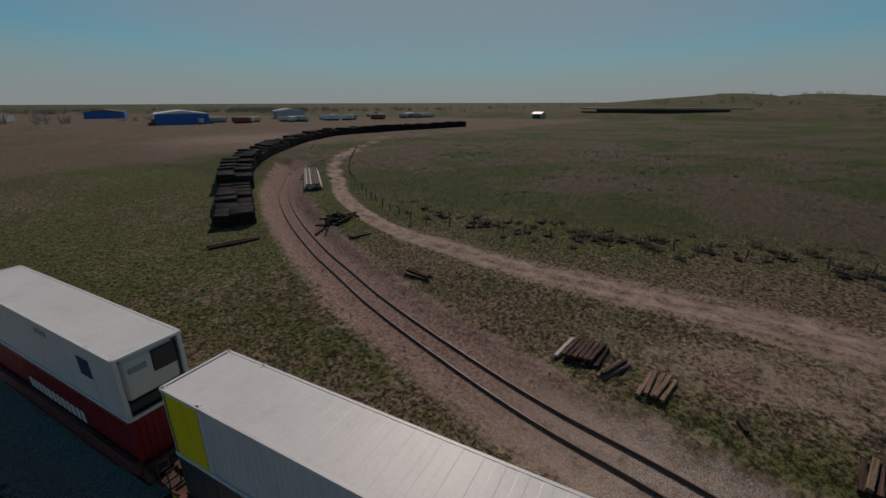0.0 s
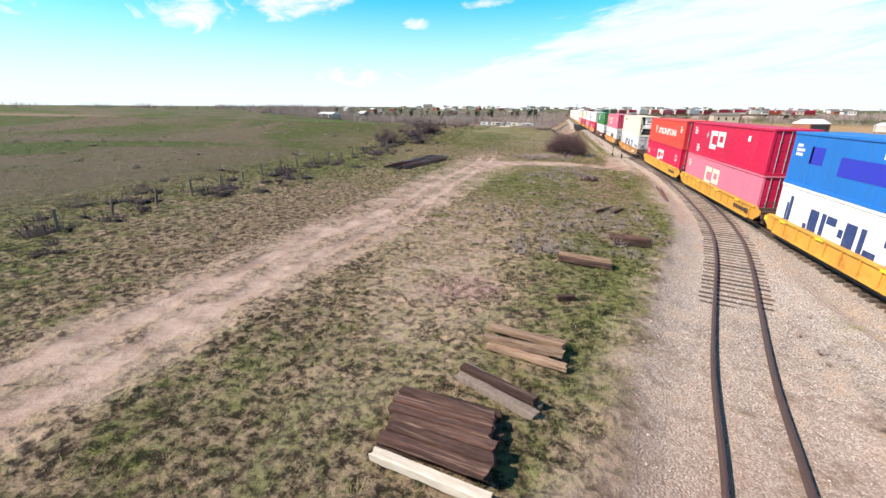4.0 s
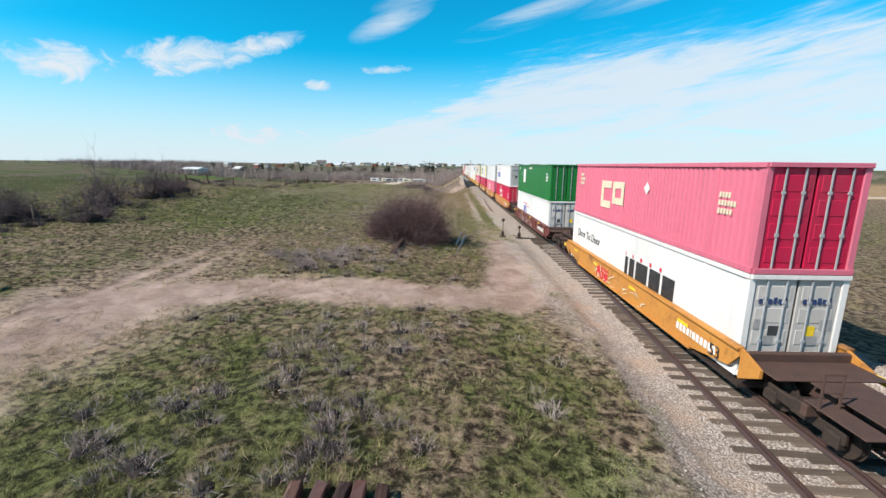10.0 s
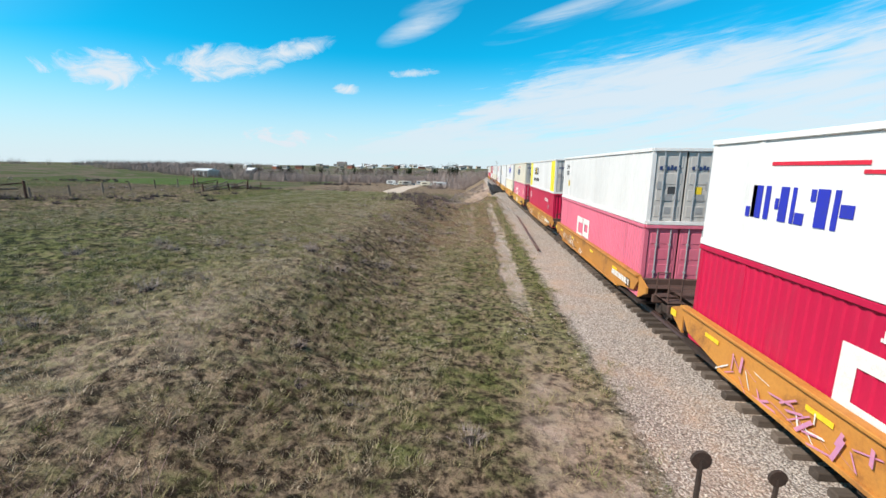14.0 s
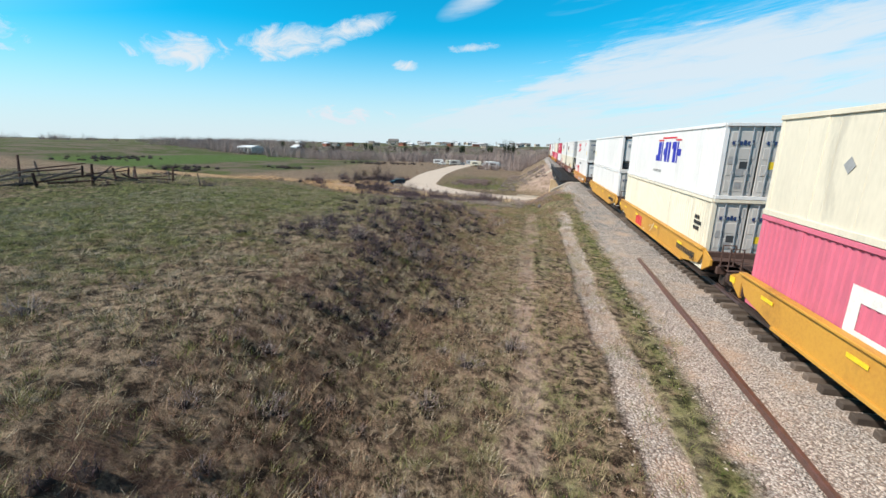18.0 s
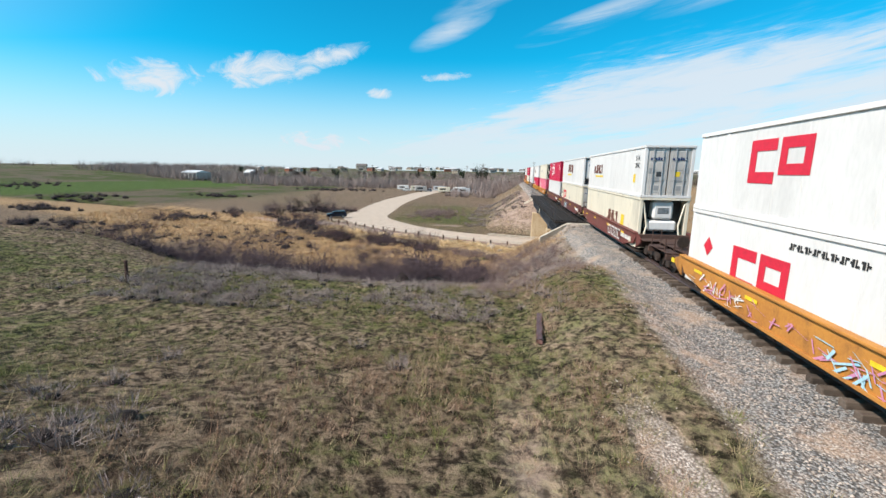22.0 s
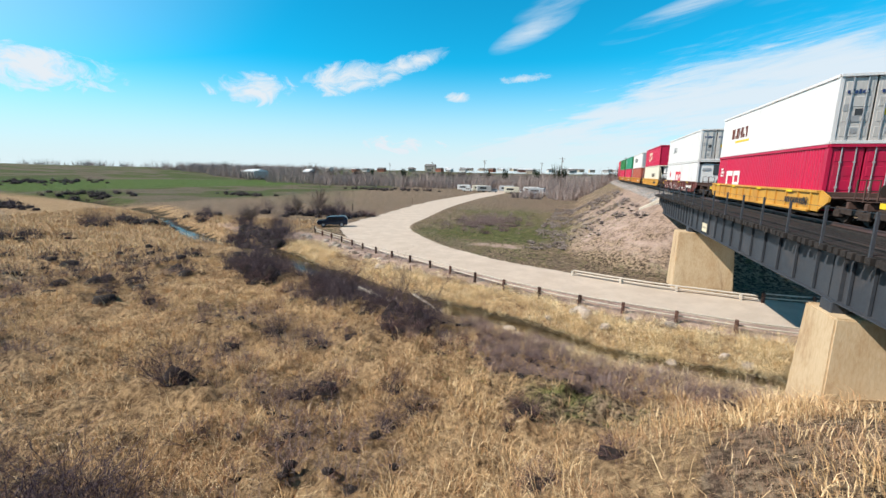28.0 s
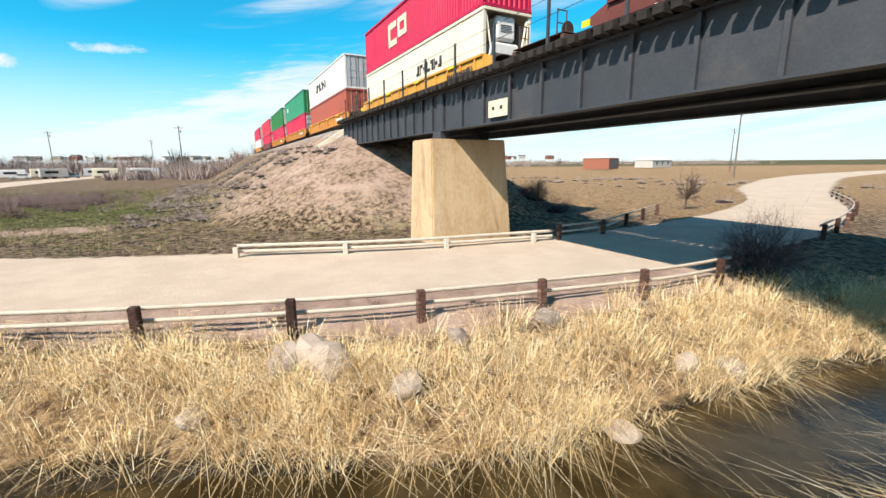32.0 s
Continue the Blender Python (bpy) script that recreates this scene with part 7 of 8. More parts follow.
for i in range(26):
    x, y = -150 - 7.5 * i + tr.uniform(-6, 6), -300 + 3.6 * i + tr.uniform(-14, 14)
    t = thing("storage_tank" if i % 4 == 0 else "yard_trailer", "white trailer or tank parked in the far yard", "trailer", "trailers in the far yard", at=pose(x, y, ground_z(x, y), 0, 0, tr.uniform(0, 180)))
    part("body", boxes((-6, 6, -1.3, 1.3, 0.9, 3.8), bevel=0.2), PAINT[tr.choice(("white", "white", "grey", "cream", "rust"))], t)
    part("undercarriage", boxes((-5, 5, -1.0, 1.0, 0.0, 0.9), bevel=0.2), DARK_STEEL, t)
house(-338, -104, 9, 6, 4, 1.5, WALL_WHITE, ROOF_WHITE, "small white shed far across the field", 70, 1, 0, "shed", "sheds across the field")
# a road bridge far across the field
over = thing("road_overpass", "distant concrete road overpass set in a grassy bank", "overpass", at=pose(-392, -20, ground_z(-440, -20)))
part("deck", boxes((-6, 6, -62, 62, 5.2, 6.4)), CONCRETE, over)
for yy in (-26, -13, 0, 13, 26):
    part("column", boxes((-5, 5, yy - 0.6, yy + 0.6, -3.0, 5.2)), PALE_CONCRETE, over)
# a solid dark block stands in for the shade beneath the deck
part("shade_block", boxes((-4, 5.5, -48, 48, -1.5, 5.0)), DARK_STEEL, over, "dark block for the shade under the deck")


# ---- grass, weeds and reeds ----
def blades(name, pts, per, h, w, spread, lean, mat, label, category, droop=0.0):
    """One mesh of grass: at each (x, y, size) a tuft of leaning blades."""
    if len(pts) == 0:
        return None
    rs = np.random.RandomState(len(pts) + per)
    pts = np.asarray(pts, float)
    x, y, s = (np.repeat(pts[:, i], per) for i in range(3))
    z = np.repeat(height(pts[:, 0], pts[:, 1]), per)
    n = len(x)
    a = rs.uniform(0, 2 * np.pi, n)
    r = spread * s * np.sqrt(rs.uniform(0, 1, n))
    bx, by = x + np.cos(a) * r, y + np.sin(a) * r
    hh = h * s * rs.uniform(0.55, 1.25, n)
    out = a + rs.normal(0, 0.7, n)
    tilt = lean * rs.uniform(0.2, 1.3, n)
    tx, ty = np.cos(out) * hh * tilt, np.sin(out) * hh * tilt
    ww = w * rs.uniform(0.6, 1.3, n)
    f = rs.uniform(0, np.pi, n)
    dx, dy = np.cos(f) * ww, np.sin(f) * ww
    base = z - 0.03
    if droop:
        mx, my, mz = bx + tx * 0.42, by + ty * 0.42, base + hh * 0.72
        v = np.stack([np.stack([bx - dx, by - dy, base], 1), np.stack([bx + dx, by + dy, base], 1), np.stack([mx + dx * 0.8, my + dy * 0.8, mz], 1),
                      np.stack([mx - dx * 0.8, my - dy * 0.8, mz], 1), np.stack([bx + tx * (1 + droop), by + ty * (1 + droop), base + hh * (1 - 0.45 * droop * tilt)], 1)], 1).reshape(-1, 3)
        i = np.arange(n)[:, None] * 5
        faces = np.concatenate([i + [[0, 1, 2]], i + [[0, 2, 3]], i + [[3, 2, 4]]])
    else:
        v = np.stack([np.stack([bx - dx, by - dy, base], 1), np.stack([bx + dx, by + dy, base], 1), np.stack([bx + tx, by + ty, base + hh], 1)], 1).reshape(-1, 3)
        faces = np.arange(n * 3).reshape(-1, 3)
    return tagged(new(name, array_mesh(name, v, faces, mat)), label, category, kind="stuff")


rs = np.random.RandomState(11)


def scatter(n, x0, x1, y0, y1, keep, lo=0.7, hi=1.3):
    x, y = rs.uniform(x0, x1, n), rs.uniform(y0, y1, n)
    k = keep(x, y) > rs.uniform(0, 1, n)
    return np.stack([x[k], y[k], rs.uniform(lo, hi, k.sum())], 1)


def clear(x, y):
    """1 where plants can stand: off the tracks, the roads and the water."""
    m = smooth(np.abs(x), 3.4, 4.6)
    ds, _ = distance(x, y, SIDING[::3])
    m = m * np.where(y < 62, smooth(ds, 2.2, 3.6), 1)
    d, _ = distance(x, y, DIRT_ROAD[::2])
    m = m * (0.12 + 0.88 * smooth(d, 1.6, 4.0))
    d, _ = distance(x, y, BRANCH[::2])
    m = m * (0.2 + 0.8 * smooth(d, 1.2, 2.6))
    d, i = distance(x, y, PAVED)
    m = m * smooth(d - paved_half(PAVED[i, 1]), 0.3, 1.0)
    d, _ = distance(x, y, CREEK)
    return m * smooth(d, 1.4, 1.9)


def patch(x, y, sc, seed, cut=0.0):
    return smooth(wobble(x, y, sc, seed), cut - 0.25, cut + 0.25)


def tussocks(x, y):
    """Small mounds of grass with bare gaps between them."""
    return smooth(np.sin(9.1 * x + 2.3 * np.sin(3.1 * y)) + np.sin(8.3 * y + 2.1 * np.sin(3.7 * x) + 1.0) + 0.8 * wobble(x, y, 2.1, 3.0), -0.1, 1.0)


upland = lambda x, y: clear(x, y) * (1 - smooth(y, 140, 152)) * (0.35 + 0.65 * patch(x, y, 0.6, 2.0, -0.1))  # noqa: E731
blades("prairie_grass", scatter(74000, -24, -3.6, -34, 150, lambda x, y: upland(x, y) * tussocks(x, y), 0.6, 1.6), 23, 0.17, 0.0060, 0.15, 1.0, GRASS, "short dry prairie grass in tufts", "grass")
blades("prairie_grass", scatter(24000, -31, -8.6, 60, 113, lambda x, y: clear(x, y) * (0.45 + 0.55 * tussocks(x, y)), 0.6, 1.3), 20, 0.15, 0.0060, 0.17, 1.1, PALE_GRASS, "pale matted dry grass on the bank", "grass")
blades("prairie_grass", scatter(30000, -46, -24, -50, 150, lambda x, y: upland(x, y) * tussocks(x, y), 0.8, 1.8), 10, 0.17, 0.010, 0.17, 0.9, GRASS, "short dry prairie grass in tufts", "grass")
blades("prairie_grass", scatter(16000, -120, -44, -80, 150, upland, 1.0, 2.2), 6, 0.17, 0.016, 0.2, 0.7, GRASS, "short dry prairie grass in patches", "grass")
blades("right_field_grass", scatter(7000, 4, 50, -10, 190, upland, 1.0, 2.2), 6, 0.17, 0.016, 0.2, 0.7, GRASS, "short dry prairie grass across the line", "grass")
lush = lambda x, y: clear(x, y) * np.clip(1.1 * np.exp(-((x + 11.3) / 1.5) ** 2) * (y < 8) + np.exp(-((x + 6.9) / 1.4) ** 2) * smooth(y, 6, 12) * (1 - smooth(y, 38, 46)) + np.exp(-((x + 27) / 8) ** 2) * smooth(y, 52, 62) * (1 - smooth(y, 118, 132)) * patch(x, y, 0.35, 4.0) + 0.8 * np.exp(-((x + 7.2) / 0.5) ** 2) * smooth(y, 70, 80) * (1 - smooth(y, 120, 128)) + 1.3 * np.exp(-((x + 4.7) / 0.55) ** 2) * smooth(y, 70, 84) * (1 - smooth(y, 118, 124)) + 0.38 * patch(x, y, 0.33, 7.0, 0.1) + 0.5 * np.exp(-(((x + 18) / 5.5) ** 2 + ((y - 27) / 8) ** 2)) + 0.8 * np.exp(-(((x + 9.6) / 1.3) ** 2 + ((y - 54) / 3.5) ** 2)) + 0.5 * np.exp(-(((x + 10.8) / 3.2) ** 2 + ((y - 169.3) / 2) ** 2)), 0, 1) * (1 - smooth(y, 136, 150) * (1 - smooth(y, 166, 168)))  # noqa: E731
blades("green_grass", scatter(60000, -42, -3.6, -32, 176, lush), 14, 0.13, 0.0060, 0.16, 0.9, LUSH, "fresh green spring grass in patches", "grass")
spring = lambda x, y: clear(x, y) * np.clip(np.exp(-(((x + 10.4) / 1.2) ** 2 + ((y - 137.6) / 1.6) ** 2)) + 0.8 * np.exp(-(((x + 7.8) / 1.1) ** 2 + ((y - 151.5) / 2.2) ** 2)) + 0.6 * np.exp(-(((x + 15.3) / 1.2) ** 2 + ((y - 86.5) / 1.0) ** 2)), 0, 1) * tussocks(x, y)  # noqa: E731
blades("green_grass", scatter(16000, -18, -5, 82, 156, spring), 16, 0.12, 0.0060, 0.16, 0.9, LUSH, "fresh green spring grass in patches", "grass")
weeds = lambda x, y: clear(x, y) * np.clip(0.9 * np.exp(-((x + 11.6) / 2.4) ** 2) * smooth(y, 80, 90) * (1 - smooth(y, 124, 136)) + 0.55 * np.exp(-((x + 6.7) / 1.0) ** 2) * smooth(y, 72, 90) + 0.8 * np.exp(-((x + 6.2) / 1.5) ** 2) * smooth(y, 126, 134) + 0.5 * np.exp(-((x + 4.0) / 0.5) ** 2) * smooth(y, 80, 95) + 0.5 * np.exp(-((x + 9) / 2.5) ** 2) * smooth(y, 132, 140) * (1 - smooth(y, 160, 170)), 0, 1) * patch(x, y, 0.9, 3.0, -0.15)  # noqa: E731
blades("brown_weeds", scatter(38000, -18, -3.6, 60, 172, weeds), 16, 0.26, 0.0045, 0.15, 0.8, BROWN_WEED, "dry reddish-brown weeds along the bank", "weeds")


def creek_d(x, y):
    return distance(x, y, CREEK)[0]


def valley(x, y):
    d = creek_d(x, y)
    return clear(x, y) * smooth(y, 150, 157) * (1 - smooth(d, 17, 30))


def reed_zone(x, y):
    s = creek_side(x, y)
    pool = 1.1 * np.exp(-(((x + 34) / 4.5) ** 2 + ((y - 187.5) / 4) ** 2))
    far = smooth(s, 1.35 + pool, 1.7 + pool) * (1 - 0.8 * smooth(s, 2.7, 3.6)) * (1 - smooth(s, 3.9, 4.6)) * (0.35 + 0.65 * patch(x, y, 1.1, 4.0, -0.1))
    near = smooth(-s, 1.7 + pool, 2.1 + pool) * (1 - smooth(-s, 3.2, 4.4)) * (0.03 + 0.27 * smooth(x, -14.5, -10.5))
    d, i = distance(x, y, PAVED)
    return smooth(d - paved_half(PAVED[i, 1]), 0.9, 1.5) * np.maximum(far, near) * smooth(y, 150, 160)


def marsh(x, y):
    s = creek_side(x, y)
    return valley(x, y) * smooth(-s, 2.6, 4.0) * (0.12 + 0.88 * patch(x, y, 0.7, 6.0, -0.05)) * (1 - 0.92 * np.exp(-(((x + 10.8) / 4.0) ** 2 + ((y - 169.3) / 2.4) ** 2)))


blades("reed_grass", scatter(56000, -46, 10, 168, 202, reed_zone, 0.55, 1.35), 24, 0.52, 0.0050, 0.24, 1.10, REED, "drooping dry yellow reed grass on the creek banks", "reeds", 1.45)
blades("marsh_grass", scatter(38000, -50, 6, 152, 188, marsh, 0.5, 1.5), 9, 0.36, 0.0085, 0.26, 1.15, TUSSOCK, "matted brown and yellow tussock grass in the hollow", "tussock grass", 0.6)
blades("marsh_grass", scatter(7000, -110, -50, 160, 215, valley, 1.0, 2.0), 5, 0.36, 0.025, 0.3, 0.85, TUSSOCK, "matted brown and yellow tussock grass in the hollow", "tussock grass", 0.6)
blades("verge_grass", scatter(12000, -48, -6, 184, 250, lambda x, y: clear(x, y) * (0.4 + 0.6 * patch(x, y, 0.4, 2.0)), 0.8, 1.6), 6, 0.18, 0.016, 0.2, 0.7, GRASS, "short dry grass on the verges and the embankment", "grass")
blades("verge_weeds", scatter(22000, -50, 2, 178, 204, lambda x, y: clear(x, y) * smooth(creek_side(x, y), 2.2, 2.8) * np.exp(-((creek_d(x, y) - 3.5) / 0.8) ** 2) * (0.3 + 0.7 * patch(x, y, 0.9, 2.0, -0.1))), 16, 0.36, 0.0042, 0.2, 0.75, BROWN_WEED, "reddish-brown weeds along the guard rail", "weeds")


# ---- sagebrush, bushes and trees ----
SAGE = blade_material("sagebrush_twigs", (0.400, 0.330, 0.295), (0.200, 0.150, 0.138), (0.48, 0.41, 0.385), 0.7)


def twiggy(pts, stems, tall, wide, thick, k1, k2, seed, base=0.3, wild=1.0):
    """Domes of fine bare twigs: stems fan out from each (x, y, z, size) and fork twice."""
    r = np.random.RandomState(seed)
    pts = np.asarray(pts, float)
    c, s = np.repeat(pts[:, :3], stems, 0), np.repeat(pts[:, 3], stems)
    n = len(s)
    a, e = r.uniform(0, 2 * np.pi, n), np.arcsin(r.uniform(0.05, 1.0, n))
    reach = r.uniform(0.55, 1.05, n) * s
    b0 = c + np.stack([np.cos(a) * base * wide * s, np.sin(a) * base * wide * s, 0 * a], 1) * r.uniform(0, 1, (n, 1))
    tip = c + np.stack([np.cos(a) * np.cos(e) * wide * reach, np.sin(a) * np.cos(e) * wide * reach, np.sin(e) * tall * reach], 1)
    b0[:, 2] -= 0.05

    def forks(p, q, k, out, f0, f1):
        p, q = np.repeat(p, k, 0), np.repeat(q, k, 0)
        f = r.uniform(f0, f1, (len(p), 1))
        d = q - p
        length = np.linalg.norm(d, axis=1, keepdims=True)
        start = p + d * f
        return start, start + d * (1.05 - f) * r.uniform(0.6, 1.1, (len(p), 1)) + r.normal(0, 1, (len(p), 3)) * length * out * (1 - 0.6 * f)

    w = np.full(n, thick) * np.sqrt(s)
    p1, q1 = forks(b0, tip, k1, 0.16 * wild, 0.25, 0.75)
    rows = [(b0, tip, w), (p1, q1, np.repeat(w, k1) * 0.75)]
    if k2:
        p2, q2 = forks(p1, q1, k2, 0.22 * wild, 0.2, 0.8)
        rows.append((p2, q2, np.repeat(w, k1 * k2) * 0.42))
    p, q, w = (np.concatenate([row[i] for row in rows]) for i in range(3))
    side = np.cross(q - p, r.normal(0, 1, (len(p), 3)))
    side *= (w / (np.linalg.norm(side, axis=1) + 1e-9))[:, None]
    return np.stack([p - side, p + side, q], 1).reshape(-1, 3), np.arange(len(p) * 3).reshape(-1, 3)


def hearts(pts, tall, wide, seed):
    """The dense inside of each shrub, its shade built as a low uneven dark dome."""
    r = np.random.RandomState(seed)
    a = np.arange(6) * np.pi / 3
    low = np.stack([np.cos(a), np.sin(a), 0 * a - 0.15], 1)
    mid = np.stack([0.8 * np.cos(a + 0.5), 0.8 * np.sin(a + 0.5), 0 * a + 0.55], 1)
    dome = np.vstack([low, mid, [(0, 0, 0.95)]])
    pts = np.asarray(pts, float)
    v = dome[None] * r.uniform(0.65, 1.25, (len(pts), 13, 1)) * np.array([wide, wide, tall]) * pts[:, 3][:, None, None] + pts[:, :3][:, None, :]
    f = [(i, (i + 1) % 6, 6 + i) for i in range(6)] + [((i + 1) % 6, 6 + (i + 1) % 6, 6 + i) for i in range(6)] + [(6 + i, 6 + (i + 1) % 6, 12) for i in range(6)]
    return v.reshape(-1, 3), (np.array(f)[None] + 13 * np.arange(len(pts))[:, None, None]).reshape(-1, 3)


def clumps(name, at, stems, tall, wide, thick, k1, k2, mat, label, category, base=0.45, core=(0.20, 0.55)):
    at = np.asarray(at, float)
    pts = np.c_[at[:, :2], height(at[:, 0], at[:, 1]), at[:, 2]]
    v, f = twiggy(pts, stems, tall, wide, thick, k1, k2, len(at), base)
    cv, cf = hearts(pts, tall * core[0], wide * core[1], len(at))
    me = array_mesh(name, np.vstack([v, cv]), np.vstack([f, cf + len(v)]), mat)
    me.materials.append(HEART_SHADE)
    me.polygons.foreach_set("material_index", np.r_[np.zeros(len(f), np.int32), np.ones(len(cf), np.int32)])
    return tagged(new(name, me), label, category, kind="stuff")


sage_near = np.concatenate([
    scatter(2100, -24, -6, 6, 72, lambda x, y: clear(x, y) ** 3 * np.clip(np.exp(-(((x + 12.5) / 3.5) ** 2 + ((y - 13) / 7) ** 2)) + 0.8 * np.exp(-(((x + 13) / 3.5) ** 2 + ((y - 34) / 6) ** 2)) + 0.8 * np.exp(-(((x + 15.8) / 3.2) ** 2 + ((y - 48.3) / 2.3) ** 2)) * patch(x, y, 0.9, 4.0, 0.0) + 0.2 * patch(x, y, 0.4, 9.0, 0.2), 0, 1), 0.4, 1.2),
    scatter(90, -21, -11.5, 45.6, 51, lambda x, y: clear(x, y) ** 2 * np.exp(-(((x + 16) / 3.6) ** 2 + ((y - 47.8) / 2.0) ** 2)), 0.9, 1.6),
    scatter(760, -18, -8.5, 66, 120, lambda x, y: np.exp(-((x + 12.6) / 2.2) ** 2) * (0.2 + 0.8 * patch(x, y, 0.6, 5.0, 0.0)) * (0.25 + 0.75 * smooth(y, 80, 88)), 0.4, 1.2),
    scatter(90, -21, -11, 117, 128, lambda x, y: patch(x, y, 0.5, 6.0, 0.1), 0.6, 1.4),
    scatter(60, -23, -12, 70, 78, lambda x, y: np.exp(-((y - 74 - 0.3 * (x + 16)) / 1.3) ** 2), 0.6, 1.2),
    scatter(1900, -30, -5.0, 131, 150, lambda x, y: clear(x, y) * np.clip(patch(x, y, 0.5, 8.0, 0.0) * (0.35 + 0.65 * smooth(-x, 8, 14)) + smooth(y, 135, 138) * 0.8, 0, 1) * (1 - smooth(y, 139.5, 141.5) * smooth(-x, 10, 11.5)) * (1 - 0.8 * np.exp(-(((x + 10) / 2) ** 2 + ((y - 137) / 2.5) ** 2))), 0.45, 1.25),
    scatter(120, -9.5, -4.4, 136, 158, lambda x, y: clear(x, y) * patch(x, y, 0.6, 2.0, -0.1), 0.6, 1.2)])
clumps("sagebrush", sage_near, 44, 0.46, 0.54, 0.0058, 4, 0, SAGE, "low grey sagebrush clumps scattered over the prairie", "sagebrush", 0.65, (0.17, 0.36))
fence_at = np.concatenate([
    scatter(260, -43, -34, -34, 60, lambda x, y: clear(x, y) * np.exp(-((x + 38.5) / 2.2) ** 2), 1.2, 2.4),
    scatter(520, -46, -30, -40, 120, lambda x, y: clear(x, y) * np.exp(-((x + 39) / 3.5) ** 2), 0.6, 1.6)])
clumps("fence_scrub", fence_at, 26, 0.42, 0.55, 0.016, 3, 0, TWIG, "bare dark scrub along the field fence", "scrub", 0.6, (0.25, 0.5))
sage_far = np.concatenate([
    scatter(1500, -170, -42, -110, 130, lambda x, y: 0.6 * patch(x, y, 0.12, 5.0, 0.0), 0.6, 1.5),
    scatter(260, 7, 70, 193, 262, lambda x, y: clear(x, y) * patch(x, y, 0.09, 3.0, 0.0), 1.0, 2.6),
    scatter(1100, -18, -5, 203, 262, lambda x, y: clear(x, y) * patch(x, y, 0.4, 2.0, -0.1), 0.6, 1.5)])
clumps("sagebrush", sage_far, 22, 0.46, 0.55, 0.020, 2, 0, SAGE, "low grey sagebrush clumps scattered over the prairie", "sagebrush")


def slope_scrub(x, y):
    """The belt of thick scrub on the slope above the creek."""
    far = 1 - smooth(y - 0.08 * (-x - 13), 157.0, 160.0)
    near = smooth(y - 0.28 * np.maximum(-x - 21, 0) - 0.8 * np.maximum(x + 13.5, 0), 139.2, 141.0)
    return far * near * smooth(-x + 0.12 * (y - 150), 10.0, 12.0)


scrub_at = np.concatenate([
    scatter(200, -16.0, -10.6, 84, 106, lambda x, y: np.exp(-((x + 13.0) / 1.3) ** 2) * patch(x, y, 0.7, 1.0, 0.1), 0.18, 0.42),
    scatter(900, -20.0, -10.6, 97, 119, lambda x, y: np.exp(-((x + 14.4) / 2.6) ** 2) * (0.15 + 0.85 * patch(x, y, 0.5, 2.0, -0.1)), 0.18, 0.50),
    scatter(1100, -100, -40, 150, 180, slope_scrub, 0.6, 1.5),
    scatter(1250, -40, -10.5, 139, 165, slope_scrub, 0.4, 1.05),
    scatter(800, -45, -19, 170, 186, lambda x, y: smooth(-creek_side(x, y), 3.4, 4.4) * (1 - smooth(-creek_side(x, y), 7.0, 9.0)) * patch(x, y, 0.35, 3.0, -0.3), 0.6, 1.1),
    scatter(700, -110, -40, 150, 190, lambda x, y: patch(x, y, 0.16, 1.0, 0.0), 0.8, 1.5)])
clumps("willow_scrub", scrub_at, 24, 1.22, 1.05, 0.0085, 4, 2, TWIG, "dense bare purplish willow scrub on the slope", "scrub", 0.45, (0.26, 0.46))
island_at = np.concatenate([scatter(n, x - 1.6 * w, x + 1.6 * w, y - 1.6 * d, y + 1.6 * d, lambda u, v: np.exp(-2.2 * (((u - x) / w) ** 2 + ((v - y) / d) ** 2)), 0.9, 1.7) for n, x, y, w, d in (
    (130, -53.0, 200.0, 6.4, 2.6), (50, -79.0, 215.5, 3.7, 2.4), (260, -61.0, 226.0, 11.0, 4.5), (220, -124.0, 270.0, 13.5, 5.0), (420, -101.0, 337.0, 24.0, 8.0),
    (90, -82.5, 202.5, 6.0, 2.4), (280, -153.0, 241.0, 13.0, 9.0), (200, -126.0, 208.0, 11.0, 4.5), (420, -208.0, 258.0, 12.0, 22.0), (160, -100.0, 186.0, 12.0, 4.0))])
clumps("willow_scrub", island_at, 22, 1.30, 1.15, 0.020, 4, 1, TWIG, "dark islands of bare willow scrub on the valley floor", "scrub", 0.5, (0.42, 0.60))
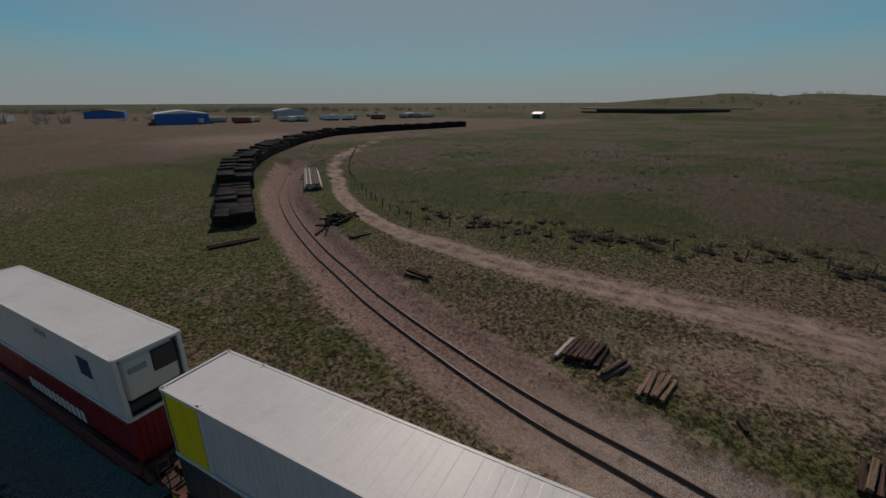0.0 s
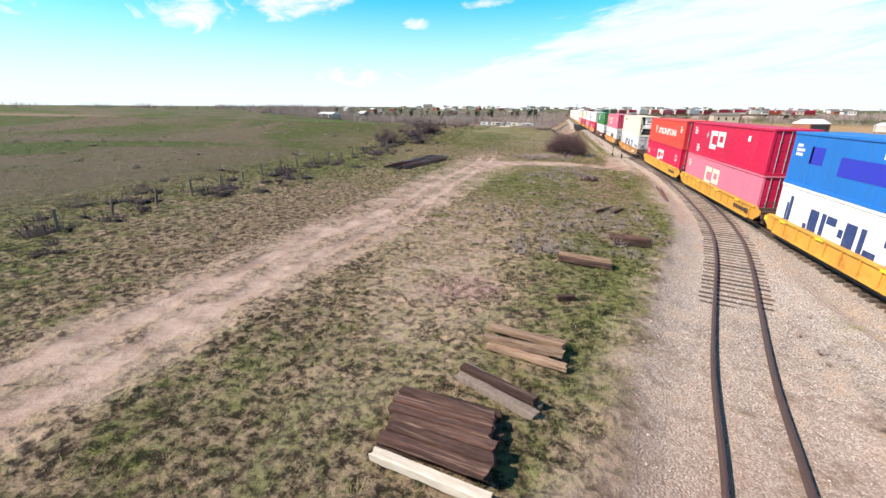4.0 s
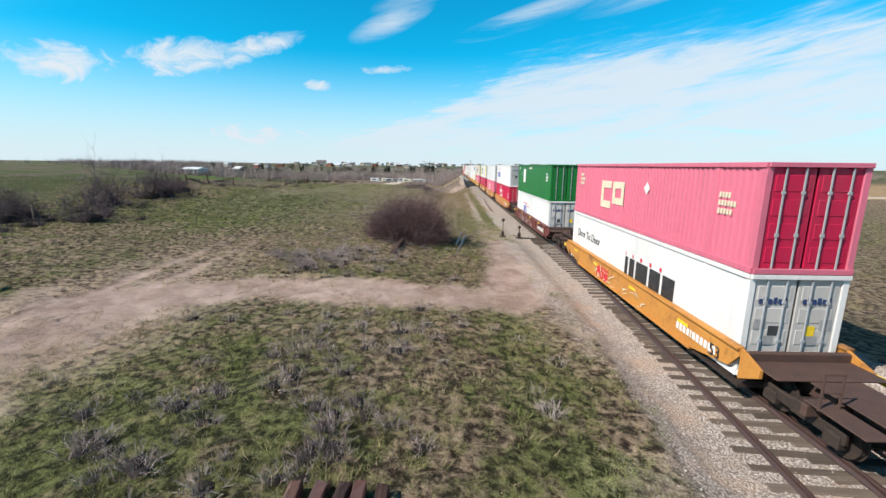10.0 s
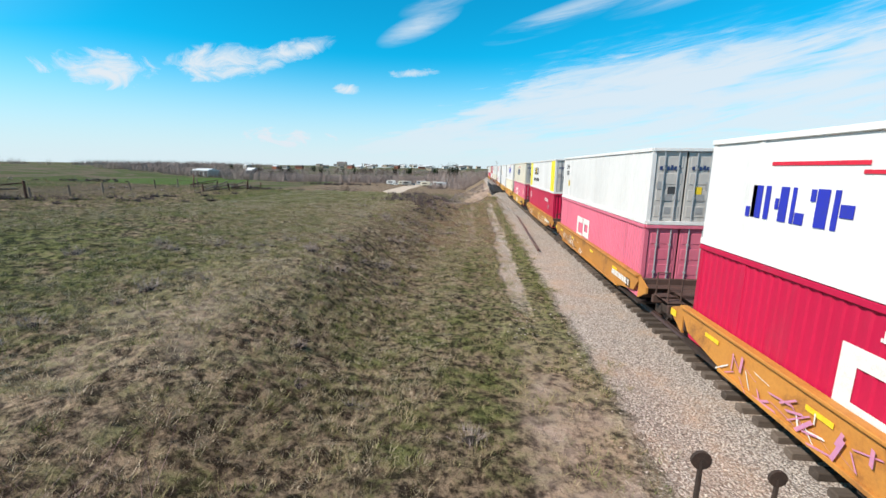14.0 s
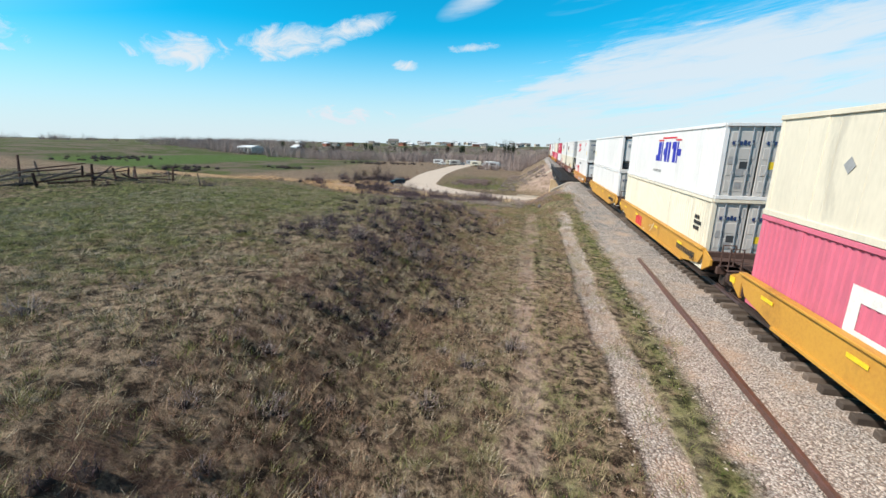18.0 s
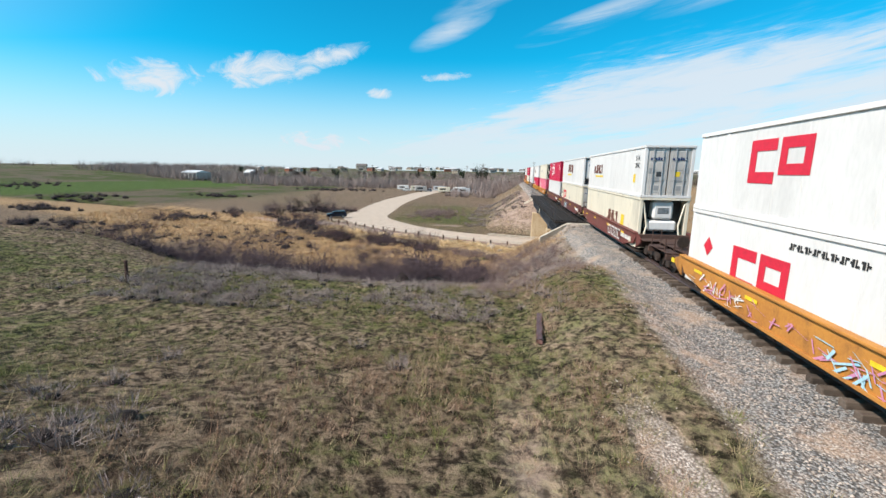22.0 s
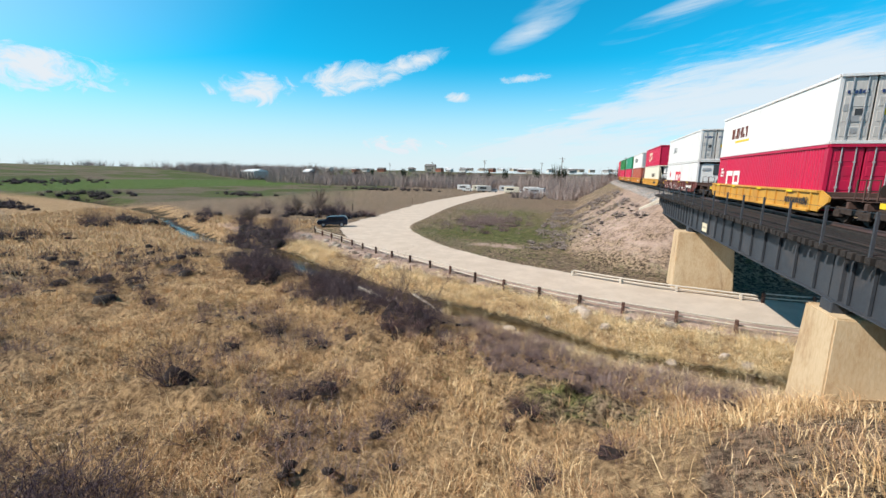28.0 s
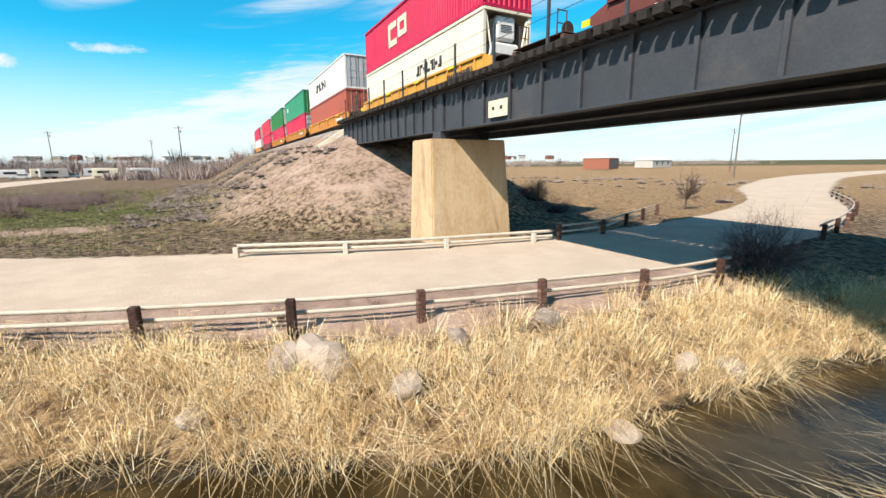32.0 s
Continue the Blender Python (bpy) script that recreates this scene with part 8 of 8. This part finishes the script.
low_at = np.concatenate([
    scatter(420, -10, -4.4, 135, 158, lambda x, y: clear(x, y) * (0.25 + 0.75 * patch(x, y, 0.6, 2.0, -0.1)), 0.3, 0.75),
    scatter(620, -15, -4.8, 146, 161, lambda x, y: smooth(-x, 4.8, 7.5) * smooth(y - 0.5 * (-x - 8), 145, 150) * (0.35 + 0.65 * patch(x, y, 0.5, 3.0, -0.1)), 0.4, 0.95),
    scatter(110, -14, -4.5, 142, 152, lambda x, y: smooth(y - 143 - 0.45 * (-x - 5), -1.0, 1.0) * (1 - smooth(y, 148, 151)), 0.35, 0.8),
    scatter(380, -21, -11.5, 171, 178.5, lambda x, y: smooth(-creek_side(x, y), 2.3, 2.9) * np.exp(-(((x + 16.0) / 3.4) ** 2 + ((y - 175.0) / 2.2) ** 2)), 0.45, 1.0),
    scatter(420, -15, -4.0, 170.6, 175.2, lambda x, y: smooth(-creek_side(x, y), 2.6, 3.2) * (0.5 + 0.5 * patch(x, y, 0.6, 1.0)), 0.5, 1.0),
    scatter(500, -40, -6, 180, 200, lambda x, y: clear(x, y) * smooth(creek_side(x, y), 4.2, 5.2) * (1 - smooth(creek_side(x, y), 6.5, 7.8)), 0.25, 0.6),
    scatter(1250, -66, -16, 155, 180, lambda x, y: smooth(-creek_side(x, y), 4, 6) * patch(x, y, 0.26, 1.0, 0.18), 0.5, 1.3),
    scatter(420, -40, -4, -50, 4, lambda x, y: np.exp(-((distance(x, y, SIDING[::3])[0] - 2.6) / 0.8) ** 2), 0.15, 0.38),
    scatter(900, -36, -19, 212, 244, lambda x, y: np.exp(-(((x + 28) / 4.5) ** 2 + ((y - 227) / 9) ** 2)), 0.8, 1.4)])
clumps("bare_scrub", low_at, 40, 0.90, 0.75, 0.0060, 4, 1, SCRUB, "low bare pinkish-brown scrub in the hollow", "scrub", 0.45, (0.10, 0.26))


def tubes(name, segs, mat):
    """Thin three-sided branches from rows of (ax, ay, az, bx, by, bz, ra, rb)."""
    s = np.asarray(segs, float)
    a, b, ra, rb = s[:, :3], s[:, 3:6], s[:, 6], s[:, 7]
    d = b - a
    d /= np.linalg.norm(d, axis=1)[:, None] + 1e-9
    ref = np.where(np.abs(d[:, 2:3]) > 0.9, np.array([[1.0, 0, 0]]), np.array([[0, 0, 1.0]]))
    u = np.cross(d, ref)
    u /= np.linalg.norm(u, axis=1)[:, None]
    w = np.cross(d, u)
    v = []
    for k in range(3):
        t = 2 * np.pi * k / 3
        v.append(a + (u * np.cos(t) + w * np.sin(t)) * ra[:, None])
    for k in range(3):
        t = 2 * np.pi * k / 3
        v.append(b + (u * np.cos(t) + w * np.sin(t)) * rb[:, None])
    verts = np.stack(v, 1).reshape(-1, 3)
    i = np.arange(len(s))[:, None] * 6
    faces = np.concatenate([i + [[k, (k + 1) % 3, 3 + (k + 1) % 3, 3 + k]] for k in range(3)])
    return array_mesh(name, verts, faces, mat)


def branch(segs, r, p, d, length, rad, depth, kids, curl=0.35):
    """Grow a limb in three pieces and let it fork."""
    p, d = np.array(p, float), np.array(d, float)
    for k in range(3):
        d = d + r.normal(0, curl * 0.5, 3)
        d[2] += 0.06
        d /= np.linalg.norm(d)
        q = p + d * length / 3
        segs.append((*p, *q, rad * (1 - 0.22 * k), rad * (1 - 0.22 * (k + 1))))
        if depth > 0 and k > 0:
            for _ in range(kids):
                e = d + r.normal(0, 0.55, 3)
                branch(segs, r, q, e / np.linalg.norm(e), length * r.uniform(0.45, 0.72), rad * 0.5, depth - 1, kids, curl)
        p = q


def bush_mesh(seed, stems, tall, wide, thick, mat, k1=4, k2=3, base=0.42, limb=16):
    v, f = twiggy([(0, 0, 0, 1)], stems, tall, wide, thick, k1, k2, seed, base, 1.8)
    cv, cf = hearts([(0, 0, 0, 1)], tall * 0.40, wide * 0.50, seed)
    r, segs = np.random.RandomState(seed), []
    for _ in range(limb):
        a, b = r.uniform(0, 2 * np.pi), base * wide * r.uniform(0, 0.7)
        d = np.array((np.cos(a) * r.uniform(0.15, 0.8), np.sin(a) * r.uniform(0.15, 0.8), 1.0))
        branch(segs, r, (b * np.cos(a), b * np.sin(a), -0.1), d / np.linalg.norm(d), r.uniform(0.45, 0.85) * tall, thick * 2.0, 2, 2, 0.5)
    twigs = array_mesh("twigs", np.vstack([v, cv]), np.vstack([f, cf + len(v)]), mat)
    twigs.materials.append(HEART_SHADE)
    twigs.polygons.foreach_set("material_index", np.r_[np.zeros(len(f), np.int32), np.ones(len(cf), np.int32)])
    return tubes("limbs", segs, mat), twigs


def place_bush(meshes, m, label):
    ob = thing("bush", label, "bush", "bare bushes", at=m)
    for name, me in zip(("branchwork", "twig_crown"), meshes):
        new(name, me).parent = ob
    return ob


BUSHES = [bush_mesh(1, 34, 2.1, 1.8, 0.010, TWIG, 7, 5), bush_mesh(2, 34, 1.7, 2.1, 0.009, TWIG, 7, 5), bush_mesh(3, 34, 2.5, 1.7, 0.010, TWIG, 7, 5), bush_mesh(4, 40, 1.3, 1.7, 0.008, TWIG_RED, 7, 5)]
HERO = bush_mesh(9, 2600, 3.0, 3.4, 0.0090, TWIG_RED, 4, 4, 0.60, 70)
place_bush(HERO, pose(-12.35, 55.4, ground_z(-12.35, 55.4)), "large bare purplish-brown willow bush in dry grass")


def bush(x, y, size, kind=None, flat=1.0):
    k = rs.randint(0, 4) if kind is None else kind
    m = pose(x, y, ground_z(x, y) - 0.05, rs.uniform(-5, 5), rs.uniform(-5, 5), rs.uniform(0, 360)) @ Matrix.Diagonal((size, size, size * flat, 1))
    place_bush(BUSHES[k], m, "bare dark reddish bush without leaves" if k == 3 else "bare dark purplish-brown bush without leaves")


def thicket(n, x0, x1, y0, y1, lo, hi, keep=None, kind=None, flat=1.0):
    done = 0
    for _ in range(n * 6):
        x, y = rs.uniform(x0, x1), rs.uniform(y0, y1)
        if keep is not None and keep(np.array([x]), np.array([y]))[0] < rs.uniform(0, 1):
            continue
        bush(x, y, rs.uniform(lo, hi), kind, flat)
        done += 1
        if done >= n:
            return


# the thick scrub on the slope above the creek
thicket(60, -22, -10.5, 147, 161, 0.75, 1.15, slope_scrub)
thicket(78, -30, -11, 139.2, 160, 0.6, 1.1, slope_scrub)
thicket(16, -60, -30, 143, 168, 0.9, 1.4, slope_scrub)
# scrub in the hollow
thicket(30, -42, -19.5, 171, 184, 0.75, 1.15, lambda x, y: smooth(-creek_side(x, y), 3.6, 4.6) * (1 - smooth(-creek_side(x, y), 7, 9)))
thicket(14, -62, -22, 156, 176, 0.45, 0.85, lambda x, y: patch(x, y, 0.28, 1.0, 0.1))
thicket(6, -20, -8.5, 172.0, 175.5, 0.3, 0.45, lambda x, y: smooth(creek_d(x, y), 2.8, 3.4), 3)
thicket(6, -14, -5.0, 161, 170, 0.35, 0.55, None, 3)
for x, y, s in ((-48.5, 197.5, 1.5), (-52, 196.0, 1.5), (-55.5, 198, 1.4), (-50.5, 200.5, 1.2), (-62, 206, 1.3), (-58, 209, 1.4), (-66, 210, 1.5), (-54, 222, 1.6), (-58, 225, 1.7), (-62, 226, 1.6), (-67, 224, 1.5), (-72, 222, 1.4), (-50.8, 226, 1.2),
                (-78, 206, 1.2), (-83, 197, 1.1), (-80, 197, 1.0), (-86, 198.5, 1.0), (-77, 213, 1.2), (-74, 209, 1.2)):
    bush(x, y, s)
thicket(12, -34, -21, 213, 238, 0.55, 0.95, lambda x, y: np.exp(-(((x + 28) / 4) ** 2 + ((y - 226) / 9) ** 2)), 3, 0.6)
for x, y, s in ((-20.5, 166.9, 0.62), (-21.3, 166.2, 0.5), (-18.0, 168.0, 0.5), (-16.9, 167.2, 0.52), (-17.4, 166.0, 0.45), (-27.6, 168.9, 0.6), (-26.7, 171.2, 0.6), (-24.5, 167.2, 0.5), (-22.4, 172.0, 0.55), (-15.2, 173.0, 0.42), (-13.1, 172.2, 0.36), (-30.5, 166.0, 0.6)):
    bush(x, y, s, None, 0.85)
bush(-6.4, 168.3, 0.5, 1)
# along the field fence
thicket(10, -43, -35.5, 54, 70, 0.9, 1.5)
thicket(6, -43, -37, -16, 26, 0.4, 0.7, None, 1, 0.7)
thicket(4, 1.5, 3.6, 180.0, 181.2, 0.5, 0.8, None, 0)
thicket(7, 4, 16, 194, 216, 0.8, 1.3, None, 3)


def tree_meshes(seed, tall):
    r, segs, crown = np.random.RandomState(seed), [], []
    trunk_top = tall * 0.30
    segs.append((0, 0, -0.3, 0, 0, trunk_top * 0.5, tall * 0.030, tall * 0.026))
    segs.append((0, 0, trunk_top * 0.5, 0.1, 0.05, trunk_top, tall * 0.026, tall * 0.022))
    for _ in range(6):
        a = r.uniform(0, 2 * np.pi)
        d = np.array((np.cos(a) * 0.6, np.sin(a) * 0.6, 1.0))
        branch(crown, r, (0.1, 0.05, trunk_top * r.uniform(0.6, 1.0)), d / np.linalg.norm(d), tall * r.uniform(0.35, 0.5), tall * 0.012, 1, 1, 0.3)
    limbs = tubes("limbs", crown, BARK)
    v0 = np.array([u.co[:] for u in limbs.vertices])
    f0 = [t for p in limbs.polygons for t in ((p.vertices[0], p.vertices[1], p.vertices[2]), (p.vertices[0], p.vertices[2], p.vertices[3]))]
    v1, f1 = twiggy([(0.1, 0.05, trunk_top * 0.8, 1)], 44, tall * 0.70, tall * 0.36, tall * 0.0045, 5, 4, seed, 0.06)
    return tubes("trunk", segs, BARK), array_mesh("crown", np.vstack([v0, v1]), f0 + [tuple(int(i) + len(v0) for i in f) for f in f1], BARK)


TREES = [tree_meshes(31, 9.0), tree_meshes(32, 11.0), tree_meshes(33, 8.0)]


def tree(x, y, s, k, label="bare leafless tree with fine twigs"):
    o = thing("tree", label, "tree", "bare trees", at=pose(x, y, ground_z(x, y), 0, 0, rs.uniform(0, 360)))
    for name, me in zip(("trunk", "crown"), TREES[k]):
        c = part(name, me, BARK, o)
        c.scale = (s, s, s)


for x, y, s, k in ((-60.5, 223, 0.75, 0), (-64.5, 222, 0.55, 2), (-205, 425, 1.5, 1), (-196, 432, 1.2, 0), (-187, 440, 1.1, 2), (-21.6, 156.6, 0.34, 2), (-160, 420, 1.0, 0), (-140, 410, 0.9, 1), (-118, 400, 1.0, 2), (-60, 205, 0.4, 1), (18, 192.5, 0.35, 0), (7, 196, 0.3, 2)):
    tree(x, y, s, k)
for i in range(70):
    x, y = rs.uniform(-330, 330), rs.uniform(430, 900)
    tree(x, y, rs.uniform(0.8, 1.5), i % 3, "bare tree in the far town")
# the far belt of leafless woods
wood = np.concatenate([scatter(2600, -330, 20, 372, 520, lambda x, y: 1 - smooth(np.abs(y - (395 - 0.18 * (x + 60))), 8, 60), 0.7, 1.4), scatter(2600, -700, 700, 480, 1050, lambda x, y: patch(x, y, 0.012, 1.0, -0.1), 0.8, 1.6),
                       scatter(300, -60, 10, 300, 372, lambda x, y: clear(x, y) * smooth(np.abs(x + 48), 10, 14), 0.3, 0.7), scatter(700, -1300, -330, -420, 700, lambda x, y: 0.35 * patch(x, y, 0.01, 3.0, 0.2), 0.8, 1.4), scatter(1300, -700, 50, -1000, -380, lambda x, y: 0.7 * patch(x, y, 0.012, 3.0, 0.0), 0.8, 1.5)])
WOOD = blade_material("far_bare_woods", (0.30, 0.235, 0.21), (0.235, 0.185, 0.17), (0.42, 0.35, 0.32), 0.02)
blades("far_woods", wood, 26, 5.6, 0.15, 2.8, 0.5, WOOD, "belt of leafless woods round the far town", "woods")
CONIFER = blade_material("dark_conifer", (0.018, 0.028, 0.014), (0.025, 0.035, 0.018), (0.03, 0.045, 0.02), 0.3)
con = scatter(26, -330, 330, 560, 820, lambda x, y: 1.0 + 0 * x, 0.8, 1.5)
blades("far_conifers", np.vstack([con, [(-44, 640, 1.9), (-36, 640, 1.6)]]), 60, 9.0, 0.5, 1.3, 0.22, CONIFER, "dark evergreen trees in the far town", "woods")


# ---- stones ----
def stones(name, pts, size, mat, label, category):
    """One mesh of small angular stones."""
    pts = np.asarray(pts)
    r = np.random.RandomState(5)
    n = len(pts)
    z = height(pts[:, 0], pts[:, 1])
    base = np.array([(1, 0, 0), (-0.5, 0.87, 0), (-0.5, -0.87, 0), (0, 0, 0.5), (0, 0, -0.4)])
    v = base[None] * (1 + r.uniform(-0.4, 0.4, (n, 5, 3)))
    a = r.uniform(0, 2 * np.pi, n)
    c, s = np.cos(a)[:, None], np.sin(a)[:, None]
    v = np.stack([v[:, :, 0] * c - v[:, :, 1] * s, v[:, :, 0] * s + v[:, :, 1] * c, v[:, :, 2]], 2) * (size * pts[:, 2])[:, None, None]
    v = v + np.stack([pts[:, 0], pts[:, 1], z + 0.01], 1)[:, None, :]
    i = np.arange(n)[:, None] * 5
    f = np.concatenate([i + [t] for t in ([0, 1, 3], [1, 2, 3], [2, 0, 3], [1, 0, 4], [2, 1, 4], [0, 2, 4])])
    return tagged(new(name, array_mesh(name, v.reshape(-1, 3), f, mat)), label, category, kind="stuff")


def shoulder(x, y):
    ds, _ = distance(x, y, SIDING[::3])
    a = np.maximum(smooth(np.abs(x), 1.2, 1.5) * (1 - smooth(np.abs(x), 3.3, 5.0)), (1 - smooth(ds, 2.4, 3.8)) * (y < 60) * (0.35 + 0.65 * smooth(y, -6, 16)))
    return a


stones("ballast_stones", np.concatenate([scatter(30000, -5.2, -0.9, 44, 158.5, shoulder, 0.6, 1.5), scatter(12000, -13, -0.9, -14, 44, shoulder, 0.6, 1.5), scatter(6000, -7.0, -5.0, 70, 126, lambda x, y: 0.5 * np.exp(-((x + 5.9) / 0.5) ** 2), 0.6, 1.4)]), 0.033, STONE, "loose grey crushed stone ballast", "ballast")
ROCKS = []
for k in range(4):
    bm = bmesh.new()
    bmesh.ops.create_icosphere(bm, subdivisions=2, radius=1.0)
    for v in bm.verts:
        v.co *= 1 + 0.35 * noise.noise(v.co * 1.6 + Vector((k * 7.3, 0, 0)))
        v.co.z *= 0.7
    me = bpy.data.meshes.new("rock")
    bm.to_mesh(me)
    bm.free()
    me.materials.append(BOULDER)
    ROCKS.append(me)


def rock(x, y, s, dz=0.0):
    o = new("rock", ROCKS[rs.randint(0, 4)])
    o.matrix_basis = pose(x, y, ground_z(x, y) + dz, rs.uniform(0, 40), rs.uniform(0, 40), rs.uniform(0, 360)) @ Matrix.Diagonal((s, s * rs.uniform(0.7, 1.0), s * rs.uniform(0.6, 0.9), 1))
    tagged(o, "pale weathered boulder half sunk in the bank", "rock", "boulders")


for x, y, s in ((-11.5, 181.5, 0.45), (-10.8, 181.2, 0.6), (-15.5, 180.2, 0.5), (-5.9, 180.5, 0.4), (-13.0, 181.2, 0.3), (-8.2, 180.6, 0.3), (-12.6, 177.6, 0.28), (-11.8, 177.3, 0.35), (-3.6, 178.6, 0.3), (-2.6, 178.2, 0.35), (-14.6, 179.2, 0.4), (-9.6, 180.1, 0.35)):
    rock(x, y, s, 0.16)
for _ in range(46):
    rock(rs.uniform(-4.6, -1.9), rs.uniform(156.2, 158.4), rs.uniform(0.12, 0.28), 0.05)
for _ in range(26):
    t = rs.uniform(0, 1)
    rock(-47 + 20 * t + rs.uniform(-0.7, 0.7), 202.0 - 12.6 * t - rs.uniform(0.6, 2.0), rs.uniform(0.2, 0.5))
for _ in range(34):
    k = rs.randint(60, len(CREEK) - 60)
    rock(CREEK[k, 0] + rs.uniform(-1.8, 1.8), CREEK[k, 1] + rs.uniform(-1.8, 1.8), rs.uniform(0.12, 0.35), 0.1)
driftwood = thing("driftwood_log", "bleached dead branch lying over the creek scrub", "log")
for a, b, ra in (((-25.7, 178.4, -6.0), (-22.8, 177.3, -6.3), 0.12), ((-24.6, 178.0, -6.1), (-24.0, 177.0, -5.6), 0.06), ((-22.3, 180.1, -6.6), (-20.0, 178.4, -6.9), 0.1)):
    bm = bmesh.new()
    prism(bm, a, b, ra, ra * 0.6, 7)
    part("limb", bm, PALE_WOOD, driftwood)


lay_ties()
motions()
